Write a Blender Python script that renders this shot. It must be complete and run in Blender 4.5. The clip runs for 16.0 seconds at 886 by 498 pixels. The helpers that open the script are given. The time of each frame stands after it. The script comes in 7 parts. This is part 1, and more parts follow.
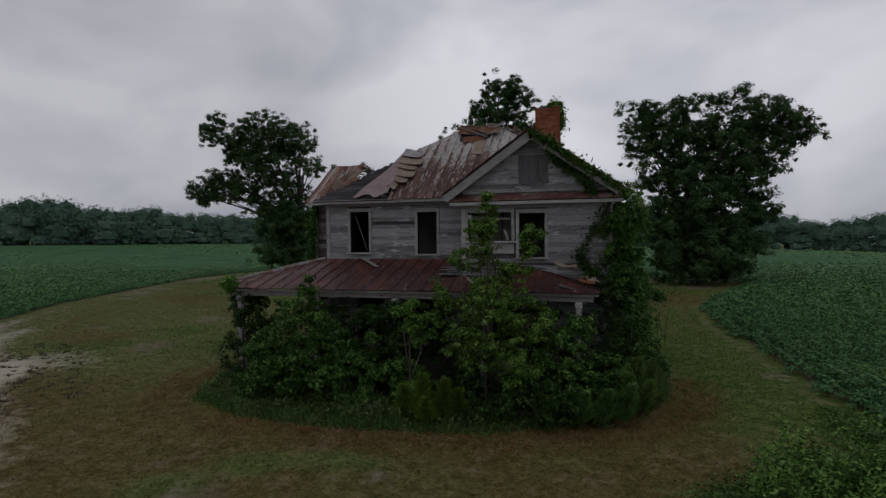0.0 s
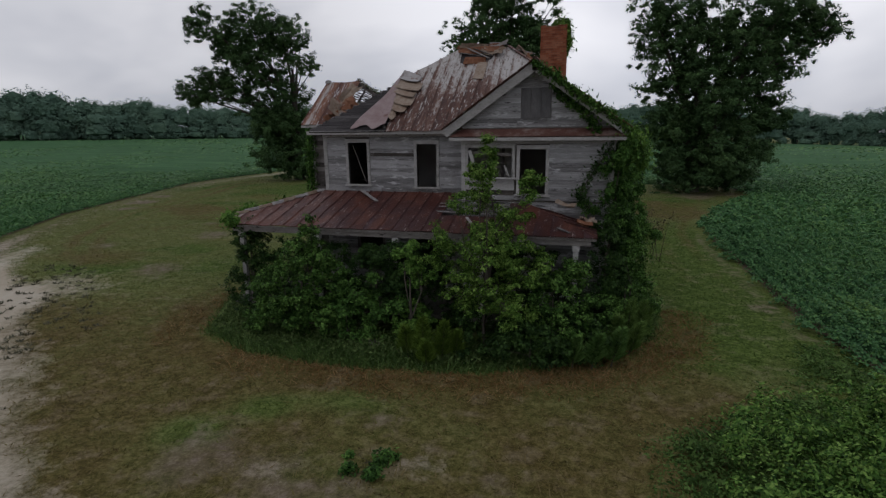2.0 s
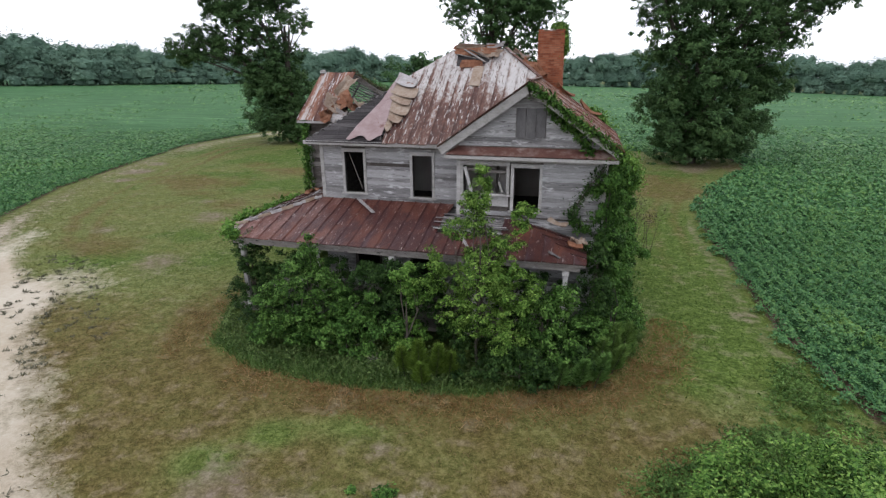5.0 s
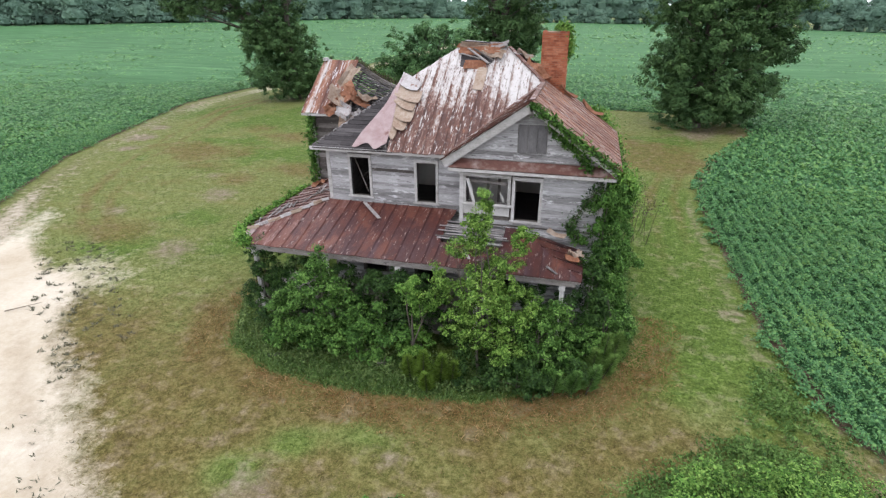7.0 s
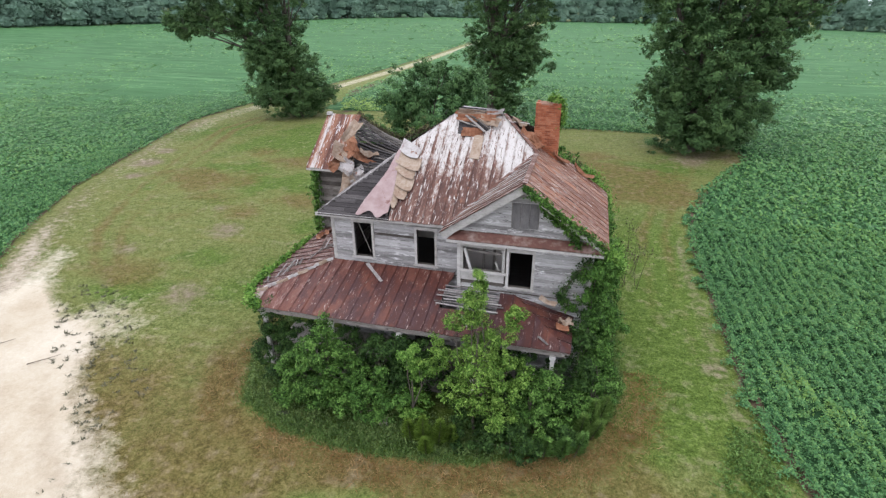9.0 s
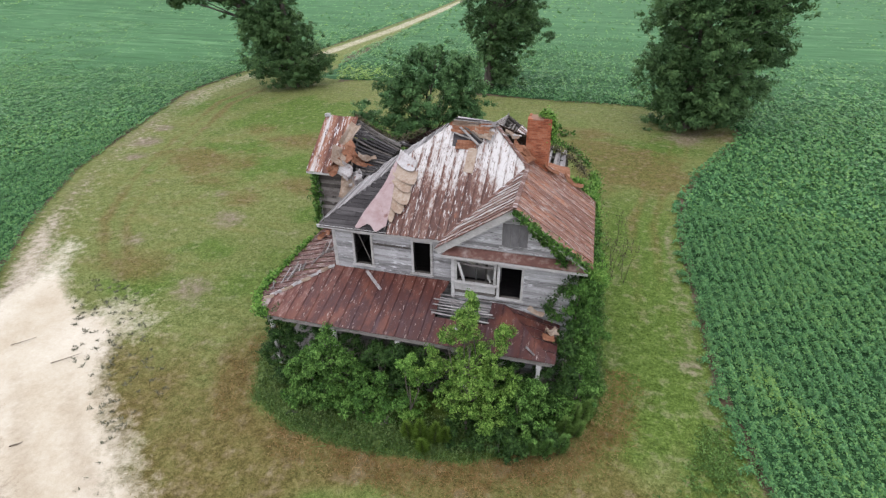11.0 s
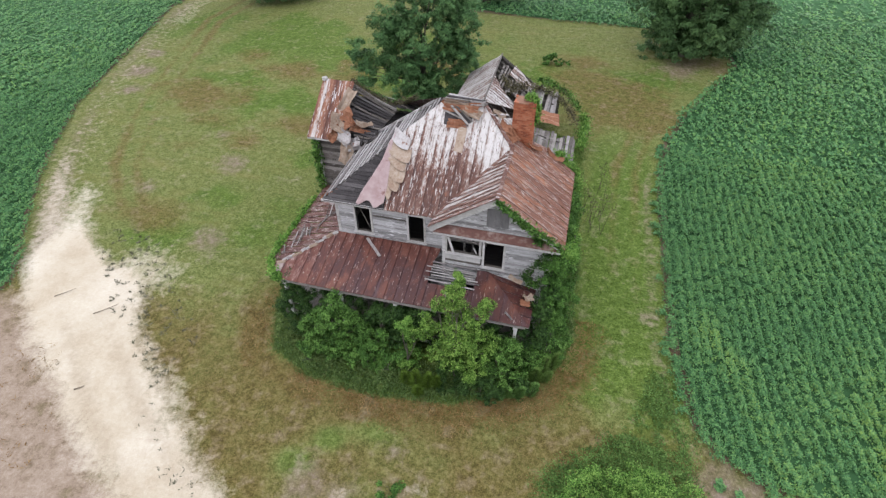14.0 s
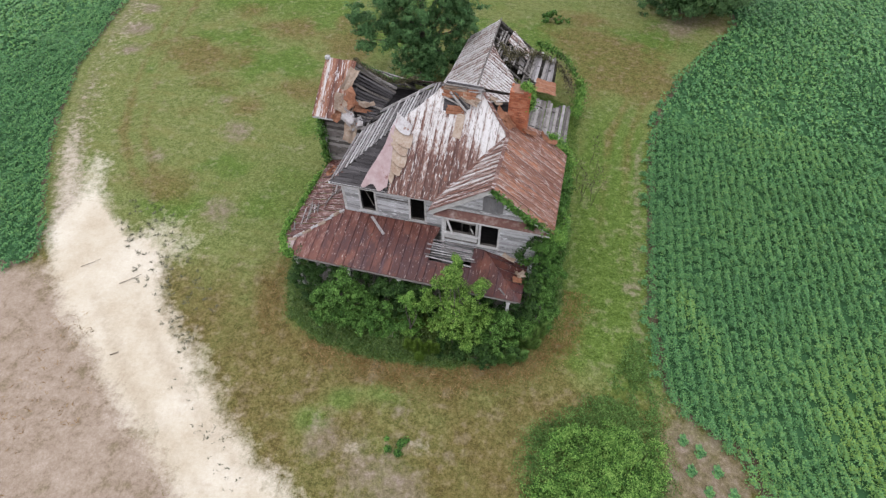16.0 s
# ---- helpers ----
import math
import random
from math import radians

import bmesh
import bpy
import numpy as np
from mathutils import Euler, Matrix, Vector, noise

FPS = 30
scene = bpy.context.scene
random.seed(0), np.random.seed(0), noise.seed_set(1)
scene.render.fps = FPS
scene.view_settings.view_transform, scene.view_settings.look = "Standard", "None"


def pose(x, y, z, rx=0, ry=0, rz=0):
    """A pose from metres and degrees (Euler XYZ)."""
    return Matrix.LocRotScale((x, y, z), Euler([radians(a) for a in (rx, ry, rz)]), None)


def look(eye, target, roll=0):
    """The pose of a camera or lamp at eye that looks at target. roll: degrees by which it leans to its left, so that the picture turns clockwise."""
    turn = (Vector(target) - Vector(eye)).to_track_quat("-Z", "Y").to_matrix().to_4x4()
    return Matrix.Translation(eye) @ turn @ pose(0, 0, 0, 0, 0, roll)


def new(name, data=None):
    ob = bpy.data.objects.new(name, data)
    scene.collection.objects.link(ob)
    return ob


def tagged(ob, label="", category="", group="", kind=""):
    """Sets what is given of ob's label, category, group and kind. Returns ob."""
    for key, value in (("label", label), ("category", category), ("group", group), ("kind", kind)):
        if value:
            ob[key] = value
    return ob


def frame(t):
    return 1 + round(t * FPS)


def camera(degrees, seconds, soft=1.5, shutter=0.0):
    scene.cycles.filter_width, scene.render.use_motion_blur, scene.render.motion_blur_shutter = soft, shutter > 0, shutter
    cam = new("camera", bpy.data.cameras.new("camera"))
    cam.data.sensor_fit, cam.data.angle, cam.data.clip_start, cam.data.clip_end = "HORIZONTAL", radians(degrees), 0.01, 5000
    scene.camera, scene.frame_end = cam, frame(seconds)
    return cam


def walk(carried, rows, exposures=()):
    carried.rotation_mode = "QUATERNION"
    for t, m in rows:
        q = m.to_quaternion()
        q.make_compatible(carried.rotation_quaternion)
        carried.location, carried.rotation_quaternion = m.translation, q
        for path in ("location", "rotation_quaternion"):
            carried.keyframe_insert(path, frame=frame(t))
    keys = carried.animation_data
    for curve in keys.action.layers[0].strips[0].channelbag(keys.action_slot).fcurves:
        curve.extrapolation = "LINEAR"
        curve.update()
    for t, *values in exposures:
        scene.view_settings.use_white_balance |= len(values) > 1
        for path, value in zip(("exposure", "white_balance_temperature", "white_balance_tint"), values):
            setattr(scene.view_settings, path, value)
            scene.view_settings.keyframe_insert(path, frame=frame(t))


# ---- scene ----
cam = camera(80.2, 16.0, soft=1.3)
PATH = [
    (0, (0.177, -0.318, 4.919), (-0.338, 1.614, 4.868), -0.7),
    (0.5, (0.193, -0.289, 5.286), (-0.32, 1.636, 5.11), -0.7),
    (1, (0.188, -0.267, 5.653), (-0.325, 1.648, 5.39), -0.7),
    (1.5, (0.19, -0.266, 5.979), (-0.321, 1.634, 5.622), -0.7),
    (2, (0.188, -0.225, 6.347), (-0.319, 1.657, 5.895), -0.7),
    (2.5, (0.195, -0.212, 6.718), (-0.313, 1.667, 6.26), -0.7),
    (3, (0.199, -0.185, 7.092), (-0.308, 1.693, 6.628), -0.6),
    (3.5, (0.217, -0.171, 7.468), (-0.287, 1.692, 6.942), -0.6),
    (4, (0.237, -0.117, 7.825), (-0.264, 1.731, 7.249), -0.6),
    (4.5, (0.234, -0.105, 8.218), (-0.263, 1.734, 7.608), -0.5),
    (4.7, (0.226, -0.108, 8.392), (-0.262, 1.730, 7.771), -0.45),
    (6.8, (0.214, -0.033, 10.915), (-0.258, 1.711, 10.056), -0.4),
    (7, (0.198, -0.019, 11.15), (-0.273, 1.725, 10.292), -0.4),
    (7.5, (0.2, -0.022, 11.808), (-0.271, 1.722, 10.95), -0.4),
    (8, (0.219, 0.01, 12.527), (-0.254, 1.752, 11.666), -0.4),
    (8.5, (0.235, 0.058, 13.272), (-0.238, 1.798, 12.408), -0.4),
    (9, (0.256, 0.096, 13.97), (-0.214, 1.832, 13.094), -0.4),
    (11.5, (0.453, 0.197, 17.306), (0.019, 1.818, 16.218), -0.4),
    (12, (0.517, 0.185, 18.071), (0.094, 1.77, 16.928), -0.3),
    (12.5, (0.582, 0.163, 18.779), (0.169, 1.709, 17.58), -0.4),
    (13, (0.646, 0.12, 19.453), (0.246, 1.624, 18.196), -0.4),
    (13.5, (0.674, 0.123, 20.17), (0.288, 1.581, 18.857), -0.3),
    (14, (0.694, 0.124, 20.877), (0.32, 1.546, 19.522), -0.2),
    (14.5, (0.686, 0.15, 21.576), (0.324, 1.534, 20.178), -0.2),
    (15, (0.681, 0.14, 22.224), (0.329, 1.489, 20.79), -0.2),
    (15.5, (0.672, 0.135, 22.947), (0.341, 1.413, 21.444), -0.1),
    (16, (0.653, 0.141, 23.659), (0.327, 1.4, 22.14), -0.0),
]
EXPOSURES = [(0, -1.42), (0.5, -1.44), (1.5, -1.17), (2.5, -0.82), (3.5, -0.34), (4.7, 0.36), (7, 1.16), (9, 1.11), (16, 1.02)]
walk(cam, [(t, look(eye, target, roll)) for t, eye, target, roll in PATH], EXPOSURES)

# ---- world and sun: a bright overcast afternoon ----
world = bpy.data.worlds.new("sky")
scene.world = world
world.use_nodes = True
wn, wl = world.node_tree.nodes, world.node_tree.links
wn.clear()


def wnode(kind, **props):
    n = wn.new(kind)
    for k, v in props.items():
        setattr(n, k, v)
    return n


w_out, w_bg = wnode("ShaderNodeOutputWorld"), wnode("ShaderNodeBackground")
w_sky = wnode("ShaderNodeTexSky", sky_type="NISHITA", sun_disc=False, sun_elevation=radians(50), sun_rotation=radians(200))
w_coord, w_map = wnode("ShaderNodeTexCoord"), wnode("ShaderNodeMapping")
w_map.inputs["Scale"].default_value = (1.0, 1.0, 2.3)
w_noise = wnode("ShaderNodeTexNoise")
w_noise.inputs["Scale"].default_value, w_noise.inputs["Detail"].default_value = 1.9, 4.0
w_noise.inputs["Roughness"].default_value, w_noise.inputs["Distortion"].default_value = 0.5, 0.3
w_ramp = wnode("ShaderNodeValToRGB")
w_ramp.color_ramp.elements[0].position, w_ramp.color_ramp.elements[0].color = 0.36, (0.89, 0.925, 1.06, 1)
w_ramp.color_ramp.elements[1].position, w_ramp.color_ramp.elements[1].color = 0.62, (1.50, 1.50, 1.60, 1)
w_dim, w_mix = wnode("ShaderNodeVectorMath", operation="SCALE"), wnode("ShaderNodeMix", data_type="RGBA")
w_dim.inputs["Scale"].default_value = 0.10
w_mix.inputs[0].default_value = 0.93
wl.new(w_coord.outputs["Generated"], w_map.inputs["Vector"])
wl.new(w_map.outputs["Vector"], w_noise.inputs["Vector"])
wl.new(w_noise.outputs["Fac"], w_ramp.inputs["Fac"])
w_norm, w_dot = wnode("ShaderNodeVectorMath", operation="NORMALIZE"), wnode("ShaderNodeVectorMath", operation="DOT_PRODUCT")
w_dot.inputs[1].default_value = (0.05, 0.925, 0.376)
w_thin, w_cloud = wnode("ShaderNodeMapRange", interpolation_type="SMOOTHERSTEP"), wnode("ShaderNodeVectorMath", operation="SCALE")
w_thin.inputs["From Min"].default_value, w_thin.inputs["From Max"].default_value = 0.80, 1.0
w_thin.inputs["To Min"].default_value, w_thin.inputs["To Max"].default_value = 0.94, 1.24
wl.new(w_coord.outputs["Generated"], w_norm.inputs[0])
wl.new(w_norm.outputs["Vector"], w_dot.inputs[0])
wl.new(w_dot.outputs["Value"], w_thin.inputs["Value"])
wl.new(w_thin.outputs["Result"], w_cloud.inputs["Scale"])
wl.new(w_ramp.outputs["Color"], w_cloud.inputs[0])
wl.new(w_sky.outputs["Color"], w_dim.inputs[0])
wl.new(w_dim.outputs["Vector"], w_mix.inputs[6])
wl.new(w_cloud.outputs["Vector"], w_mix.inputs[7])
wl.new(w_mix.outputs[2], w_bg.inputs["Color"])
w_bg.inputs["Strength"].default_value = 1.0
wl.new(w_bg.outputs["Background"], w_out.inputs["Surface"])

sun = new("sun", bpy.data.lights.new("sun", "SUN"))
sun.data.energy, sun.data.angle, sun.data.color = 0.5, radians(25), (1.0, 0.97, 0.92)
sun.matrix_world = look((-12, 8, 40), (-6, 24, 0))


# ---- materials ----
def surf(name, ramp, scale=3.0, stretch=(1, 1, 1), rough=0.85, bump=0.3, bump_scale=40.0, fine=0.35, fine_scale=30.0,
         island=0.0, piece=0.0, through_light=0.0, metal=0.0, attr="", attr_gain=1.0, detail=5.0, spec=0.3, flakes=()):
    """A material whose colour runs along a ramp, driven by broad and fine noise, by chance per piece and by wear."""
    m = bpy.data.materials.new(name)
    m.use_nodes = True
    nodes, links = m.node_tree.nodes, m.node_tree.links
    nodes.clear()

    def n(kind, **props):
        q = nodes.new(kind)
        for k, v in props.items():
            setattr(q, k, v)
        return q

    def math_node(op, a, b):
        q = n("ShaderNodeMath", operation=op)
        for i, v in enumerate((a, b)):
            if isinstance(v, (int, float)):
                q.inputs[i].default_value = v
            else:
                links.new(v, q.inputs[i])
        return q.outputs[0]

    geo, mapping = n("ShaderNodeNewGeometry"), n("ShaderNodeMapping")
    mapping.inputs["Scale"].default_value = stretch
    links.new(geo.outputs["Position"], mapping.inputs["Vector"])
    broad, small = n("ShaderNodeTexNoise"), n("ShaderNodeTexNoise")
    for q, sc, d in ((broad, scale, detail), (small, fine_scale, 3.0)):
        q.inputs["Scale"].default_value, q.inputs["Detail"].default_value = sc, d
        q.inputs["Roughness"].default_value = 0.6
        links.new(mapping.outputs["Vector"], q.inputs["Vector"])
    fac = math_node("ADD", math_node("MULTIPLY", broad.outputs["Fac"], 1 - fine), math_node("MULTIPLY", small.outputs["Fac"], fine))
    if island:
        fac = math_node("ADD", fac, math_node("MULTIPLY", math_node("SUBTRACT", geo.outputs["Random Per Island"], 0.5), island))
    if piece:
        info = n("ShaderNodeObjectInfo")
        fac = math_node("ADD", fac, math_node("MULTIPLY", math_node("SUBTRACT", info.outputs["Random"], 0.5), piece))
    if attr:
        wear_or_haze = n("ShaderNodeAttribute", attribute_name=attr)
        fac = math_node("ADD", fac, math_node("MULTIPLY", wear_or_haze.outputs["Fac"], attr_gain))
    cr = n("ShaderNodeValToRGB")
    while len(cr.color_ramp.elements) < len(ramp):
        cr.color_ramp.elements.new(0.5)
    for e, (pos, col) in zip(cr.color_ramp.elements, ramp):
        e.position, e.color = pos, (*(LIGHT_BALANCE * c for c in col), 1)
    links.new(fac, cr.inputs["Fac"])
    out, bsdf = n("ShaderNodeOutputMaterial"), n("ShaderNodeBsdfPrincipled")
    colour = cr.outputs["Color"]
    for tint, sc, st, lo, hi in flakes:
        spread, specks, cut, blend = n("ShaderNodeMapping"), n("ShaderNodeTexNoise"), n("ShaderNodeMapRange"), n("ShaderNodeMix", data_type="RGBA")
        spread.inputs["Scale"].default_value = st
        links.new(geo.outputs["Position"], spread.inputs["Vector"])
        specks.inputs["Scale"].default_value, specks.inputs["Detail"].default_value, specks.inputs["Roughness"].default_value = sc, 4.0, 0.65
        links.new(spread.outputs["Vector"], specks.inputs["Vector"])
        cut.inputs["From Min"].default_value, cut.inputs["From Max"].default_value = lo, hi
        links.new(specks.outputs["Fac"], cut.inputs["Value"])
        links.new(cut.outputs["Result"], blend.inputs[0])
        links.new(colour, blend.inputs[6])
        blend.inputs[7].default_value = (*(LIGHT_BALANCE * c for c in tint), 1)
        colour = blend.outputs[2]
    links.new(colour, bsdf.inputs["Base Color"])
    bsdf.inputs["Roughness"].default_value, bsdf.inputs["Metallic"].default_value = rough, metal
    bsdf.inputs["Specular IOR Level"].default_value = spec
    if bump:
        relief, tex = n("ShaderNodeBump"), n("ShaderNodeTexNoise")
        tex.inputs["Scale"].default_value, tex.inputs["Detail"].default_value = bump_scale, 4.0
        links.new(mapping.outputs["Vector"], tex.inputs["Vector"])
        relief.inputs["Strength"].default_value, relief.inputs["Distance"].default_value = bump, 0.05
        links.new(tex.outputs["Fac"], relief.inputs["Height"])
        links.new(relief.outputs["Normal"], bsdf.inputs["Normal"])
    if through_light:
        lucent, mix = n("ShaderNodeBsdfTranslucent"), n("ShaderNodeMixShader")
        links.new(colour, lucent.inputs["Color"])
        mix.inputs[0].default_value = through_light
        links.new(bsdf.outputs[0], mix.inputs[1])
        links.new(lucent.outputs[0], mix.inputs[2])
        links.new(mix.outputs[0], out.inputs["Surface"])
    else:
        links.new(bsdf.outputs[0], out.inputs["Surface"])
    return m


# Light balance put into colour: dims all surfaces against the bright sky.
LIGHT_BALANCE = 0.64


def leaf_mat(name, dark, mid, light, scale=0.5, rough=0.6, island=0.3, glow=0.16, spec=0.09):
    return surf(name, [(0.28, dark), (0.5, mid), (0.74, light)], scale=scale, rough=rough, bump=0, fine=0.45, fine_scale=scale * 3.5,
                island=island, through_light=glow, spec=spec, detail=2.0)


PAINTED = surf("weathered white clapboard", [(0.18, (0.085, 0.083, 0.085)), (0.42, (0.27, 0.265, 0.27)), (0.58, (0.43, 0.43, 0.44)), (0.8, (0.60, 0.60, 0.61))],
               scale=1.6, stretch=(0.5, 0.5, 7), fine_scale=9, fine=0.45, piece=0.30, bump=0.5, bump_scale=14,
               flakes=[((0.66, 0.66, 0.68), 3.2, (0.6, 0.6, 2.2), 0.56, 0.66), ((0.10, 0.095, 0.10), 4.5, (0.5, 0.5, 3.0), 0.60, 0.68), ((0.17, 0.13, 0.10), 1.3, (1, 1, 1), 0.64, 0.74)])
TRIM = surf("peeling white trim", [(0.2, (0.16, 0.15, 0.14)), (0.42, (0.42, 0.41, 0.40)), (0.8, (0.68, 0.67, 0.67))], scale=2.5, stretch=(1, 1, 2), fine_scale=14, piece=0.2, bump=0.3)
BARE = surf("bare grey wood", [(0.2, (0.05, 0.043, 0.038)), (0.5, (0.13, 0.115, 0.105)), (0.8, (0.30, 0.28, 0.265))], scale=2.0, stretch=(1, 1, 3), fine_scale=16, piece=0.5, island=0.4, bump=0.5, flakes=[((0.40, 0.39, 0.39), 3.0, (1, 1, 2.5), 0.63, 0.70), ((0.035, 0.03, 0.027), 3.5, (1, 1, 2.5), 0.62, 0.70)])
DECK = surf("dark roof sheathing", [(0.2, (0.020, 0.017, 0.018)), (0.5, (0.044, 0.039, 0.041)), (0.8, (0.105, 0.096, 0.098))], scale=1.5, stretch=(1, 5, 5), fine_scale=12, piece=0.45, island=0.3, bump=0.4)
SILVER = surf("silvered wood lath", [(0.2, (0.10, 0.09, 0.09)), (0.5, (0.27, 0.25, 0.25)), (0.8, (0.48, 0.46, 0.46))], scale=1.5, stretch=(3, 1, 3), fine_scale=12, piece=0.5, island=0.4, bump=0.4)
RUST_STOPS = [(0.24, (0.57, 0.55, 0.54)), (0.37, (0.44, 0.41, 0.395)), (0.455, (0.27, 0.19, 0.165)), (0.52, (0.145, 0.068, 0.050)), (0.66, (0.102, 0.044, 0.033)), (0.95, (0.058, 0.027, 0.024))]
WARM_STOPS = [(0.28, (0.42, 0.36, 0.33)), (0.38, (0.29, 0.17, 0.135)), (0.47, (0.20, 0.085, 0.054)), (0.66, (0.145, 0.056, 0.036)), (0.95, (0.09, 0.036, 0.026))]
WHITE_RUN, RUST_RUN, DARK_RUN = (0.56, 0.54, 0.55), (0.22, 0.088, 0.050), (0.075, 0.034, 0.028)
TIN_FRONT = surf("streaked rusty tin", RUST_STOPS, scale=1.8, stretch=(2.0, 0.9, 0.9), fine=0.5, fine_scale=6.5, attr="wear_or_haze", attr_gain=0.72, piece=0.12, rough=0.65, bump=0.25, bump_scale=20, metal=0.1,
                 flakes=[((0.25, 0.215, 0.21), 3.4, (2.6, 1.0, 1.0), 0.59, 0.68), (RUST_RUN, 5.0, (1.6, 1, 1), 0.60, 0.70), (DARK_RUN, 3.0, (5.0, 0.7, 0.7), 0.58, 0.66), ((0.55, 0.53, 0.52), 2.6, (5.5, 0.75, 0.75), 0.575, 0.64), ((0.20, 0.13, 0.11), 2.2, (7.0, 0.5, 0.5), 0.61, 0.66)])
TIN_WING = surf("orange streaked tin", [(0.30, (0.50, 0.47, 0.46)), (0.42, (0.40, 0.33, 0.30)), (0.48, (0.28, 0.13, 0.08)), (0.6, (0.19, 0.075, 0.045)), (0.95, (0.10, 0.04, 0.03))], scale=1.3, stretch=(3.0, 0.7, 0.7), fine=0.5, fine_scale=3.4, attr="wear_or_haze", attr_gain=0.5, piece=0.2, rough=0.65, bump=0.25, bump_scale=20, metal=0.1,
                flakes=[(WHITE_RUN, 2.2, (5.0, 0.7, 0.7), 0.57, 0.62), (DARK_RUN, 2.2, (4.0, 0.7, 0.7), 0.62, 0.68)])
TIN_GABLE = surf("streaked pale tin", RUST_STOPS, scale=0.9, stretch=(0.6, 4.0, 0.6), fine=0.55, fine_scale=3.2, attr="wear_or_haze", attr_gain=0.5, piece=0.14, rough=0.65, bump=0.25, bump_scale=20, metal=0.1,
                 flakes=[(WHITE_RUN, 2.6, (0.8, 4.5, 0.8), 0.58, 0.64), (DARK_RUN, 2.4, (0.7, 4.2, 0.7), 0.60, 0.66), (RUST_RUN, 8.0, (1, 1, 1), 0.58, 0.66)])
TIN_SIDE = surf("streaked brown tin", WARM_STOPS, scale=0.9, stretch=(0.6, 4.5, 0.6), fine=0.5, fine_scale=3.5, attr="wear_or_haze", attr_gain=0.5, piece=0.12, rough=0.65, bump=0.25, bump_scale=20, metal=0.1,
                flakes=[((0.33, 0.135, 0.07), 1.1, (0.6, 2.5, 0.6), 0.52, 0.66), ((0.52, 0.47, 0.45), 3.0, (0.9, 8.0, 0.9), 0.575, 0.635), (DARK_RUN, 2.4, (0.7, 4.5, 0.7), 0.60, 0.68)])
TIN_PORCH = surf("dark red porch tin", [(0.26, (0.38, 0.30, 0.29)), (0.36, (0.20, 0.10, 0.085)), (0.45, (0.120, 0.039, 0.027)), (0.58, (0.085, 0.027, 0.022)), (0.72, (0.066, 0.025, 0.024)), (0.9, (0.085, 0.044, 0.050))],
                 scale=0.8, stretch=(2.4, 0.9, 0.9), fine=0.5, fine_scale=3.5, attr="wear_or_haze", attr_gain=0.5, piece=0.07, rough=0.5, bump=0.2, metal=0.1,
                 flakes=[((0.155, 0.056, 0.038), 0.9, (1.6, 0.8, 0.8), 0.50, 0.66), ((0.40, 0.33, 0.31), 3.4, (5.0, 1.0, 1.0), 0.61, 0.69), ((0.06, 0.024, 0.022), 2.0, (3.5, 0.7, 0.7), 0.61, 0.70)])
TIN_HIP = surf("flaking dark red tin", [(0.30, (0.34, 0.27, 0.26)), (0.38, (0.19, 0.095, 0.08)), (0.46, (0.115, 0.040, 0.029)), (0.60, (0.085, 0.028, 0.023)), (0.9, (0.070, 0.034, 0.034))],
               scale=1.0, stretch=(0.6, 3.0, 0.6), fine=0.5, fine_scale=3.5, attr="wear_or_haze", attr_gain=0.5, piece=0.07, rough=0.55, bump=0.25, metal=0.1,
               flakes=[((0.42, 0.36, 0.34), 3.0, (0.9, 6.0, 0.9), 0.555, 0.615), ((0.30, 0.20, 0.175), 5.0, (1.2, 2.5, 1.2), 0.58, 0.66), ((0.055, 0.024, 0.022), 2.4, (0.7, 4.0, 0.7), 0.60, 0.67)])
PINK = surf("faded pink tin", [(0.3, (0.27, 0.17, 0.17)), (0.55, (0.36, 0.27, 0.27)), (0.8, (0.43, 0.37, 0.37))], scale=1.6, rough=0.6, fine_scale=7, bump=0.3, flakes=[((0.19, 0.09, 0.08), 3.0, (1, 1, 1), 0.62, 0.70)])
BEIGE = surf("torn beige tin", [(0.25, (0.17, 0.085, 0.05)), (0.5, (0.33, 0.25, 0.19)), (0.75, (0.44, 0.38, 0.32))], scale=2.5, rough=0.7, fine_scale=10, bump=0.3)
SHEET = surf("bent grey tin", [(0.3, (0.26, 0.22, 0.21)), (0.5, (0.42, 0.40, 0.40)), (0.75, (0.56, 0.55, 0.55))], scale=2.0, rough=0.6, fine_scale=8, bump=0.3, flakes=[((0.20, 0.09, 0.06), 3.0, (1, 1, 1), 0.60, 0.68)])
ORANGE = surf("orange rusted tin", [(0.25, (0.14, 0.055, 0.03)), (0.5, (0.27, 0.115, 0.062)), (0.8, (0.40, 0.25, 0.17))], scale=3.0, rough=0.8, fine_scale=12, bump=0.3)
BRICK = surf("red brick", [(0.25, (0.22, 0.062, 0.030)), (0.5, (0.37, 0.112, 0.052)), (0.8, (0.45, 0.19, 0.11))], scale=2.0, fine_scale=20, piece=0.5, bump=0.4)
MORTAR = surf("sooty mortar", [(0.3, (0.20, 0.085, 0.055)), (0.7, (0.33, 0.19, 0.13))], scale=3.0)
INSIDE = surf("stained plaster", [(0.3, (0.46, 0.43, 0.40)), (0.7, (0.78, 0.75, 0.71))], scale=1.0)
BARK = surf("grey brown bark", [(0.3, (0.05, 0.042, 0.035)), (0.7, (0.14, 0.12, 0.10))], scale=4.0, stretch=(1, 1, 0.3), bump=0.8, bump_scale=12)
OAK = leaf_mat("dark tree leaves", (0.046, 0.098, 0.037), (0.090, 0.176, 0.064), (0.165, 0.282, 0.100), scale=0.4, island=0.24, glow=0.22)
ELM = leaf_mat("bluish green leaves", (0.040, 0.095, 0.034), (0.085, 0.185, 0.066), (0.16, 0.285, 0.105), scale=0.8)
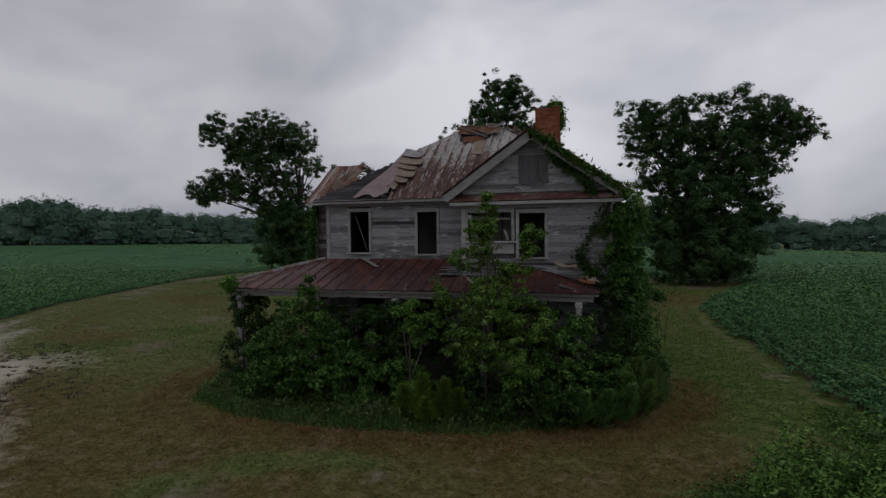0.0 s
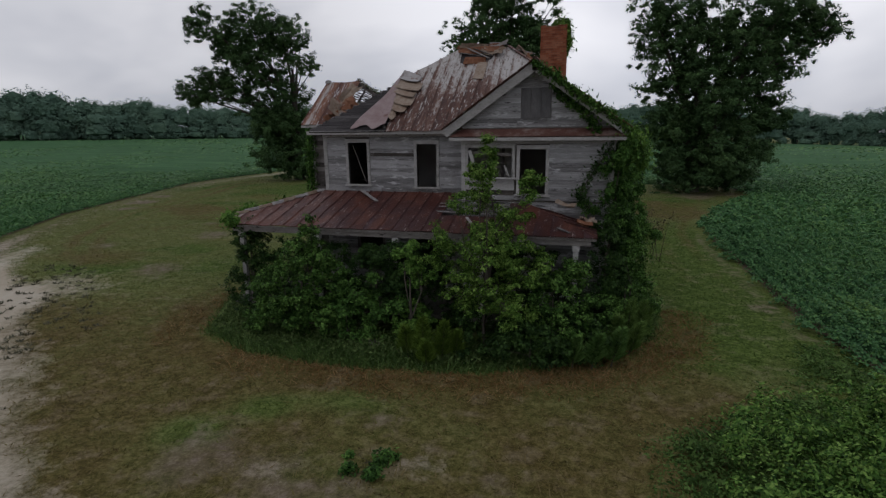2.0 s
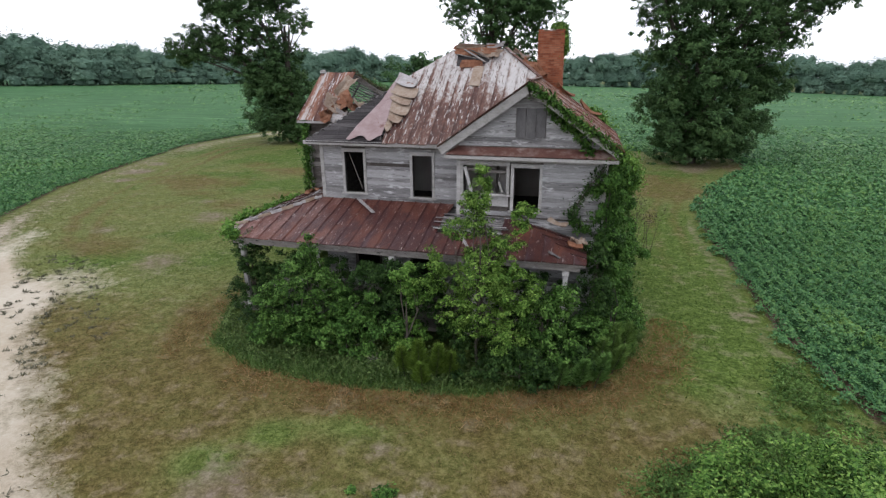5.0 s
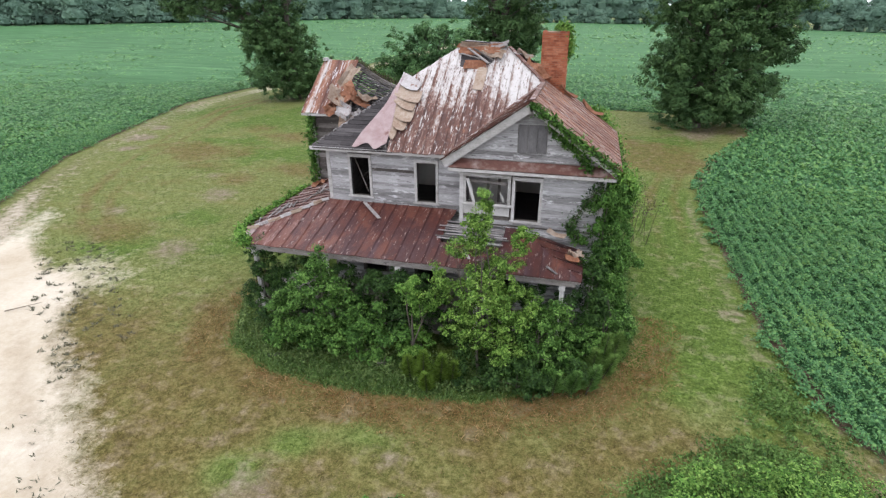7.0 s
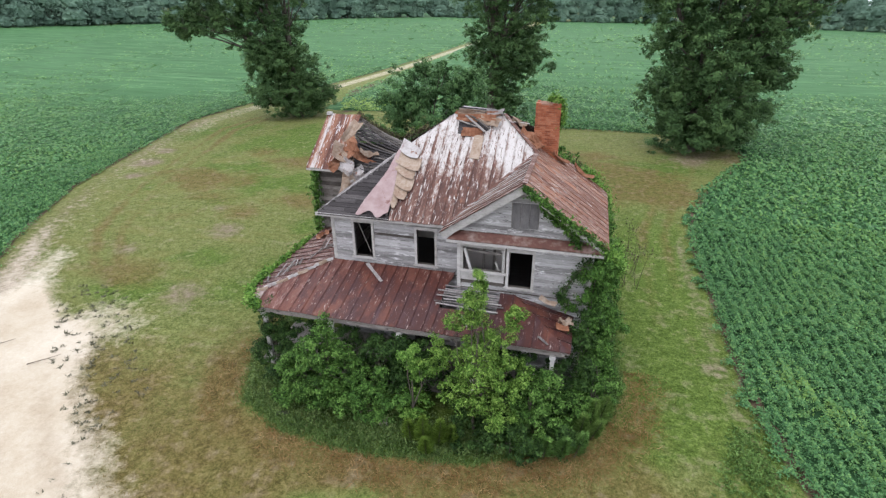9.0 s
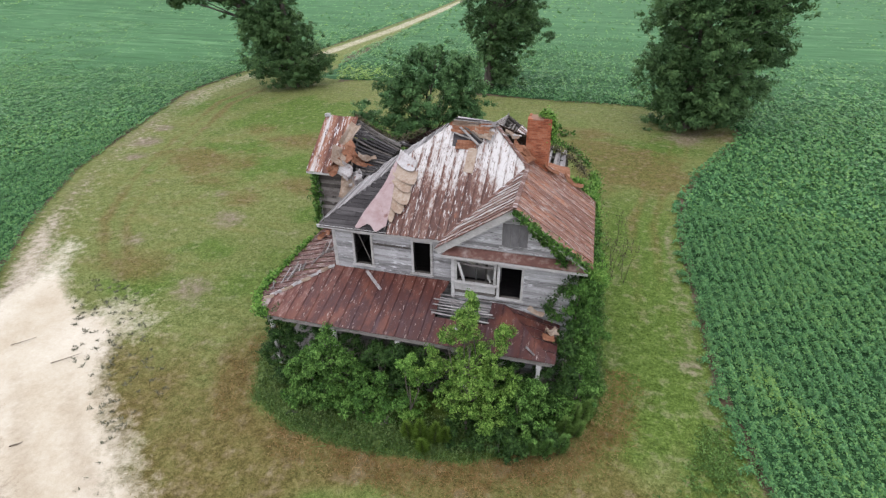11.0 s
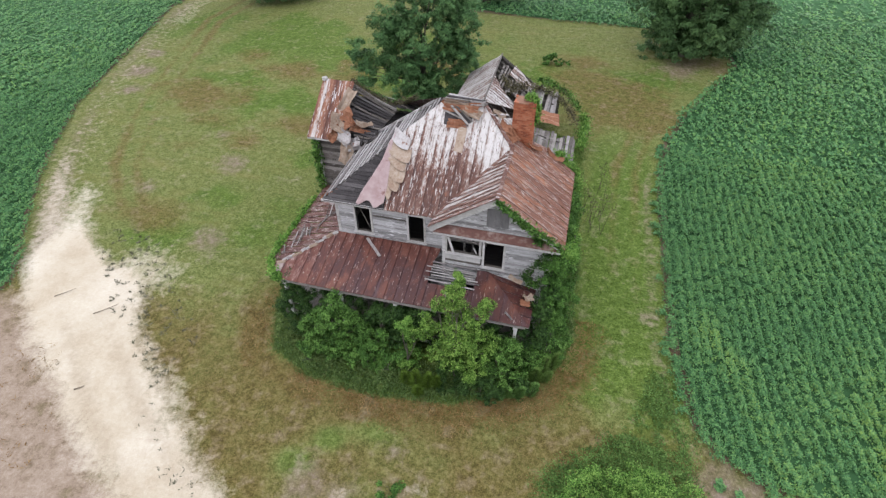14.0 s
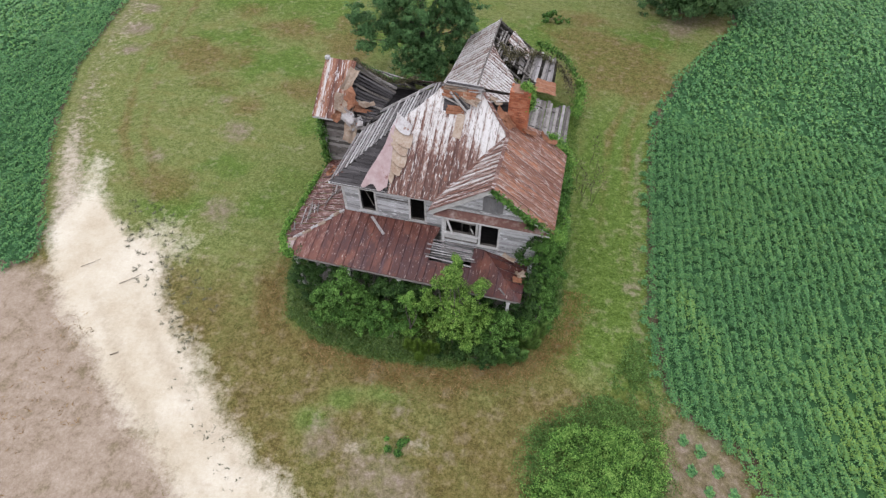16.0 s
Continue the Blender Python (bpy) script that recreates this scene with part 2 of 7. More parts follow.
SHRUB = leaf_mat("shrub leaves", (0.024, 0.064, 0.013), (0.072, 0.168, 0.031), (0.19, 0.35, 0.082), scale=1.6, island=0.5)
YOUNG = leaf_mat("yellowish young leaves", (0.048, 0.110, 0.018), (0.132, 0.265, 0.045), (0.32, 0.50, 0.115), scale=1.2, island=0.5, glow=0.22)
BRIGHT = leaf_mat("light green leaves", (0.05, 0.125, 0.022), (0.125, 0.27, 0.048), (0.27, 0.45, 0.10), scale=1.6, island=0.4)
VINE = leaf_mat("vine leaves", (0.026, 0.068, 0.014), (0.070, 0.168, 0.034), (0.165, 0.32, 0.068), scale=1.3, island=0.45)
# VINE's leaves in a darker copy that paints the shade under porch and shrubs.
SHADE_VINE = leaf_mat("shade-darkened vine leaves", (0.014, 0.036, 0.010), (0.034, 0.080, 0.020), (0.085, 0.165, 0.042), scale=1.3, island=0.5)
FERN = leaf_mat("yellow green fronds", (0.075, 0.135, 0.020), (0.150, 0.255, 0.040), (0.26, 0.40, 0.075), scale=2.0, glow=0.3)
BEAN = surf("soybean leaves", [(0.20, (0.040, 0.119, 0.049)), (0.42, (0.096, 0.248, 0.095)), (0.62, (0.172, 0.366, 0.128)), (0.95, (0.275, 0.425, 0.090))], scale=0.09, rough=0.55, bump=0, fine=0.45, fine_scale=2.4, island=0.42, through_light=0.15, spec=0.14, attr="wear_or_haze", attr_gain=0.5)
# Dark end paints the shade between rows; pale end paints distant haze.
BEANBED = surf("soybean bed, row shade and haze", [(0.3, (0.026, 0.068, 0.028)), (0.56, (0.050, 0.125, 0.050)), (0.74, (0.076, 0.180, 0.078)), (0.92, (0.125, 0.255, 0.118))], scale=0.30, stretch=(0.12, 0.7, 1), fine=0.55, fine_scale=1.3, attr="wear_or_haze", attr_gain=0.40, bump=0.6, bump_scale=2.5, spec=0.03, flakes=[((0.052, 0.130, 0.056), 0.55, (0.16, 1.0, 1.0), 0.50, 0.70), ((0.040, 0.105, 0.044), 0.9, (0.10, 0.9, 1.0), 0.58, 0.68), ((0.145, 0.285, 0.130), 0.7, (0.12, 0.8, 1.0), 0.58, 0.70)])
# Haze is mixed into this leaf colour: paler and bluer than near trees.
WOODS = leaf_mat("far woodland leaves, haze tinted", (0.128, 0.218, 0.168), (0.168, 0.278, 0.208), (0.232, 0.356, 0.252), scale=0.07, island=0.14, spec=0.0)
BLADES = surf("grass blades", [(0.16, (0.076, 0.145, 0.026)), (0.36, (0.125, 0.180, 0.035)), (0.55, (0.185, 0.195, 0.052)), (0.82, (0.215, 0.165, 0.066))], scale=0.5, bump=0, fine=0.5, fine_scale=3.0, island=0.18, through_light=0.2, attr="wear_or_haze", attr_gain=0.42)
TALLGRASS = leaf_mat("tall grass", (0.045, 0.100, 0.022), (0.098, 0.190, 0.046), (0.20, 0.31, 0.10), scale=0.9, island=0.45, glow=0.25)
TALLWEED = leaf_mat("bright weed leaves", (0.075, 0.165, 0.040), (0.145, 0.290, 0.075), (0.25, 0.43, 0.125), scale=1.2, island=0.4, glow=0.25)
VERGEWEED = leaf_mat("olive weeds", (0.052, 0.092, 0.028), (0.112, 0.180, 0.054), (0.215, 0.305, 0.105), scale=1.3, island=0.5, glow=0.2)
SPRIG = leaf_mat("pale green fronds", (0.085, 0.165, 0.036), (0.165, 0.290, 0.070), (0.28, 0.43, 0.12), scale=1.2, island=0.4, glow=0.28)
BRAMBLE = leaf_mat("bramble leaves", (0.028, 0.080, 0.015), (0.125, 0.270, 0.050), (0.29, 0.47, 0.11), scale=1.5, island=0.5)
LOWWEED = leaf_mat("low weed leaves", (0.046, 0.100, 0.024), (0.110, 0.205, 0.050), (0.20, 0.335, 0.094), scale=1.1, island=0.45, glow=0.2)
STRAW = leaf_mat("dry straw", (0.14, 0.074, 0.026), (0.27, 0.155, 0.060), (0.45, 0.32, 0.165), scale=0.9)
PENT = surf("patchy rusted tin", [(0.24, (0.42, 0.38, 0.37)), (0.36, (0.27, 0.20, 0.18)), (0.50, (0.13, 0.055, 0.042)), (0.7, (0.075, 0.032, 0.028))], scale=0.9, fine=0.45, fine_scale=4.0, rough=0.65, bump=0.3)
SHUTTER = surf("dark grey boards", [(0.25, (0.07, 0.068, 0.07)), (0.5, (0.135, 0.132, 0.137)), (0.8, (0.22, 0.215, 0.22))], scale=2.0, stretch=(3, 1, 1), fine_scale=12, piece=0.25, bump=0.4)
WITHERED = surf("withered grey green weeds", [(0.3, (0.075, 0.078, 0.050)), (0.7, (0.20, 0.195, 0.130))], scale=2.0, bump=0)
DEADVINE = leaf_mat("withered vine leaves", (0.045, 0.042, 0.026), (0.095, 0.086, 0.050), (0.175, 0.155, 0.085), scale=1.3, island=0.5)
STICK = surf("dead stick", [(0.3, (0.05, 0.04, 0.03)), (0.7, (0.14, 0.11, 0.08))])
TWIG = surf("bleached stick", [(0.3, (0.13, 0.10, 0.075)), (0.7, (0.27, 0.22, 0.17))], scale=4)
STONE = surf("pale stone", [(0.3, (0.30, 0.28, 0.25)), (0.7, (0.52, 0.50, 0.46))], scale=5)


# ---- mesh tools ----
class Solid:
    """Collects vertices and faces of one mesh."""

    def __init__(self):
        self.v, self.f = [], []

    def box(self, lo, hi, m=None):
        k = len(self.v)
        for x in (lo[0], hi[0]):
            for y in (lo[1], hi[1]):
                for z in (lo[2], hi[2]):
                    p = Vector((x, y, z))
                    self.v.append(tuple(m @ p if m else p))
        for a in ((0, 1, 3, 2), (4, 6, 7, 5), (0, 4, 5, 1), (2, 3, 7, 6), (0, 2, 6, 4), (1, 5, 7, 3)):
            self.f.append([k + i for i in a])
        return self

    def beam(self, a, b, w, h, roll=0.0):
        """A bar from a to b, w wide and h high."""
        a, b = Vector(a), Vector(b)
        d = b - a
        q = d.to_track_quat("X", "Z").to_matrix().to_4x4()
        m = Matrix.Translation(a) @ q @ Matrix.Rotation(roll, 4, "X")
        return self.box((0, -w / 2, -h / 2), (d.length, w / 2, h / 2), m)

    def slab(self, pts, thick, down=None):
        """A flat polygon with thickness."""
        pts = [Vector(p) for p in pts]
        nrm = Vector((0, 0, 0))
        for i, p in enumerate(pts):
            nrm += p.cross(pts[(i + 1) % len(pts)])
        nrm.normalize()
        if nrm.z < 0 and abs(nrm.z) > 0.05:
            pts.reverse()
            nrm = -nrm
        k, n = len(self.v), len(pts)
        self.v += [tuple(p) for p in pts] + [tuple(p - nrm * thick) for p in pts]
        self.f.append(list(range(k, k + n)))
        self.f.append([k + n + i for i in reversed(range(n))])
        for i in range(n):
            j = (i + 1) % n
            self.f.append([k + i, k + n + i, k + n + j, k + j])
        return self

    def tube(self, pts, radii, sides=7):
        k = len(self.v)
        pts = [Vector(p) for p in pts]
        for i, (p, r) in enumerate(zip(pts, radii)):
            d = (pts[min(i + 1, len(pts) - 1)] - pts[max(i - 1, 0)]).normalized()
            a = d.orthogonal().normalized()
            b = d.cross(a)
            for s in range(sides):
                t = 2 * math.pi * s / sides
                self.v.append(tuple(p + (a * math.cos(t) + b * math.sin(t)) * r))
        for i in range(len(pts) - 1):
            for s in range(sides):
                t = (s + 1) % sides
                self.f.append([k + i * sides + s, k + i * sides + t, k + (i + 1) * sides + t, k + (i + 1) * sides + s])
        return self

    def plate(self, cells, depth):
        """Cells side by side, welded into one sheet and thickened by depth, with rims only at its outer edges."""
        index, top, faces, edges = {}, [], [], {}
        for cell in cells:
            ids = []
            for p in cell:
                key = tuple(round(c, 3) for c in p[:3])
                if key not in index:
                    index[key] = len(top)
                    top.append(tuple(p[:3]))
                if not ids or ids[-1] != index[key]:
                    ids.append(index[key])
            if len(ids) > 1 and ids[0] == ids[-1]:
                ids.pop()
            if len(ids) < 3:
                continue
            faces.append(ids)
            for a, b in zip(ids, ids[1:] + ids[:1]):
                edges[a, b] = edges.get((a, b), 0) + 1
        k, n = len(self.v), len(top)
        self.v += top + [tuple(c + d for c, d in zip(p, depth)) for p in top]
        for ids in faces:
            self.f.append([k + i for i in ids])
            self.f.append([k + n + i for i in reversed(ids)])
        for a, b in edges:
            if (b, a) not in edges:
                self.f.append([k + a, k + n + a, k + n + b, k + b])
        return top

    def wall(self, axis, at, thick, u0, u1, z0, z1, holes):
        """An upright wall with openings: its outer face lies at the given x or y."""
        us = sorted({u0, u1, *(h[0] for h in holes), *(h[1] for h in holes)})
        zs = sorted({z0, z1, *(h[2] for h in holes), *(h[3] for h in holes)})
        cells = []
        for a, b in zip(us, us[1:]):
            for lo, hi in zip(zs, zs[1:]):
                if any(h[0] <= a and h[1] >= b and h[2] <= lo and h[3] >= hi for h in holes):
                    continue
                ring = ((a, lo), (b, lo), (b, hi), (a, hi))
                cells.append([(u, at, z) if axis == 1 else (at, u, z) for u, z in ring])
        self.plate(cells, (0, thick, 0) if axis == 1 else (thick, 0, 0))
        return self

    def mesh(self, name, mat, smooth=False):
        me = bpy.data.meshes.new(name)
        me.from_pydata(self.v, [], self.f)
        me.materials.append(mat)
        if smooth:
            me.polygons.foreach_set("use_smooth", [True] * len(me.polygons))
        me.update()
        return me


def under(ob, parent):
    if parent is not None:
        ob.parent = parent
        ob.matrix_parent_inverse = Matrix.Translation(-Vector(parent.get("base", (0, 0, 0))))
    return ob


def part(name, solid, mat, parent=None, label="", smooth=False):
    me = solid.mesh(name, mat, smooth) if isinstance(solid, Solid) else solid
    return tagged(under(new(name, me), parent), label)


def thing(name, base, label, category, group="", kind=""):
    ob = new(name)
    ob.location = base
    ob["base"] = base
    ob.empty_display_size = 0.2
    return tagged(ob, label, category, group, kind)


def leaves(name, pos, size, mat, lean=0.45, aspect=0.55, seed=1, droop=0.0, out=None, stray=0.55, corners=4):
    """A mesh of many small pointed leaves at the places given, facing outwards from their clump where out is given."""
    r = np.random.default_rng(seed)
    n = len(pos)
    nrm = r.normal(size=(n, 3))
    if out is not None:
        nrm = stray * nrm + 0.62 * out
        nrm[:, 2] += lean
    else:
        nrm[:, 2] = np.abs(nrm[:, 2]) + lean
    nrm /= np.linalg.norm(nrm, axis=1)[:, None]
    side = np.cross(nrm, r.normal(size=(n, 3)))
    side /= np.linalg.norm(side, axis=1)[:, None] + 1e-9
    along = np.cross(nrm, side)
    along[:, 2] -= droop
    s = (size * r.uniform(0.6, 1.35, n))[:, None]
    if corners == 3:
        v = np.stack([pos - along * s * 0.5 + side * s * aspect * 0.3, pos + side * s * aspect * -0.6, pos + along * s * 0.6], 1).reshape(-1, 3)
    else:
        v = np.stack([pos - along * s * 0.5, pos + side * s * aspect * 0.5, pos + along * s * 0.55, pos - side * s * aspect * 0.5], 1).reshape(-1, 3)
    return leaf_mesh(name, v, mat, corners)


def leaf_mesh(name, v, mat, corners=4):
    """Many loose faces with that many corners each."""
    me = bpy.data.meshes.new(name)
    n = len(v) // corners
    me.vertices.add(corners * n)
    me.vertices.foreach_set("co", v.astype(np.float32).ravel())
    me.loops.add(corners * n)
    me.loops.foreach_set("vertex_index", np.arange(corners * n, dtype=np.int32))
    me.polygons.add(n)
    me.polygons.foreach_set("loop_start", np.arange(0, corners * n, corners, dtype=np.int32))
    me.materials.append(mat)
    me.update(calc_edges=True)
    return me


def blades(name, pos, height, mat, seed=1, width=0.12, splay=0.5):
    """Upright narrow blades."""
    r = np.random.default_rng(seed)
    n = len(pos)
    a = r.uniform(0, 2 * math.pi, n)
    side = np.stack([np.cos(a), np.sin(a), 0 * a], 1)
    h = np.asarray(height) * r.uniform(0.5, 1.3, n)
    tip = np.stack([r.normal(0, splay, n) * h, r.normal(0, splay, n) * h, h], 1)
    w = (width * h)[:, None]
    v = np.stack([pos - side * w, pos + side * w, pos + tip], 1).reshape(-1, 3)
    return leaf_mesh(name, v, mat, 3)


def clumped(blobs, n, seed, clump=0.22, per=60, shell=0.55, reach=0.0):
    """Places for n leaves and their outward ways: ellipsoids (x, y, z, rx, ry, rz) carry masses, masses carry sprays of that reach, sprays carry leaves."""
    r = np.random.default_rng(seed)

    def ways(k, up):
        w = r.normal(size=(k, 3))
        w[:, 2] += up
        return w / np.linalg.norm(w, axis=1)[:, None]

    b = np.array(blobs, float)
    weight = (b[:, 3] * b[:, 4] * b[:, 5]) ** (2 / 3)
    sprays = max(8, n // per)
    k = max(4, sprays // 5)
    which = r.choice(len(b), k, p=weight / weight.sum())
    d = ways(k, 0.0) * (shell + (1 - shell) * r.uniform(0, 1, k) ** 0.6)[:, None] * r.uniform(0.8, 1.12, k)[:, None]
    centre = b[which, :3] + d * b[which, 3:]
    mass = clump * 1.5 * np.cbrt(b[which, 3:].prod(1)) * r.uniform(0.55, 1.35, k)
    on = r.integers(0, k, sprays)
    lead = ways(sprays, 0.35)
    tip = centre[on] + lead * (mass[on] * r.uniform(0.55, 1.05, sprays))[:, None] * np.array([1, 1, 0.8])
    span = (reach or 0.14 * np.cbrt(weight.mean())) * r.uniform(0.6, 1.4, sprays)
    pick = r.integers(0, sprays, n)
    off = ways(n, 0.1)
    pos = tip[pick] + off * (span[pick] * r.uniform(0, 1, n) ** 0.5)[:, None] * np.array([1, 1, 0.7])
    way = 0.75 * lead[pick] + 0.55 * off
    pos[:, 2] = np.maximum(pos[:, 2], 0.03)
    return pos, way / np.linalg.norm(way, axis=1)[:, None]


def smoothstep(x):
    x = np.clip(x, 0, 1)
    return x * x * (3 - 2 * x)


def dist_to_line(px, py, pts):
    """Distance from points to a polyline."""
    best = np.full(px.shape, 1e9)
    for (ax, ay), (bx, by) in zip(pts, pts[1:]):
        dx, dy = bx - ax, by - ay
        t = np.clip(((px - ax) * dx + (py - ay) * dy) / (dx * dx + dy * dy + 1e-9), 0, 1)
        best = np.minimum(best, np.hypot(px - ax - t * dx, py - ay - t * dy))
    return best


def inside(px, py, poly):
    """Signed distance to a polygon's edge: above zero inside."""
    hit = np.zeros(px.shape, bool)
    for (ax, ay), (bx, by) in zip(poly, poly[1:] + poly[:1]):
        cross = (ay > py) != (by > py)
        with np.errstate(divide="ignore", invalid="ignore"):
            hit ^= cross & (px < (bx - ax) * (py - ay) / (by - ay + 1e-12) + ax)
    d = dist_to_line(px, py, poly + poly[:1])
    return np.where(hit, d, -d)


def waves(px, py, s, seed):
    """Cheap smooth noise between about -1 and 1."""
    r = np.random.default_rng(seed)
    out = 0 * px
    for k in range(7):
        a, f = r.uniform(0, 2 * math.pi), s * 1.6 ** (k - 2)
        out = out + np.sin((px * math.cos(a) + py * math.sin(a)) * f + r.uniform(0, 6.28)) / 1.25**k
    return out / 2.6


# ---- ground: one sheet with lawn, sandy drive, bare soil and dry patches ----
LEFT_EDGE = [(-28.3, 11.7), (-26.9, 12.7), (-27.3, 14.2), (-30.6, 18.4), (-34.8, 24.3), (-38.9, 32.0), (-41.5, 40), (-46.0, 55), (-45.5, 66), (-42.5, 80), (-40, 102), (-38, 131), (-36, 200), (-34, 330)]
LEFT_FIELD = LEFT_EDGE + [(-60, 420), (-420, 300), (-420, 10), (-70, 10.5)]
RIGHT_EDGE = [(14, -60), (12.6, 3), (11.6, 9.6), (11.0, 11.0), (8.7, 12.5), (7.7, 13.7), (6.9, 17.8), (6.9, 24), (6.8, 30), (7.4, 37), (9.6, 43), (12, 48), (14.5, 53), (14, 58), (9, 60.5), (-7.8, 61.4), (-14.6, 62), (-23.6, 65.3), (-31, 64.5), (-36.5, 78), (-35.5, 102), (-34.5, 131), (-32, 200), (-28, 330)]
RIGHT_FIELD = RIGHT_EDGE + [(0, 430), (420, 380), (460, -60)]
DRIVE = [(-29.6, 21.5), (-27.6, 18.4), (-24.6, 15.0), (-21.0, 12.0), (-16.8, 8.5), (-12.2, 5.7), (-7, 2.8), (0, -0.8), (8, -4), (40, -14)]
VERGE = [(-12.6, 24), (-12.6, 15.8), (-11.3, 13.0), (-9, 12.0), (-6, 11.7), (-2.1, 12.2), (1.0, 13.9), (2.4, 15.6), (2.9, 17.6), (2.7, 20.5), (2.9, 23), (2.3, 26), (2.6, 30), (2.2, 36), (-8, 40), (-10, 27)]
TRACK = [(-29, 19), (-33, 25), (-37.3, 33), (-39.8, 41), (-44, 56), (-43.3, 66), (-40.5, 80), (-38.0, 102), (-36.3, 131), (-34, 200), (-31, 330)]


def spaced(lo, hi, a, b, fine, grow=1.16):
    """Steps that are fine from a to b and widen outwards."""
    xs = list(np.arange(a, b, fine))
    step, x = fine, xs[-1]
    while x < hi:
        step *= grow
        x += step
        xs.append(x)
    step, x = fine, xs[0]
    while x > lo:
        step *= grow
        x -= step
        xs.insert(0, x)
    return np.array(xs)


def sheet(name, gx, gy, z, keep=None):
    nx, ny = len(gx), len(gy)
    px, py = np.meshgrid(gx, gy)
    v = np.stack([px, py, z], -1).reshape(-1, 3)
    i = (np.arange(ny - 1)[:, None] * nx + np.arange(nx - 1)[None]).ravel()
    f = np.stack([i, i + 1, i + nx + 1, i + nx], 1)
    if keep is not None:
        f = f[keep.ravel()[f].any(1)]
    me = bpy.data.meshes.new(name)
    me.vertices.add(len(v))
    me.vertices.foreach_set("co", v.astype(np.float32).ravel())
    me.loops.add(f.size)
    me.loops.foreach_set("vertex_index", f.astype(np.int32).ravel())
    me.polygons.add(len(f))
    me.polygons.foreach_set("loop_start", np.arange(0, f.size, 4, dtype=np.int32))
    me.polygons.foreach_set("use_smooth", np.ones(len(f), bool))
    me.update(calc_edges=True)
    return me


GX, GY = spaced(-1900, 1900, -46, 16, 0.3), spaced(-700, 2400, -2, 50, 0.3)
PX_, PY_ = np.meshgrid(GX, GY)


def terrain(px, py):
    """The far fields rise gently on one side of the yard and fall away on the other."""
    along = px * math.cos(radians(15)) + py * math.sin(radians(15))
    return -np.where(along < 0, 0.0155, 0.031) * along * smoothstep((np.hypot(px, py) - 60) / 260)


def ground_height(px, py):
    return terrain(px, py) + 0.05 * waves(px, py, 0.25, 3) + 0.02 * waves(px, py, 1.1, 4)


WEEDS = [(2.2, 9.6), (2.7, 10.5), (4.1, 11.8), (5.4, 13.4), (6.3, 15.0), (6.7, 16.6), (6.95, 16.6), (7.0, 15.0), (7.5, 13.4), (7.8, 11.6), (8.1, 7.0), (3, 6)]
ground_me = sheet("ground", GX, GY, ground_height(PX_, PY_))
wob = waves(PX_, PY_, 0.9, 11)
wob2 = waves(PX_, PY_, 0.35, 12)
wob3 = waves(0.8 * PX_ - 0.6 * PY_, 2.4 * (0.6 * PX_ + 0.8 * PY_), 0.5, 13)
d_drive = dist_to_line(PX_, PY_, DRIVE)
wide = 2.2 - 0.75 * smoothstep((10.5 - PY_) / 3.5) - 1.5 * smoothstep((PY_ - 15) / 4) + 0.9 * smoothstep((PX_ + 24) / 3) * smoothstep((-18 - PX_) / 3) * smoothstep((PY_ - 12) / 3)
sand = smoothstep(0.5 + (wide - d_drive + 0.55 * wob) / 2.4) * (1 - 0.45 * smoothstep((PY_ - 16) / 5))
sand = np.maximum(sand, 0.20 * smoothstep((2.2 - dist_to_line(PX_, PY_, TRACK)) / 2.0) * (PY_ < 50) + (0.30 + 0.22 * smoothstep((PY_ - 60) / 10)) * smoothstep((1.6 - dist_to_line(PX_, PY_, TRACK)) / 0.8) * (PY_ >= 50))
bare = 0.34 * smoothstep((wob2 + 0.6 * wob - 0.55) / 0.7) * smoothstep((12 - PY_) / 5) * smoothstep((PX_ + 14) / 6) * smoothstep((5 - PX_) / 4)
for bx, by, br in ((-3.0, 6.3, 1.8), (-2.5, 8.4, 0.7), (-3.8, 9.5, 0.4), (-5.2, 7.4, 0.8), (-6.7, 7.5, 0.7), (-1.3, 8.2, 0.6), (-4.5, 6.6, 1.0), (9.6, 9.6, 1.9), (10.8, 6.5, 2.2), (9.2, 11.0, 1.3), (10.3, 12.0, 0.7), (6.5, 19.6, 0.5), (-19.0, 19.4, 1.0), (-21.9, 27.0, 1.1), (-26.0, 23.0, 0.6), (-24.7, 30.4, 0.55), (9.5, 51.0, 2.6)):
    bare = np.maximum(bare, 0.6 * smoothstep(0.5 + (br - np.hypot(PX_ - bx, PY_ - by) + 0.7 * wob * br + 0.2 * wob2) / (0.9 + 0.7 * br)))
waste = smoothstep((d_drive - 0.2 + 0.6 * wob) / 1.8) * smoothstep((-0.62 * PX_ - 1.6 - PY_ + 0.8 * wob) / 2.2) * smoothstep((13.5 - PY_) / 2)
spur = np.minimum(np.abs(d_drive - 0.75 - 0.15 * wob2), 9)
rut_mark = 0.5 * np.exp(-((spur) / 0.35) ** 2) * (0.35 + 0.65 * wob2) * smoothstep((14 - PY_) / 4)
d_left, d_right = inside(PX_, PY_, LEFT_FIELD), inside(PX_, PY_, RIGHT_FIELD)
soil = np.maximum(smoothstep(0.5 + (d_left - 0.4) / 0.6), smoothstep(0.5 + (d_right - 0.4) / 0.6))
edge_bare = np.exp(-((d_right + 0.25) / 0.3) ** 2) * smoothstep((36 - PY_) / 4) * (0.30 + 0.25 * wob2)
bare = np.maximum(bare, edge_bare)
d_verge = -inside(PX_, PY_, VERGE)
dry = np.exp(-((d_verge - 0.9) / 1.1) ** 2) * smoothstep((19 - PY_) / 5) * (0.7 + 0.5 * wob2)
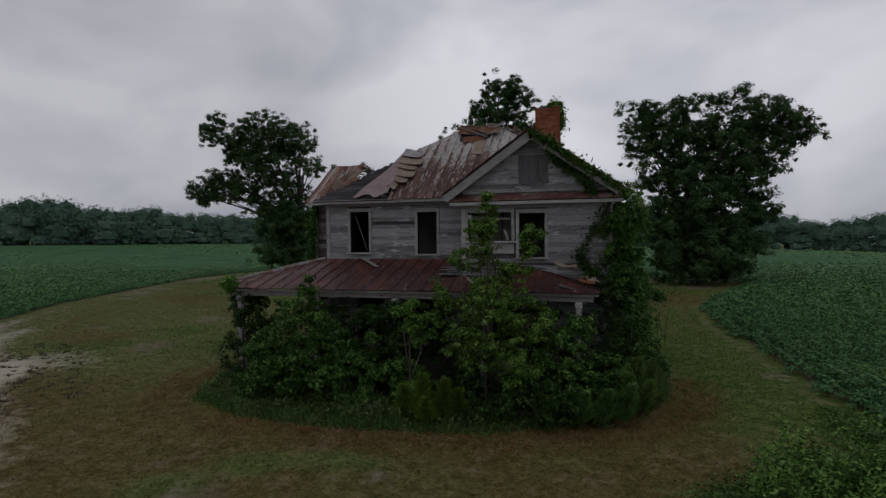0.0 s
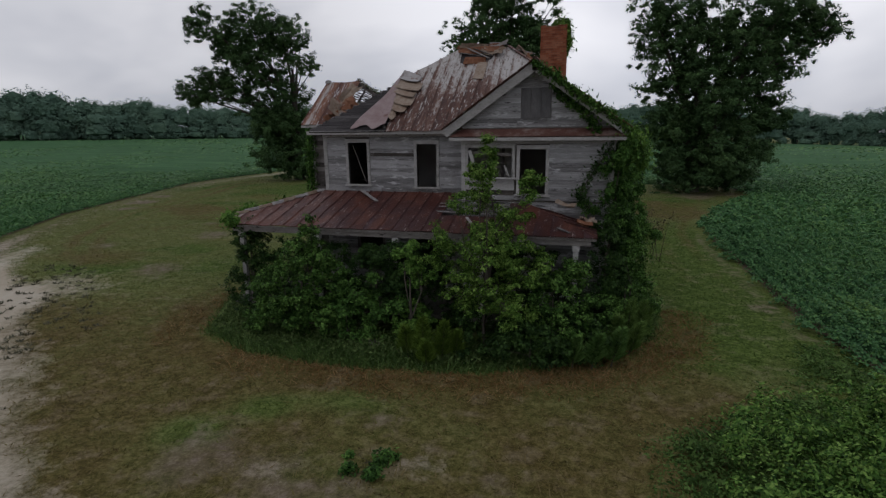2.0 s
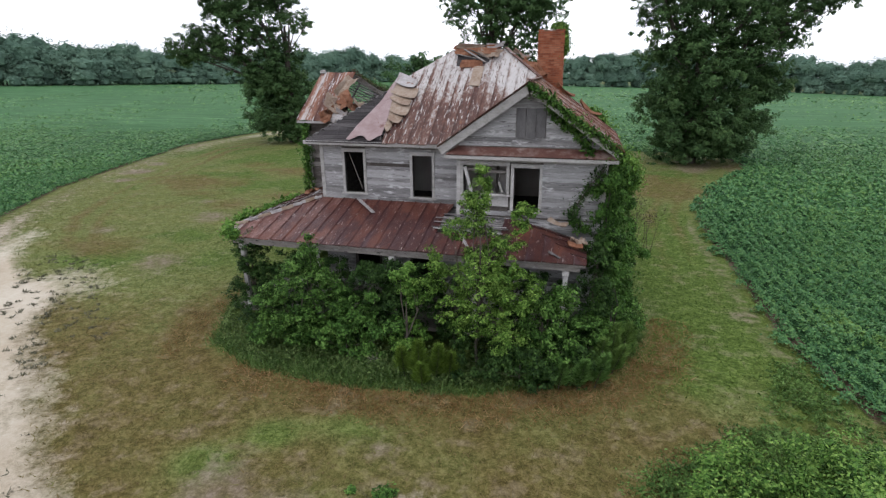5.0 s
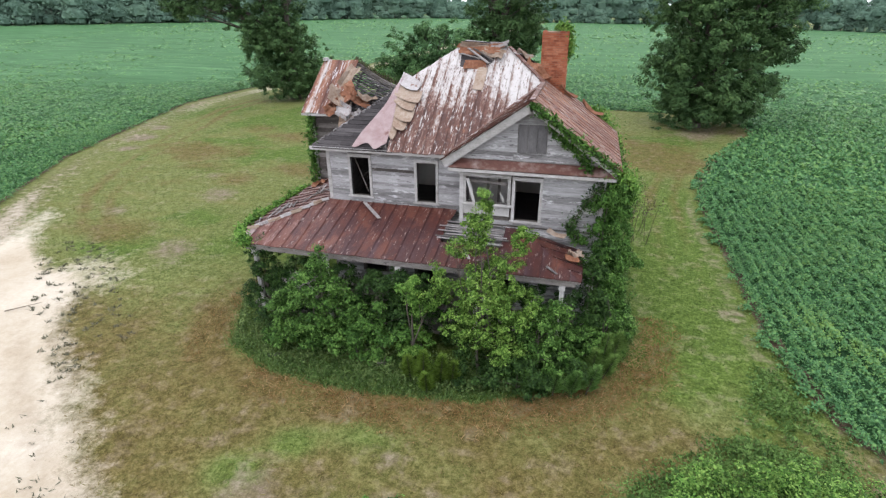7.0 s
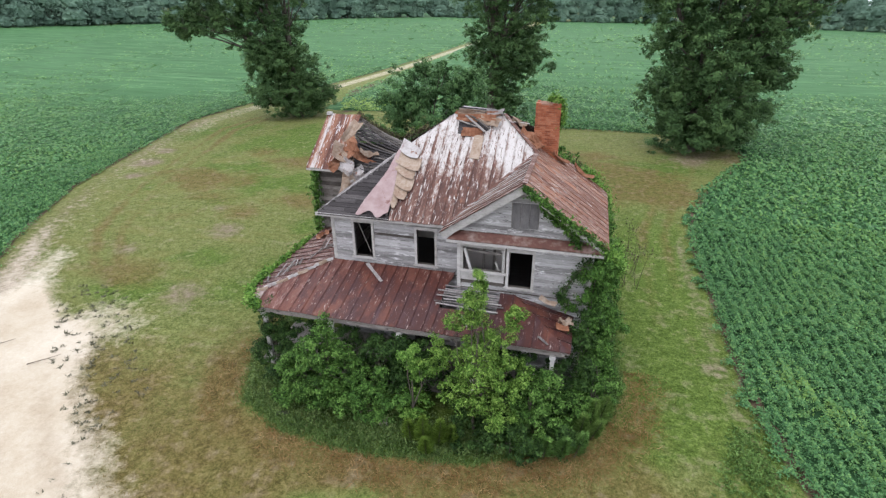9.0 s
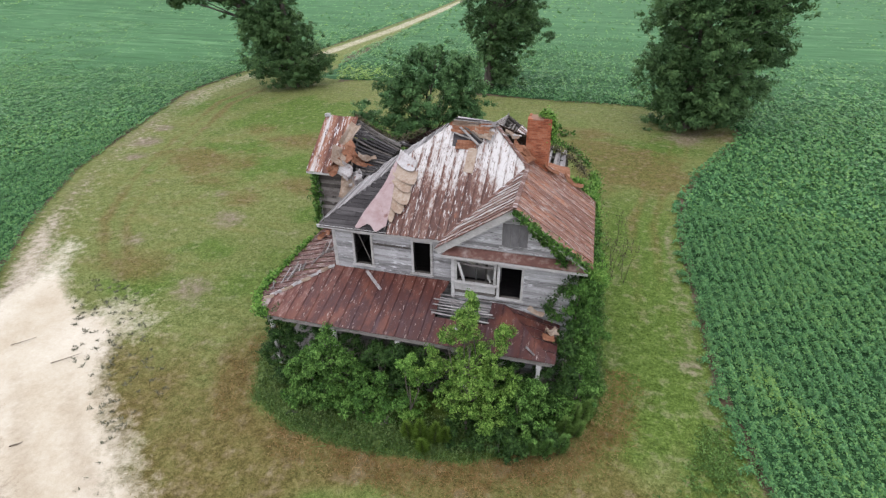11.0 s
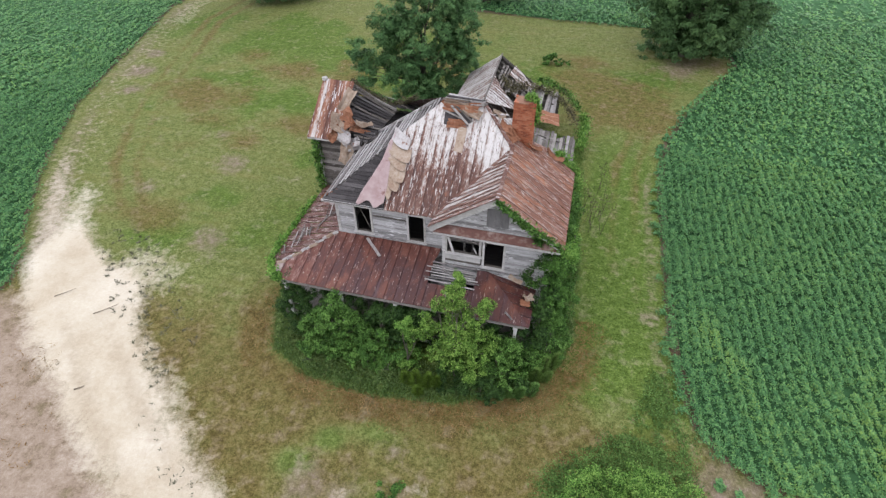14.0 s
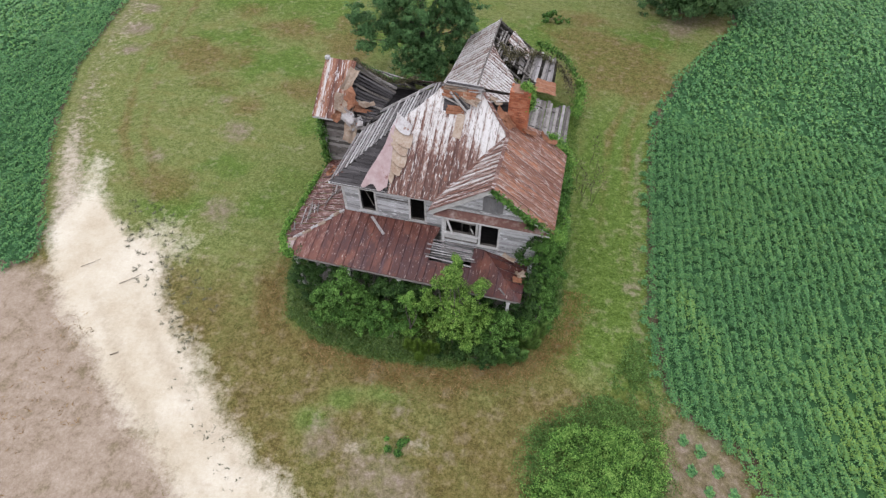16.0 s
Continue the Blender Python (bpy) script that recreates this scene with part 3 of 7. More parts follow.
dry = np.maximum(dry, (0.43 + 0.36 * smoothstep((wob2 + 0.5) / 1.0)) * smoothstep((17.5 - PY_) / 5) * (1 - 0.75 * smoothstep((PX_ - 3.2) / 1.2) * smoothstep((PY_ - 12) / 2)) * (1 - 0.6 * np.exp(-((PX_ + 13.4) / 1.3) ** 2 - ((PY_ - 15.0) / 3.2) ** 2)))
patch_green = 0 * PX_
for bx, by, rx, ry in ((-4.9, 10.1, 1.5, 0.9), (-6.6, 9.5, 0.9, 0.7), (-7.6, 8.2, 0.7, 0.5)):
    patch_green = np.maximum(patch_green, smoothstep(0.5 + (1.0 - np.hypot((PX_ - bx) / rx, (PY_ - by) / ry) + 0.5 * wob) / 1.1))
dry = dry * (1 - 0.9 * patch_green)
for bx, by, br in ((-12.0, 12.6, 0.7), (-10.9, 11.6, 0.6), (-24, 20.5, 1.2), (-22.5, 30.0, 1.0), (-26.9, 28.4, 0.9), (-24.5, 42.2, 1.8), (-29.9, 44.4, 1.2), (-18.5, 41, 1.8), (-20, 33, 1.4), (3.0, 47, 2.2), (5.0, 41, 2.8), (4.6, 45, 2.6), (9.5, 51, 2.2), (2.2, 51, 2.0), (-30, 36, 2.5), (-16, 45, 3.0), (-27, 32, 1.0)):
    dry = np.maximum(dry, 0.74 * smoothstep(0.5 + (br - np.hypot((PX_ - bx) / 1.5, PY_ - by) + (0.8 * wob + 0.6 * wob3) * br) / 2.6))
lush = smoothstep((waves(PX_, PY_ * 1.7, 0.26, 21) - 0.05) / 0.9) * smoothstep((PY_ - 10) / 12) * 0.9
lush = np.maximum(lush, smoothstep((3.4 - np.abs(PX_ - 5.0)) / 2) * smoothstep((44 - PY_) / 14) * smoothstep((PY_ - 12) / 5) * 1.0)
for bx, by, br in ((-29.4, 39.1, 2.0), (-33.1, 32.6, 1.2), (-22.7, 19.1, 1.2), (-26.4, 31.6, 0.8), (-24.0, 36.0, 2.2), (-20.5, 23.5, 1.4), (-16.5, 28.5, 1.8), (-4, 45, 3.0), (3.5, 42, 1.8), (4.5, 30, 1.8), (-16, 50, 2.6), (-27, 53, 3.0), (-6.0, 9.7, 1.2), (-7.8, 8.9, 0.9), (-8.8, 7.9, 0.8), (-4.2, 9.9, 0.5), (-1.0, 10.6, 0.5), (4.2, 15.5, 2.0), (4.6, 21, 1.6)):
    lush = np.maximum(lush, (0.4 if by < 11 else 0.95) * smoothstep(0.5 + (br - np.hypot((PX_ - bx) / 1.6, PY_ - by) + (1.1 * wob + 0.5 * wob3) * br) / 2.4))
lush = np.maximum(lush, 0.8 * smoothstep(inside(PX_, PY_, WEEDS) / 0.8 + 0.4))
lush = np.maximum(lush, 0.6 * patch_green)
lush = np.maximum(lush, 0.5 * smoothstep((4.5 - np.abs(PX_ + 16.5)) / 3) * smoothstep((PY_ - 16) / 4) * smoothstep((32 - PY_) / 6) * (0.75 + 0.5 * wob2))
for off in (2.6, 4.3):
    wheel = dist_to_line(PX_, PY_, [(-28 + off, 20), (-32.6 + off, 25), (-36.6 + off, 33), (-39.2 + off, 41), (-42.5 + off, 52), (-42 + off, 60)])
    dry = np.maximum(dry, 0.72 * smoothstep((0.55 + 0.3 * wob - wheel) / 0.6))
    lush = lush * (1 - 0.8 * smoothstep((0.6 - wheel) / 0.5))
for off in (-0.55, 0.75):
    rut = dist_to_line(PX_, PY_, [(5.3 + off, 15), (5.0 + off, 25), (5.1 + off, 33), (6.6 + off, 40), (8.6 + off, 46), (9.4 + off, 51)])
    dry = np.maximum(dry, (0.26 + 0.42 * smoothstep((PY_ - 24) / 8)) * smoothstep((0.6 + 0.3 * wob - rut) / 0.7) * smoothstep((PY_ - 17) / 8))
for bx, by, br in ((-2.5, 8.3, 0.35), (-5.3, 7.4, 0.25)):
    sand = np.maximum(sand, 0.62 * smoothstep(0.5 + (br - np.hypot((PX_ - bx) * 0.8, PY_ - by) + 0.3 * wob * br) / 0.9))
fade = smoothstep((3.6 - np.hypot((PX_ + 21.2) / 1.2, PY_ - 15.8) + 0.8 * wob) / 3.2)
sand = np.maximum(sand, 0.52 * fade)
near_crop = np.exp(-((d_left + 0.9 + 0.3 * wob) / 1.0) ** 2) * smoothstep((70 - PY_) / 20) * smoothstep((PY_ - 12) / 4)
sand = np.maximum(sand, near_crop * (0.20 + 0.34 * smoothstep((28 - PY_) / 9)))
bare = np.maximum(bare, near_crop * (0.46 + 0.2 * wob3 + 0.16 * wob2 + 0.25 * smoothstep((25 - PY_) / 8)))
for bx, by, br in ((-38.6, 38.5, 1.6), (-36.8, 35.2, 1.2), (-39.8, 42.5, 1.2)):
    bare = np.maximum(bare, 0.75 * smoothstep(0.5 + (br - np.hypot(PX_ - bx, PY_ - by) + 0.6 * wob) / 1.6))
within = smoothstep((0.1 - d_verge + 0.15 * wob) / 0.3)
dry, lush, bare = dry * (1 - within), np.maximum(lush, 0.95 * within), bare * (1 - within)
for nm, val in (("sand", sand), ("waste", waste), ("rut", rut_mark), ("bare", bare), ("soil", soil), ("dry", dry), ("lush", lush)):
    ground_me.attributes.new(nm, "FLOAT", "POINT").data.foreach_set("value", np.clip(val, 0, 1.2).astype(np.float32).ravel())


def ground_material():
    m = bpy.data.materials.new("mown grass and sand")
    m.use_nodes = True
    nodes, links = m.node_tree.nodes, m.node_tree.links
    nodes.clear()
    geo = nodes.new("ShaderNodeNewGeometry")

    def noise_of(sc, det=4.0, rough=0.6):
        q = nodes.new("ShaderNodeTexNoise")
        q.inputs["Scale"].default_value, q.inputs["Detail"].default_value, q.inputs["Roughness"].default_value = sc, det, rough
        links.new(geo.outputs["Position"], q.inputs["Vector"])
        return q.outputs["Fac"]

    def ramp_of(fac, stops):
        q = nodes.new("ShaderNodeValToRGB")
        while len(q.color_ramp.elements) < len(stops):
            q.color_ramp.elements.new(0.5)
        for e, (pos, col) in zip(q.color_ramp.elements, stops):
            e.position, e.color = pos, (*(LIGHT_BALANCE * c for c in col), 1)
        links.new(fac, q.inputs["Fac"])
        return q.outputs["Color"]

    def calc(op, a, b):
        q = nodes.new("ShaderNodeMath")
        q.operation = op
        for i, v in enumerate((a, b)):
            if isinstance(v, (int, float)):
                q.inputs[i].default_value = v
            else:
                links.new(v, q.inputs[i])
        return q.outputs[0]

    def mixed(fac, a, b):
        q = nodes.new("ShaderNodeMix")
        q.data_type = "RGBA"
        links.new(fac, q.inputs[0])
        links.new(a, q.inputs[6])
        links.new(b, q.inputs[7])
        return q.outputs[2]

    def mask(name, fray, gain=2.2, rag=1.5):
        a = nodes.new("ShaderNodeAttribute")
        a.attribute_name = name
        q = nodes.new("ShaderNodeClamp")
        links.new(calc("ADD", calc("MULTIPLY", calc("ADD", calc("SUBTRACT", a.outputs["Fac"], 0.5), calc("MULTIPLY", calc("SUBTRACT", fray, 0.5), rag)), gain), 0.5), q.inputs[0])
        return q.outputs[0]

    fine, mid, broad = noise_of(19, 5, 0.75), noise_of(2.2, 5), noise_of(0.3, 4)
    broad_mid = noise_of(0.75, 5, 0.65)
    clods = noise_of(7.0, 4, 0.7)
    tuft = calc("ADD", calc("ADD", calc("MULTIPLY", fine, 0.40), calc("MULTIPLY", clods, 0.36)), calc("MULTIPLY", mid, 0.24))
    col = ramp_of(tuft, [(0.42, (0.078, 0.100, 0.025)), (0.49, (0.146, 0.174, 0.052)), (0.575, (0.246, 0.268, 0.100))])
    green = ramp_of(tuft, [(0.42, (0.046, 0.079, 0.012)), (0.49, (0.095, 0.152, 0.027)), (0.575, (0.176, 0.245, 0.060))])
    brown = ramp_of(tuft, [(0.42, (0.076, 0.060, 0.018)), (0.5, (0.140, 0.110, 0.036)), (0.58, (0.236, 0.186, 0.074))])
    dirt = ramp_of(tuft, [(0.34, (0.11, 0.08, 0.054)), (0.5, (0.215, 0.165, 0.125)), (0.66, (0.35, 0.29, 0.24))])
    pale = ramp_of(calc("ADD", calc("MULTIPLY", broad, 0.5), calc("MULTIPLY", tuft, 0.5)), [(0.3, (0.39, 0.30, 0.20)), (0.48, (0.57, 0.50, 0.39)), (0.62, (0.69, 0.63, 0.53))])
    tan = ramp_of(tuft, [(0.3, (0.27, 0.20, 0.125)), (0.65, (0.47, 0.39, 0.29))])
    earth = ramp_of(tuft, [(0.3, (0.06, 0.045, 0.03)), (0.7, (0.19, 0.14, 0.095))])
    drag = nodes.new("ShaderNodeMapping")
    drag.inputs["Rotation"].default_value, drag.inputs["Scale"].default_value = (0, 0, 0.5), (0.35, 1.3, 1)
    links.new(geo.outputs["Position"], drag.inputs["Vector"])
    hay = nodes.new("ShaderNodeTexNoise")
    hay.inputs["Scale"].default_value, hay.inputs["Detail"].default_value, hay.inputs["Roughness"].default_value = 0.55, 6.0, 0.62
    links.new(drag.outputs["Vector"], hay.inputs["Vector"])
    swath = nodes.new("ShaderNodeMapRange")
    swath.inputs["From Min"].default_value, swath.inputs["From Max"].default_value, swath.inputs["To Max"].default_value = 0.50, 0.68, 0.75
    links.new(hay.outputs["Fac"], swath.inputs["Value"])
    col = mixed(swath.outputs["Result"], col, ramp_of(tuft, [(0.36, (0.122, 0.124, 0.036)), (0.49, (0.190, 0.188, 0.062)), (0.62, (0.270, 0.255, 0.100))]))
    col = mixed(mask("lush", calc("ADD", calc("MULTIPLY", broad_mid, 0.5), calc("MULTIPLY", mid, 0.5)), 1.5, 1.9), col, green)
    col = mixed(mask("dry", broad_mid, 1.3, 1.0), col, brown)
    col = mixed(mask("bare", mid, 1.3), col, dirt)
    col = mixed(mask("soil", mid, 4), col, earth)
    ashy = ramp_of(calc("ADD", calc("MULTIPLY", broad_mid, 0.3), calc("MULTIPLY", tuft, 0.7)), [(0.36, (0.16, 0.115, 0.075)), (0.48, (0.295, 0.225, 0.17)), (0.63, (0.45, 0.375, 0.305))])
    col = mixed(mask("waste", calc("ADD", calc("MULTIPLY", broad_mid, 0.6), calc("MULTIPLY", mid, 0.4)), 1.1, 2.2), col, ashy)
    pale = mixed(mask("rut", mid, 1.2), pale, tan)
    col = mixed(mask("sand", calc("ADD", calc("MULTIPLY", tuft, 0.5), calc("MULTIPLY", mid, 0.5)), 1.7), col, pale)
    bsdf, out = nodes.new("ShaderNodeBsdfPrincipled"), nodes.new("ShaderNodeOutputMaterial")
    links.new(col, bsdf.inputs["Base Color"])
    bsdf.inputs["Roughness"].default_value, bsdf.inputs["Specular IOR Level"].default_value = 0.95, 0.1
    relief = nodes.new("ShaderNodeBump")
    relief.inputs["Strength"].default_value, relief.inputs["Distance"].default_value = 0.8, 0.07
    links.new(tuft, relief.inputs["Height"])
    links.new(relief.outputs["Normal"], bsdf.inputs["Normal"])
    links.new(bsdf.outputs[0], out.inputs["Surface"])
    return m


ground_me.materials.append(ground_material())
ground = tagged(new("ground", ground_me), "mown yellowish lawn with a pale sandy drive and bare patches", "ground", kind="structure")


# ---- soybean fields: a low bed of stems with rows of leafy plants on it ----
def ripeness(px, py):
    """Yellowing strips along the rows at the near corner, and a yellow patch behind the yard."""
    strip = dist_to_line(px, py, [(9.2, 19.5), (10.4, 16.3), (11.9, 10.6), (12.6, 4)])
    yellow = 0.75 * smoothstep((1.4 - strip + 0.5 * waves(px, py, 0.7, 61)) / 2.2) * (0.8 + 0.2 * waves(px, py, 2.0, 62))
    yellow = np.maximum(yellow, 0.6 * smoothstep((waves(px * 1.5, py * 0.5, 0.35, 63) + 0.85) / 1.3) * smoothstep((22 - py) / 9) * smoothstep((px - 9) / 2) * smoothstep((24 - px) / 6))
    return np.maximum(yellow, 1.2 * smoothstep((5 - np.hypot((px + 30) / 2.0, py - 68)) / 3))


def field(name, poly, gx, gy, boxes, seed, label):
    px, py = np.meshgrid(gx, gy)
    d = inside(px, py, poly)
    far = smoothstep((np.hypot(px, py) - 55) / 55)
    ragged = waves(px, py, 1.6, seed)
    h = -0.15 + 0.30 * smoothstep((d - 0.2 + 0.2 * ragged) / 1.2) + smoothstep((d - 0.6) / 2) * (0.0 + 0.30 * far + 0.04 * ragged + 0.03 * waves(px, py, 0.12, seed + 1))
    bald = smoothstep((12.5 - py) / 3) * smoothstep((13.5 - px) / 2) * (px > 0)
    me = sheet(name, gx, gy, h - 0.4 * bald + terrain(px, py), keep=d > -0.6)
    # The bed turns paler with distance: haze put into its colour.
    me.attributes.new("wear_or_haze", "FLOAT", "POINT").data.foreach_set("value", (0.60 * far).astype(np.float32).ravel())
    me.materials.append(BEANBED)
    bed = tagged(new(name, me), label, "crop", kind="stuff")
    r = np.random.default_rng(seed)
    chunks, sizes, ripe_or_hazed = [], [], []
    for x0, x1, y0, y1, row, step, count, leaf, tall in boxes:
        xs, ys = np.arange(x0, x1, row), np.arange(y0, y1, step)
        qx, qy = (a.ravel() for a in np.meshgrid(xs, ys))
        wx, wy = (0.10, 0.3) if row >= step else (0.3, 0.12)
        qx = qx + r.normal(0, wx * row, len(qx)) + 0.020 * np.clip(18 - qy, 0, 14) ** 2 * (qx > 0)
        qy = qy + r.normal(0, wy * step, len(qy))
        dd = inside(qx, qy, poly)
        gaps = waves(qx, qy, 0.8, seed + 5)
        patch = smoothstep((12.5 - qy) / 3) * smoothstep((12.5 - qx) / 2) * (qx > 0)
        ok = (dd > 0.05 + 0.25 * r.uniform(size=len(qx))) & (gaps > -1.25 + 1.2 * patch) & (r.uniform(size=len(qx)) > 0.04)
        qx, qy, dd = qx[ok], qy[ok], dd[ok]
        tallness = tall * (0.8 + 0.25 * waves(qx, qy, 0.2, seed + 2)) * r.uniform(0.75, 1.2, len(qx)) * (0.6 + 0.4 * smoothstep(dd / 1.5))
        n = len(qx)
        ring = r.normal(size=(n, count, 3)) * np.array([0.28 * row, 0.36 * step, 0.0])
        lift = (1 - 0.60 * np.clip((ring[..., 0] / (0.5 * row)) ** 2, 0, 1.0)) * r.uniform(0.72, 1.05, (n, count))
        p = np.stack([qx[:, None] + ring[..., 0], qy[:, None] + ring[..., 1], tallness[:, None] * lift + terrain(qx, qy)[:, None]], -1).reshape(-1, 3)
        chunks.append(p)
        sizes.append(np.full(len(p), leaf))
        # Besides ripeness, far leaves get haze added to their colour.
        ripe_or_hazed.append(np.repeat(np.maximum(ripeness(qx, qy), 0.26 * smoothstep((np.hypot(qx, qy) - 60) / 60)), count))
    pos, size = np.concatenate(chunks), np.concatenate(sizes)
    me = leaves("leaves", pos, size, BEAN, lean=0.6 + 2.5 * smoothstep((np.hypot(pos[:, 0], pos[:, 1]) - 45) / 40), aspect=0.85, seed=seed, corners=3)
    me.attributes.new("wear_or_haze", "FLOAT", "FACE").data.foreach_set("value", np.concatenate(ripe_or_hazed).astype(np.float32))
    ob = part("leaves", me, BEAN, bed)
    return tagged(ob, kind="stuff")


field("soybean_field", RIGHT_FIELD, spaced(-500, 470, 5, 40, 0.5), spaced(-70, 440, 2, 64, 0.5),
      [(5, 19, 2, 30, 0.50, 0.32, 125, 0.090, 0.62), (19, 32, 2, 30, 0.50, 0.36, 62, 0.130, 0.58), (5, 32, 30, 36, 0.50, 0.36, 62, 0.130, 0.58), (32, 60, 2, 36, 0.50, 0.42, 18, 0.20, 0.60),
       (-40, 6, 60, 66, 0.46, 0.60, 18, 0.22, 0.60), (6, 60, 36, 66, 0.46, 0.60, 18, 0.22, 0.60), (-45, 80, 66, 105, 0.7, 1.2, 13, 0.32, 0.6), (60, 90, 10, 66, 0.9, 1.1, 10, 0.36, 0.6),
       (13, 40, -22, 2, 0.50, 0.5, 8, 0.24, 0.6), (-50, 160, 105, 170, 1.8, 2.2, 6, 0.62, 0.6), (-50, 230, 170, 330, 3.0, 4.0, 5, 0.95, 0.6), (90, 170, 30, 105, 1.6, 2.0, 6, 0.60, 0.6)],
      31, "green soybean rows growing round the yard")
field("soybean_field", LEFT_FIELD, spaced(-440, -20, -70, -25, 0.5), spaced(0, 430, 8, 70, 0.5),
      [(-45, -24, 8, 42, 0.34, 0.46, 34, 0.125, 0.60), (-85, -45, 8, 70, 0.50, 0.62, 17, 0.22, 0.60), (-45, -40, 42, 70, 0.45, 0.55, 18, 0.19, 0.60), (-105, -85, 20, 100, 0.8, 1.2, 10, 0.36, 0.6),
       (-85, -34, 70, 105, 0.7, 1.2, 13, 0.32, 0.6), (-170, -34, 105, 170, 1.8, 2.2, 6, 0.62, 0.6), (-250, -34, 170, 330, 3.0, 4.0, 5, 0.95, 0.6), (-200, -105, 30, 105, 1.6, 2.0, 6, 0.60, 0.6)],
      41, "green soybean rows beside the sandy drive")


# ---- far woods all round the fields ----
def woods():
    r = np.random.default_rng(5)
    crowns, stems = [], Solid()
    for a in np.arange(-62, 62, 0.55):
        reach = 285 + 75 * math.exp(-((a + 2) / 16) ** 2) + 105 * smoothstep((-a - 8) / 20)
        for row in range(3):
            ang = radians(a + r.normal(0, 0.3) + 15)
            rr = reach + row * 8 + r.normal(0, 3)
            x, y = -math.sin(ang) * rr, math.cos(ang) * rr
            tall = r.uniform(14, 20) + row * 2.5 + 2.5 * math.sin(a * 0.21) + 1.5 * math.sin(a * 0.9)
            tall *= (0.62 + 0.17 * smoothstep((a + 2) / 14)) * (1 + 0.62 * smoothstep((-a - 4) / 18))
            foot = float(terrain(np.array(x), np.array(y)))
            w = r.uniform(3.4, 7.0)
            if row == 0 and r.uniform() < 0.4:
                tall, w = tall * 0.6, w * 0.8
            crowns.append((x, y, foot + tall * 0.74, w, w, tall * 0.27))
            crowns.append((x + r.normal(0, 2.2), y + r.normal(0, 1.5), foot + tall * r.uniform(0.5, 0.8), w * 0.6, w * 0.6, tall * 0.17))
            if row < 2:
                crowns.append((x + r.normal(0, 1.5), y + r.normal(0, 1.5), foot + tall * 0.36, w * 1.1, w * 1.1, tall * 0.30))
            if row == 0:
                crowns.append((x + r.normal(0, 2), y + r.normal(0, 2) - 3, foot + 2.0, 3.4, 3.0, 2.6))
                stems.tube([(x, y, foot - 0.3), (x, y, foot + tall * 0.7)], [0.3, 0.12], 5)
    core = Solid()
    for bx, by, bz, rx, ry, rz in crowns:
        k = len(core.v)
        for p in range(4):
            for q in range(6):
                th, ph, size = math.pi * (p + 0.01) / 3.02, 2 * math.pi * q / 6, 0.74 * r.uniform(0.85, 1.1)
                core.v.append((bx + rx * size * math.sin(th) * math.cos(ph), by + ry * size * math.sin(th) * math.sin(ph), bz + rz * size * math.cos(th)))
        for p in range(3):
            for q in range(6):
                core.f.append([k + p * 6 + q, k + p * 6 + (q + 1) % 6, k + (p + 1) * 6 + (q + 1) % 6, k + (p + 1) * 6 + q])
    c = np.array(crowns)
    n = 245000
    weight = c[:, 3] * c[:, 5]
    which = r.choice(len(c), n, p=weight / weight.sum())
    way = r.normal(size=(n, 3))
    near = -c[which, :2] / np.linalg.norm(c[which, :2], axis=1)[:, None]
    side = (way[:, :2] * near).sum(1)
    way[:, :2] += near * (np.maximum(0, -side) * 1.7)[:, None]
    way[:, 2] = np.where(way[:, 2] < -0.4, -way[:, 2], way[:, 2])
    way /= np.linalg.norm(way, axis=1)[:, None]
    lump = 1 + 0.24 * np.sin(way[:, 0] * 5 + way[:, 1] * 4 + which) * np.sin(way[:, 2] * 6 + 2 * which)
    pos = c[which, :3] + way * c[which, 3:] * (lump * r.uniform(0.76, 1.04, n))[:, None]
    pos[:, 2] = np.maximum(pos[:, 2], terrain(pos[:, 0], pos[:, 1]) + 0.2)
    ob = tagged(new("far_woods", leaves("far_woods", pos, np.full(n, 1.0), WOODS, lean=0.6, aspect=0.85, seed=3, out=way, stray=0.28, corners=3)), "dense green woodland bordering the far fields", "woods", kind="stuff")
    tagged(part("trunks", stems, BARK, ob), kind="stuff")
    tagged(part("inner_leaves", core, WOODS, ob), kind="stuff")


woods()


# ---- house ----
house = thing("abandoned_house", (-4, 22, 0), "derelict two-storey white clapboard farmhouse with rusty tin roof", "house")
X0, XB, X1, YF, YB, YR = -9.15, -3.75, 1.05, 17.8, 17.03, 26.3
EAVE, SLOPE = 6.26, 0.69
PORCH_Z = 0.55
XM, YM = -1.6, 22.9


unit_board = Solid().box((0, 0, 0), (1, -0.022, 1)).mesh("clapboard", PAINTED)
bare_board = Solid().box((0, 0, 0), (1, -0.022, 1)).mesh("clapboard", BARE)


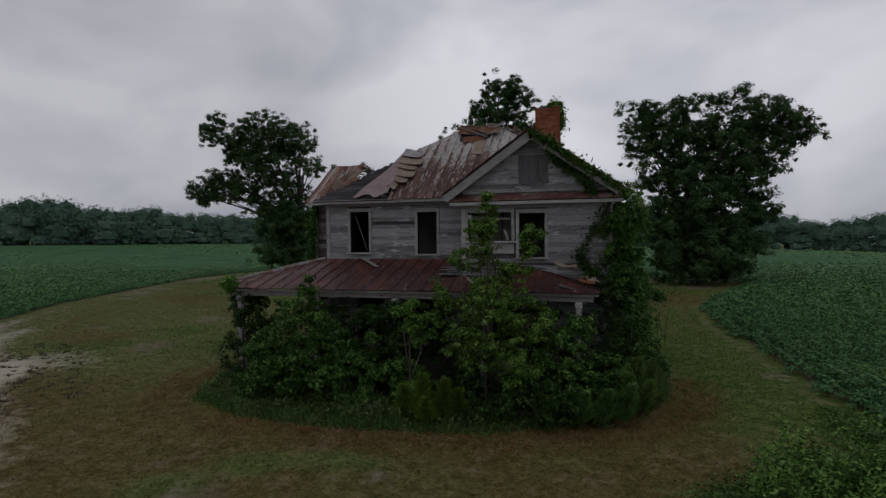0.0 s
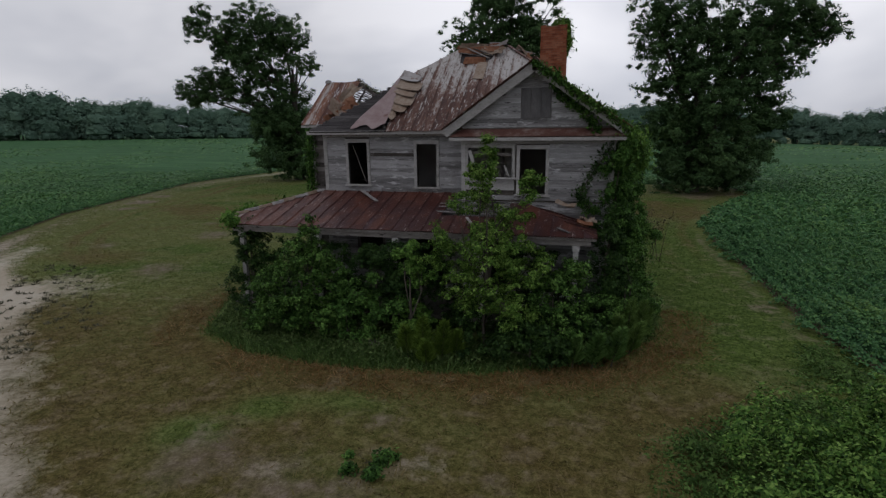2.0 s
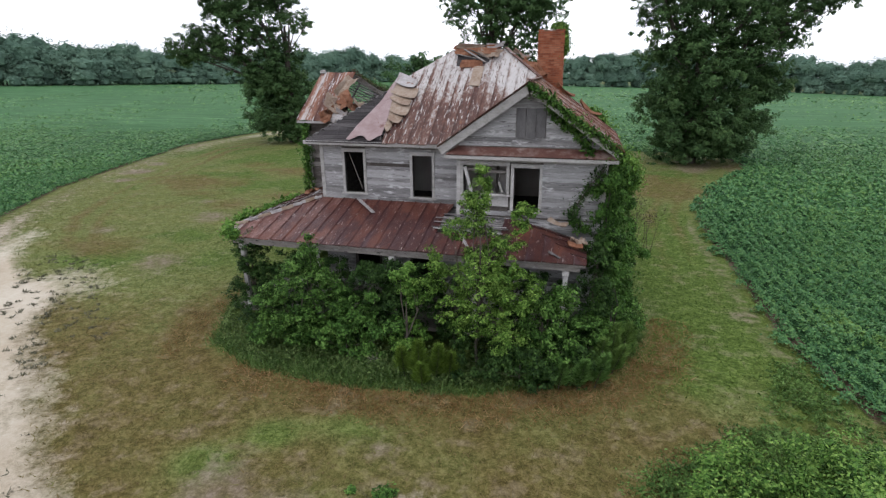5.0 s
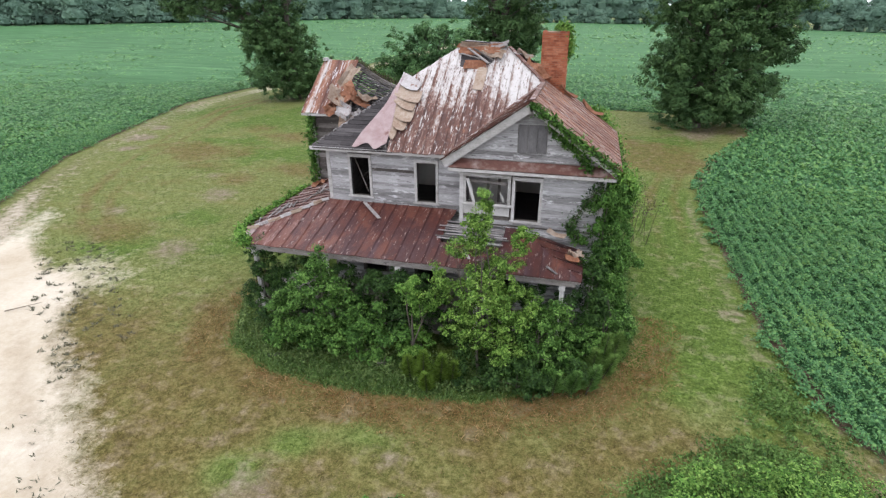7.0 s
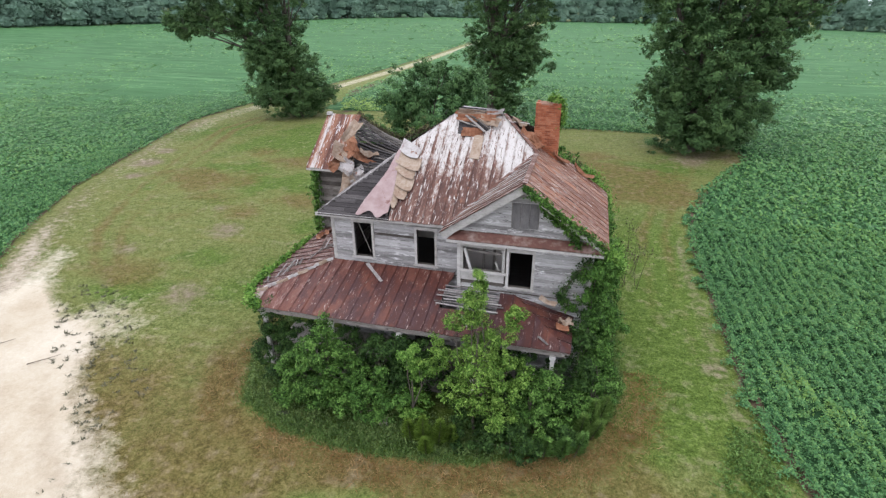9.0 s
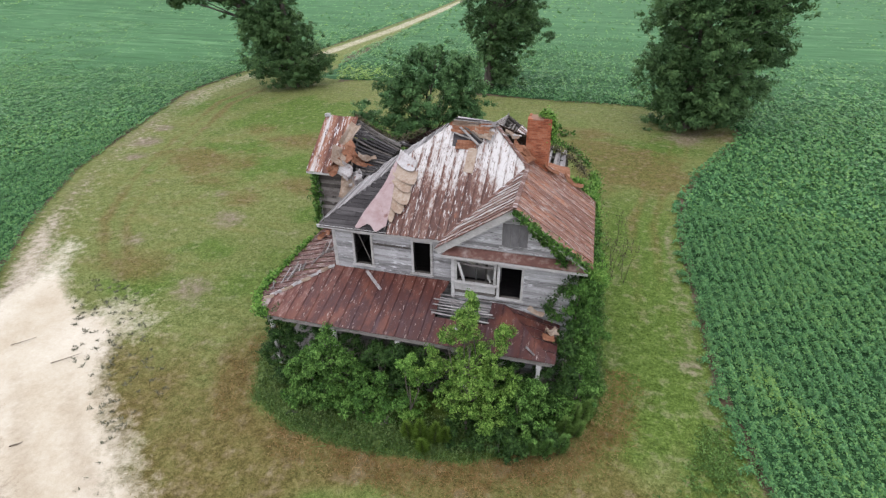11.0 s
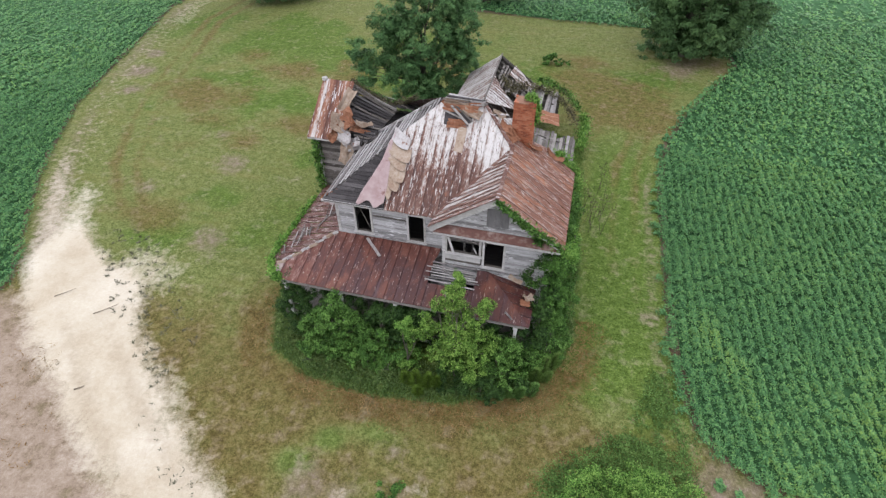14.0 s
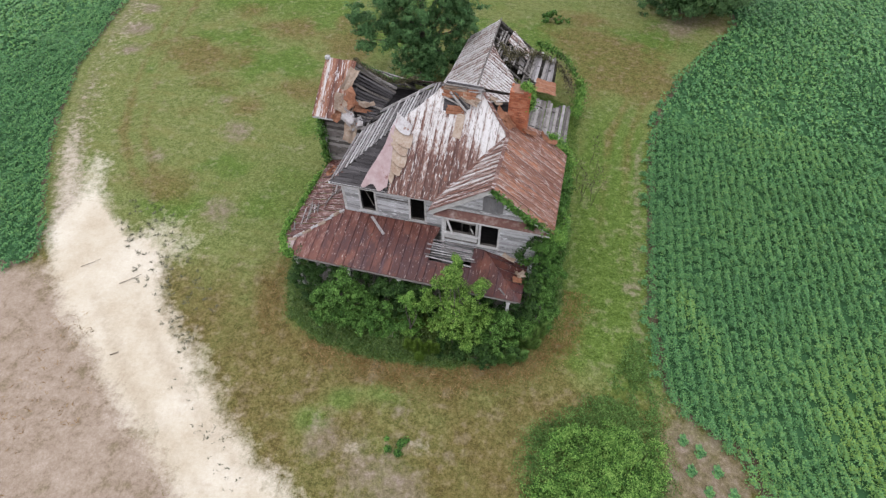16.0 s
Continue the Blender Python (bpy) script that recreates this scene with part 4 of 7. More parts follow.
def siding(parent, u0, u1, z0, z1, holes, place, seed, top=None, row=0.135, gone=0.0, me=None):
    """Lapped boards over a wall; place turns (u, out, z) into the world; top(z) trims the ends."""
    r = random.Random(seed)
    z = z0
    while z < z1 - 0.04:
        h = min(row, z1 - z)
        a0, a1 = (u0, u1) if top is None else top(z + h / 2)
        spans, at = [], a0
        for lo, hi in sorted((q[0], q[1]) for q in holes if q[2] < z + h * 0.6 and q[3] > z + h * 0.4):
            if lo > at:
                spans.append((at, lo))
            at = max(at, hi)
        if at < a1:
            spans.append((at, a1))
        for a, b in spans:
            while b - a > 0.05:
                end = b if b - a < 3.4 else a + r.uniform(1.4, 3.0)
                if r.random() >= gone:
                    ob = under(new("clapboard", me or unit_board), parent)
                    sag = r.gauss(0, 0.003)
                    ob.matrix_basis = place(a, z) @ Matrix.Rotation(radians(-5 + r.gauss(0, 1.2)), 4, "X") @ Matrix.Rotation(sag, 4, "Y") @ Matrix.Diagonal((end - a - 0.008, 1, h + 0.012, 1))
                a = end
        z += row


def front_place(y):
    return lambda u, z: Matrix.Translation((u, y, z))


def casing(name, x0, x1, z0, z1, y, sill=True, label="empty window opening with peeling white casing"):
    """A casing round an opening: two jambs, a head and a sill."""
    w = 0.10
    win = part(name, Solid().box((x0 - w, y - 0.075, z1 + 0.003), (x1 + w, y - 0.012, z1 + w + 0.03)), TRIM, house, label)
    part("jamb", Solid().box((x0 - w, y - 0.065, z0), (x0, y + 0.10, z1)), TRIM, win)
    part("jamb", Solid().box((x1, y - 0.065, z0), (x1 + w, y + 0.10, z1)), TRIM, win)
    if sill:
        part("sill", Solid().box((x0 - w - 0.05, y - 0.13, z0 - 0.06), (x1 + w + 0.05, y + 0.10, z0 - 0.003)), TRIM, win)
    return win


W1, W2 = (-8.20, -7.46, 4.33, 5.83), (-5.58, -4.86, 4.27, 5.77)
W3, W4 = (-3.55, -2.10, 4.72, 5.66), (-1.85, -1.02, 4.18, 5.62)
main_wall = Solid().wall(1, YF, 0.14, X0, XB, 0.5, 6.2, [W1, W2, (-7.9, -7.0, 1.1, 2.7), (-5.7, -4.7, 0.55, 2.65)])
wall_main = part("wall", main_wall, BARE, house)
siding(wall_main, X0 + 0.1, XB - 0.0, 3.98, 6.02, [(q[0] - 0.10, q[1] + 0.10, q[2] - 0.06, q[3] + 0.13) for q in (W1, W2)] + [(-7.36, -5.68, 5.30, 5.40)], front_place(YF - 0.012), 1)
siding(wall_main, X0, XB, 0.55, 3.9, [(-8.0, -6.9, 1.0, 2.8), (-5.8, -4.6, 0.5, 2.75)], front_place(YF - 0.012), 2, row=0.17)
part("corner_board", Solid().box((X0 - 0.03, YF - 0.05, 0.5), (X0 + 0.11, YF - 0.004, 6.05)), TRIM, house)
part("corner_board", Solid().box((X0 - 0.035, YF + 0.0, 0.5), (X0 - 0.004, YF + 0.12, 6.05)), TRIM, house)
part("frieze_board", Solid().box((X0 - 0.05, YF - 0.055, 6.03), (XB - 0.05, YF - 0.003, 6.24)), TRIM, house)
part("fascia", Solid().box((-9.62, 17.36, 6.12), (-4.30, 17.40, 6.25)), TRIM, house, "split grey fascia board")
part("soffit", Solid().box((-9.6, 17.42, 6.20), (-4.30, YF - 0.06, 6.23)), BARE, house)
for k, q in enumerate((W1, W2)):
    casing(f"window_{k + 1}", *q, YF)

bay_wall = Solid().wall(1, YB, 0.14, XB, X1, 0.5, 6.2, [W3, W4, (-2.9, -1.9, 1.0, 2.7)])
part("gable_wall", Solid().slab([(XB, YB, 6.2), (X1, YB, 6.2), (X1, YB, 6.42), (-1.40, YB, 8.16), (XB, YB, 6.52)], 0.12), BARE, house)
wall_bay = part("wall", bay_wall, BARE, house)
siding(wall_bay, XB + 0.1, X1 - 0.1, 3.98, 5.78, [(W3[0] - 0.1, W4[1] + 0.1, 4.13, 5.78), (W3[0] - 0.1, W3[1] + 0.1, 4.65, 5.78)], front_place(YB - 0.012), 3)
siding(wall_bay, XB, X1, 0.55, 3.9, [(-3.0, -1.8, 0.9, 2.8)], front_place(YB - 0.012), 5, row=0.17)


def gable_ends(z):
    half = (8.22 - z) / 0.70
    return max(-1.42 - half + 0.12, XB), min(-1.42 + half - 0.12, X1)


BOARDED = (-1.85, -0.90, 6.58, 7.50)
siding(wall_bay, 0, 0, 6.30, 8.0, [BOARDED], front_place(YB - 0.012), 4, top=gable_ends, row=0.15)
shutter = part("shutter", Solid().box((BOARDED[0] + 0.02, YB - 0.05, BOARDED[2]), (BOARDED[0] + 0.31, YB - 0.004, BOARDED[3])), SHUTTER, house, "grey boards closing the gable window")
part("board", Solid().box((BOARDED[0] + 0.322, YB - 0.046, BOARDED[2]), (BOARDED[0] + 0.62, YB - 0.004, BOARDED[3] - 0.01)), SHUTTER, shutter)
part("board", Solid().box((BOARDED[0] + 0.632, YB - 0.052, BOARDED[2] + 0.01), (BOARDED[1] - 0.02, YB - 0.004, BOARDED[3])), SHUTTER, shutter)
part("corner_board", Solid().box((XB - 0.03, YB - 0.05, 0.5), (XB + 0.10, YB - 0.004, 5.86)), TRIM, house)
part("corner_board", Solid().box((X1 - 0.10, YB - 0.05, 0.5), (X1 + 0.03, YB - 0.004, 5.86)), TRIM, house)
part("wall", Solid().box((XB, YB + 0.142, 0.5), (XB + 0.12, YF, 6.2)), BARE, house)
part("frieze_board", Solid().box((XB - 0.05, YB - 0.058, 5.80), (X1 + 0.05, YB - 0.003, 6.02)), TRIM, house)
part("pent_roof", Solid().slab([(-4.1, 16.66, 6.04), (1.35, 16.66, 6.04), (1.0, YB - 0.02, 6.27), (-3.75, YB - 0.02, 6.27)], 0.03), PENT, house, "rusty tin strip under the gable")
part("cornice", Solid().box((-4.12, 16.68, 5.90), (1.36, 16.72, 6.00)), TRIM, house)
part("soffit", Solid().box((-4.0, 16.73, 5.97), (1.3, YB - 0.06, 6.0)), BARE, house)
casing("window_4", *W4, YB)
w3 = casing("window_3", *W3, YB, label="broken window opening crossed by loose boards")
part("loose_board", Solid().beam((-3.50, YB - 0.06, 5.60), (-3.22, YB - 0.07, 4.62), 0.03, 0.11), TRIM, w3)
part("loose_board", Solid().beam((-3.55, YB + 0.02, 5.52), (-2.12, YB + 0.02, 5.44), 0.03, 0.09), BARE, w3)
part("loose_board", Solid().beam((-2.36, YB + 0.06, 5.10), (-2.22, YB + 0.06, 4.76), 0.03, 0.07), TRIM, w3)
for sx in (-2.95, -2.55):
    part("stud", Solid().beam((sx, YB + 0.8, 3.65), (sx + 0.05, YB + 0.8, 6.08), 0.10, 0.09), BARE, w3)
part("apron", Solid().box((-3.64, YB - 0.05, 4.30), (-2.02, YB - 0.006, 4.645)), TRIM, w3)
part("sash_rail", Solid().beam((-8.12, YF + 0.2, 5.75), (-7.66, YF + 0.25, 4.4), 0.02, 0.025), BARE, house, "loose sash strip hanging in the window")

# side and back walls, upper floor, inner walls
part("wall", Solid().box((X0, YF + 0.142, 0.5), (X0 + 0.14, YR, 6.2)), BARE, house)
right_wall = part("wall", Solid().box((X1 - 0.14, YB + 0.142, 0.5), (X1, YM, 6.2)), BARE, house)
siding(right_wall, 0, YM - YB, 0.6, 6.1, [], lambda u, z: Matrix.Translation((X1 + 0.012, YB + u, z)) @ Matrix.Rotation(radians(90), 4, "Z"), 6, row=0.2, gone=0.05)
part("wall", Solid().box((X0 + 0.142, YR - 0.14, 0.5), (XM, YR, 6.2)), BARE, house)
part("wall", Solid().box((XM, YM - 0.14, 0.5), (X1 - 0.142, YM, 6.2)), BARE, house)
part("wall", Solid().box((XM - 0.14, YM + 0.003, 0.5), (XM, YR - 0.142, 6.2)), BARE, house)
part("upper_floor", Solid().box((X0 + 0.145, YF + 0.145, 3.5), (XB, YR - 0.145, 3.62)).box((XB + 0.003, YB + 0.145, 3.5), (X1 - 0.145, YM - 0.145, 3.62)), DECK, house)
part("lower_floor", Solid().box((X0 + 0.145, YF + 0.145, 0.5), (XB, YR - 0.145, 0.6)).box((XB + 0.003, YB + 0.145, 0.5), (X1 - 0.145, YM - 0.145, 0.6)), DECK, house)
part("inner_wall", Solid().box((X0 + 0.15, 21.6, 3.63), (X1 - 0.15, 21.7, 6.2)), INSIDE, house)
part("inner_wall", Solid().box((-4.28, 18.9, 3.63), (-2.05, 18.98, 6.09)), INSIDE, house)
part("inner_wall", Solid().box((-4.4, YF + 0.6, 3.63), (-4.3, 21.59, 6.2)), INSIDE, house)
part("ceiling_boards", Solid().box((XB + 0.1, YB + 0.15, 6.10), (X1 - 0.15, 21.58, 6.14)).box((-7.2, YF + 0.15, 6.10), (XB + 0.09, 21.58, 6.14)), INSIDE, house)


# ---- roof covering in strips ----
def clip(poly, axis, lo, hi):
    for sign, lim in ((1, lo), (-1, -hi)):
        out = []
        for p, q in zip(poly, poly[1:] + poly[:1]):
            a, b = sign * p[axis] - lim, sign * q[axis] - lim
            if a >= 0:
                out.append(p)
            if (a >= 0) != (b >= 0):
                t = a / (a - b)
                out.append(tuple(p[i] + (q[i] - p[i]) * t for i in range(len(p))))
        poly = out
        if len(poly) < 3:
            return []
    return poly


def tin(parent, poly, height, axis, step, mat, wear_or_haze, seed, name="roof_panel", rise=0.035, jitter=0.012, phase=0.0, seam=0.35, patchy=0.10):
    """Tin strips over a plan polygon. height(x, y) is the plane; strips run across axis; wear(x, y) ages them."""
    r = random.Random(seed)
    lo, hi = min(p[axis] for p in poly), max(p[axis] for p in poly)
    other, a = 1 - axis, lo - phase * step
    lo_v = min(p[other] for p in poly) - r.uniform(0, 0.9)
    while a < hi:
        strip = clip(list(poly), axis, max(a + 0.002, lo), min(a + step - 0.002, hi))
        a += step
        if len(strip) < 3:
            continue
        v0, v1 = min(p[other] for p in strip), max(p[other] for p in strip)
        n = max(2, int((v1 - v0) / 0.35))
        s, cells = Solid(), []
        lift = r.uniform(0, jitter)
        for k in range(n):
            b0, b1 = v0 + (v1 - v0) * k / n, v0 + (v1 - v0) * (k + 1) / n
            for cell in (clip(strip, axis, a - step, a - step + 0.045), clip(strip, axis, a - step + 0.045, a - step * 0.5), clip(strip, axis, a - step * 0.5, a)):
                cell = clip(cell, other, b0, b1) if len(cell) >= 3 else []
                if len(cell) < 3:
                    continue
                ring = []
                for p in cell:
                    rib = rise if p[axis] - (a - step) < 0.03 else 0.0
                    dent = 0.018 * math.sin(p[0] * 5.1 + seed) * math.sin(p[1] * 4.3 + 2 * seed)
                    ring.append((p[0], p[1], height(p[0], p[1]) + lift + rib + dent))
                cells.append(ring)
        top = s.plate(cells, (0, 0, -0.02))
        if not top:
            continue
        sheet_age = [r.uniform(-patchy, patchy) for _ in range(40)]
        vals = [wear_or_haze(p[0], p[1]) + sheet_age[int((p[other] - lo_v) / 0.95) % 40] + (seam * r.uniform(0.3, 1.2) if p[axis] - (a - step) < 0.05 else 0.0) for p in top] * 2
        me = s.mesh(name, mat)
        me.attributes.new("wear_or_haze", "FLOAT", "POINT").data.foreach_set("value", vals)
        part(name, me, mat, parent)


def z_front(x, y):
    return EAVE + SLOPE * (y - 17.35)


def z_right(x, y):
    return EAVE + 0.70 * (1.5 - x)


def z_gable_left(x, y):
    return EAVE + 0.70 * (1.5 + 1.43) - 0.70 * (-1.43 - x)


def z_left(x, y):
    return EAVE + SLOPE * (x + 9.6)


def z_back(x, y):
    return EAVE + SLOPE * (26.9 - y)


roof = part("roof", Solid().beam((-5.05, 22.1, 9.36), (-2.95, 22.1, 9.36), 0.12, 0.16), BARE, house, "sagging hipped roof, rusty tin over grey boards")
metal = [(-6.55, 17.32), (-4.22, 17.32), (-1.43, 20.40), (-1.48, 20.46), (-2.95, 21.9), (-3.45, 21.9), (-3.5, 21.2), (-4.0, 20.9), (-4.75, 21.0), (-4.85, 21.9), (-5.05, 21.9), (-6.75, 20.25)]
def front_age(x, y):
    """Rusted low down, bare pale tin towards the ridge and the valley."""
    t = max(0.0, min(1.0, (y - 18.85 + 0.35 * math.sin(2.3 * x) + 0.2 * math.sin(7.1 * x)) / 1.5))
    return 0.15 - 0.44 * t * t * (3 - 2 * t) - 0.14 * max(0, min(1, (x + 3.4) * 1.2)) - 0.10 * max(0, min(1, (-5.6 - x) * 1.5))


tin(roof, metal, z_front, 0, 0.37, TIN_FRONT, front_age, 3, seam=0.30, patchy=0.09, rise=0.036)
tin(roof, [(1.5, 16.6), (1.5, 22.25), (0.1, 22.55), (-0.75, 22.1), (-1.7, 21.4), (-2.4, 21.38), (-1.43, 20.42), (-1.43, 16.6)], z_right, 1, 0.42, TIN_SIDE, lambda x, y: 0.12 + 0.05 * x, 4, seam=-0.3, rise=0.022)
tin(roof, [(-4.36, 16.6), (-1.43, 16.6), (-1.43, 20.38), (-4.22, 17.30)], z_gable_left, 1, 0.30, TIN_GABLE, lambda x, y: -0.17 + 0.30 * max(0, 17.6 - y), 5)
tin(roof, [(-9.6, 26.9), (-5.05, 22.35), (-2.95, 22.35), (-1.5, 23.8), (-1.5, 26.9)], z_back, 0, 0.6, TIN_FRONT, lambda x, y: 0.3, 6)
ridge = Solid()
for q, (a, b) in enumerate((((-1.43, 16.58, 8.36), (-1.43, 20.4, 8.38)), ((-1.43, 20.4, 8.38), (-2.95, 21.9, 9.46)), ((-4.22, 17.3, 6.36), (-1.43, 20.4, 8.36)))):
    ridge.beam(a, b, 0.16, 0.03)
part("ridge_cap", ridge, TIN_GABLE, roof, "pale bent tin ridge cap")
# rake boards of the gable
for sx, nm in ((-1, "rake_board"), (1, "rake_board")):
    part(nm, Solid().beam((-1.43, 16.72, 8.12), (-1.43 + sx * 2.86, 16.72, 8.12 - 0.70 * 2.86), 0.04, 0.26), TRIM, roof)
# sheathing left bare on the front and left slopes
r_ = random.Random(12)
deck_board = Solid().box((0, -0.085, 0), (1, 0.085, 0.025)).mesh("roof_board", DECK)
lath_board = Solid().box((0, -0.05, 0), (1, 0.05, 0.03)).mesh("roof_board", SILVER)
for k in range(17):
    y = 17.42 + k * 0.172
    x0, x1 = -9.6 + (y - 17.35) + 0.02, -6.35
    if x1 - x0 < 0.1:
        break
    cut = x0
    while cut < x1 - 0.05:
        end = min(x1, cut + r_.uniform(0.7, 2.0))
        if r_.random() > 0.03:
            ob = under(new("roof_board", deck_board), roof)
            ob.matrix_basis = Matrix.Translation((cut, y, z_front(0, y) - 0.06)) @ Matrix.Rotation(math.atan(SLOPE), 4, "X") @ Matrix.Rotation(r_.gauss(0, 0.004), 4, "Z") @ Matrix.Diagonal((end - cut - 0.01, 1.12, 1, 1))
        cut = end
for k in range(22):
    x = -9.5 + k * 0.20
    y0, y1 = 17.35 + (x + 9.6) + 0.03, 26.9 - (x + 9.6)
    y1 = min(y1, 21.5 + 0.3 * k * 0.35 + r_.uniform(-0.5, 0.5)) if k < 12 else min(y1, 22.6 + r_.uniform(-0.4, 0.3))
    if y1 - y0 < 0.3 or r_.random() < 0.06:
        continue
    ob = under(new("roof_board", lath_board), roof)
    ob.matrix_basis = Matrix.Translation((x, y0, z_left(x, 0) - 0.03)) @ Matrix.Rotation(radians(90) + r_.gauss(0, 0.006), 4, "Z") @ Matrix.Rotation(-math.atan(SLOPE), 4, "X") @ Matrix.Diagonal((y1 - y0, 1.15, 1, 1))
for k in range(9):
    x = -9.2 + k * 0.5
    part("rafter", Solid().beam((x, 17.4, z_front(0, 17.4) - 0.15), (x, min(21.9, 17.35 + (x + 9.6)), z_front(0, min(21.9, 17.35 + x + 9.6)) - 0.15), 0.05, 0.12), BARE, roof)
for k in range(9):
    y = 18.2 + k * 0.6
    x1 = min(-5.05, -9.6 + min(y - 17.35, 26.9 - y))
    part("rafter", Solid().beam((-9.55, y, EAVE - 0.12), (x1, y, z_left(x1, 0) - 0.12), 0.05, 0.12), SILVER, roof)


def crumple(name, at, size, turn, mat, parent, seed, amp=0.12, curl=0.4, n=6):
    """A torn, bent sheet of tin."""
    r = random.Random(seed)
    s = Solid()
    m = Matrix.Translation(at) @ Euler([radians(t) for t in turn]).to_matrix().to_4x4()
    ox, oy = r.uniform(0, 50), r.uniform(0, 50)
    for side in (0, 1):
        for j in range(n):
            for i in range(n):
                u, v = i / (n - 1) - 0.5, j / (n - 1) - 0.5
                w = 1 + 0.25 * noise.noise((ox + v * 3, oy, 0))
                z = amp * 2 * noise.noise((ox + u * 2.2, oy + v * 2.2, 1)) + curl * u * u * size[0] + 0.05 * math.sin(v * 14)
                s.v.append(tuple(m @ Vector((u * size[0] * w, v * size[1] * (1 + 0.2 * noise.noise((oy + u * 4, ox, 3))), z - 0.012 * side))))
    for side in (0, 1):
        for j in range(n - 1):
            for i in range(n - 1):
                k = side * n * n + j * n + i
                q = [k, k + 1, k + n + 1, k + n]
                s.f.append(q if side == 0 else q[::-1])
    return part(name, s, mat, parent)


SL = math.degrees(math.atan(SLOPE))
# the peeled pink sheet with its row of curled flaps
FOLD = ([17.4, 18.2, 19.0, 19.65, 20.3], [-6.66, -6.68, -6.80, -6.94, -6.88])


def fold_x(y):
    return float(np.interp(y, *FOLD))


def bent_sheet(name, place, lift, mat, n=8, label=""):
    """A thin sheet over the front slope: place(u, v) gives its plan, lift(u, v) how far it stands off."""
    s = Solid()
    for side in (0, 1):
        for j in range(n):
            for i in range(n):
                u, v = i / (n - 1), j / (n - 1)
                x, y = place(u, v)
                s.v.append((x, y, z_front(x, y) + lift(u, v) - 0.012 * side))
    for side in (0, 1):
        for j in range(n - 1):
            for i in range(n - 1):
                k = side * n * n + j * n + i
                q = [k, k + 1, k + n + 1, k + n]
                s.f.append(q if side == 0 else q[::-1])
    return part(name, s, mat, roof, label)


def pink_place(u, v):
    y = 17.56 + 2.7 * v
    left = float(np.interp(v, [0, 0.18, 0.33, 0.6, 0.88, 1], [-7.92, -7.72, -7.50, -7.20, -7.06, -6.93]))
    return left + (fold_x(y) + 0.06 - left) * u, y - (1 - v) ** 4 * (0.10 + 0.13 * math.sin(2 * math.pi * u * 1.6 + 0.5) + 0.1 * u)


bent_sheet("peeled_sheet", pink_place, lambda u, v: 0.05 + 0.09 * u + 0.035 * math.sin(9 * u + 2 * v) * (1 - v) + 0.02 * math.sin(7 * v), PINK, 12, "faded pink tin sheet peeled over itself")
rf = random.Random(77)
for k, (tip_x, tip_y, tall, mat) in enumerate(((-6.42, 17.62, 0.55, BEIGE), (-6.12, 17.95, 0.62, BEIGE), (-5.98, 18.32, 0.62, BEIGE), (-6.02, 18.78, 0.6, BEIGE), (-5.90, 19.12, 0.6, BEIGE), (-6.08, 19.62, 0.55, SHEET))):
    sag = rf.uniform(0.35, 0.5)

    def flap_place(u, v, tip_x=tip_x, tip_y=tip_y, tall=tall, sag=sag):
        y = tip_y + tall * v + sag * (1 - u) ** 1.3 - 0.10 * math.sin(math.pi * u) * (1 - v)
        left = fold_x(y) - 0.05
        return left + (tip_x + 0.10 * v * (1 - v) - left) * u, y

    curl = rf.uniform(0.08, 0.15)
    bent_sheet("flap", flap_place, lambda u, v, curl=curl: 0.07 + 0.05 * math.sin(math.pi * u) + curl * (1 - v) ** 2 * (0.4 + 0.6 * u), mat, 7, "beige back of the folded tin")
# the torn hole under the ridge
part("hole_edge", Solid().slab([(-4.85, 20.9, 8.70), (-3.4, 20.9, 8.70), (-3.4, 21.95, 9.38), (-4.85, 21.95, 9.38)], 0.02), DECK, roof)
crumple("torn_sheet", (-4.1, 21.68, 9.36), (1.7, 0.5), (SL, 0, 0), ORANGE, roof, 41, amp=0.06, curl=0.05)
crumple("torn_sheet", (-4.15, 21.02, 8.86), (0.85, 0.42), (SL, 0, 4), ORANGE, roof, 42, amp=0.03, curl=0.02)
crumple("torn_sheet", (-3.5, 21.5, 9.22), (0.9, 0.4), (SL, 10, -20), BEIGE, roof, 43, amp=0.06)
part("fallen_plank", Solid().beam((-4.55, 21.65, 9.40), (-3.6, 20.95, 8.92), 0.12, 0.03), BARE, roof)
part("fallen_plank", Solid().beam((-4.35, 21.7, 9.40), (-3.45, 21.1, 9.02), 0.10, 0.03), BARE, roof)
part("fallen_plank", Solid().beam((-4.8, 21.45, 9.22), (-4.0, 21.2, 9.06), 0.10, 0.03), BARE, roof)
for k, (rise, end, mat) in enumerate(((0.10, -3.05, DECK), (0.16, -3.15, BARE), (0.20, -3.0, DECK), (0.22, -3.3, SILVER))):
    part("ridge_board", Solid().beam((-4.98 + 0.06 * k, 21.88 + 0.12 * k, 9.42 + rise), (end, 21.90 + 0.12 * k, 9.40 + rise - 0.03 * k), 0.13, 0.03), mat, roof)
crumple("torn_sheet", (-4.35, 21.80, 9.50), (1.1, 0.22), (SL + 15, 4, 3), BEIGE, roof, 44, amp=0.06, curl=0.05)
crumple("torn_sheet", (-3.35, 21.85, 9.52), (0.7, 0.2), (SL, -6, -6), SHEET, roof, 45, amp=0.05, curl=0.05)
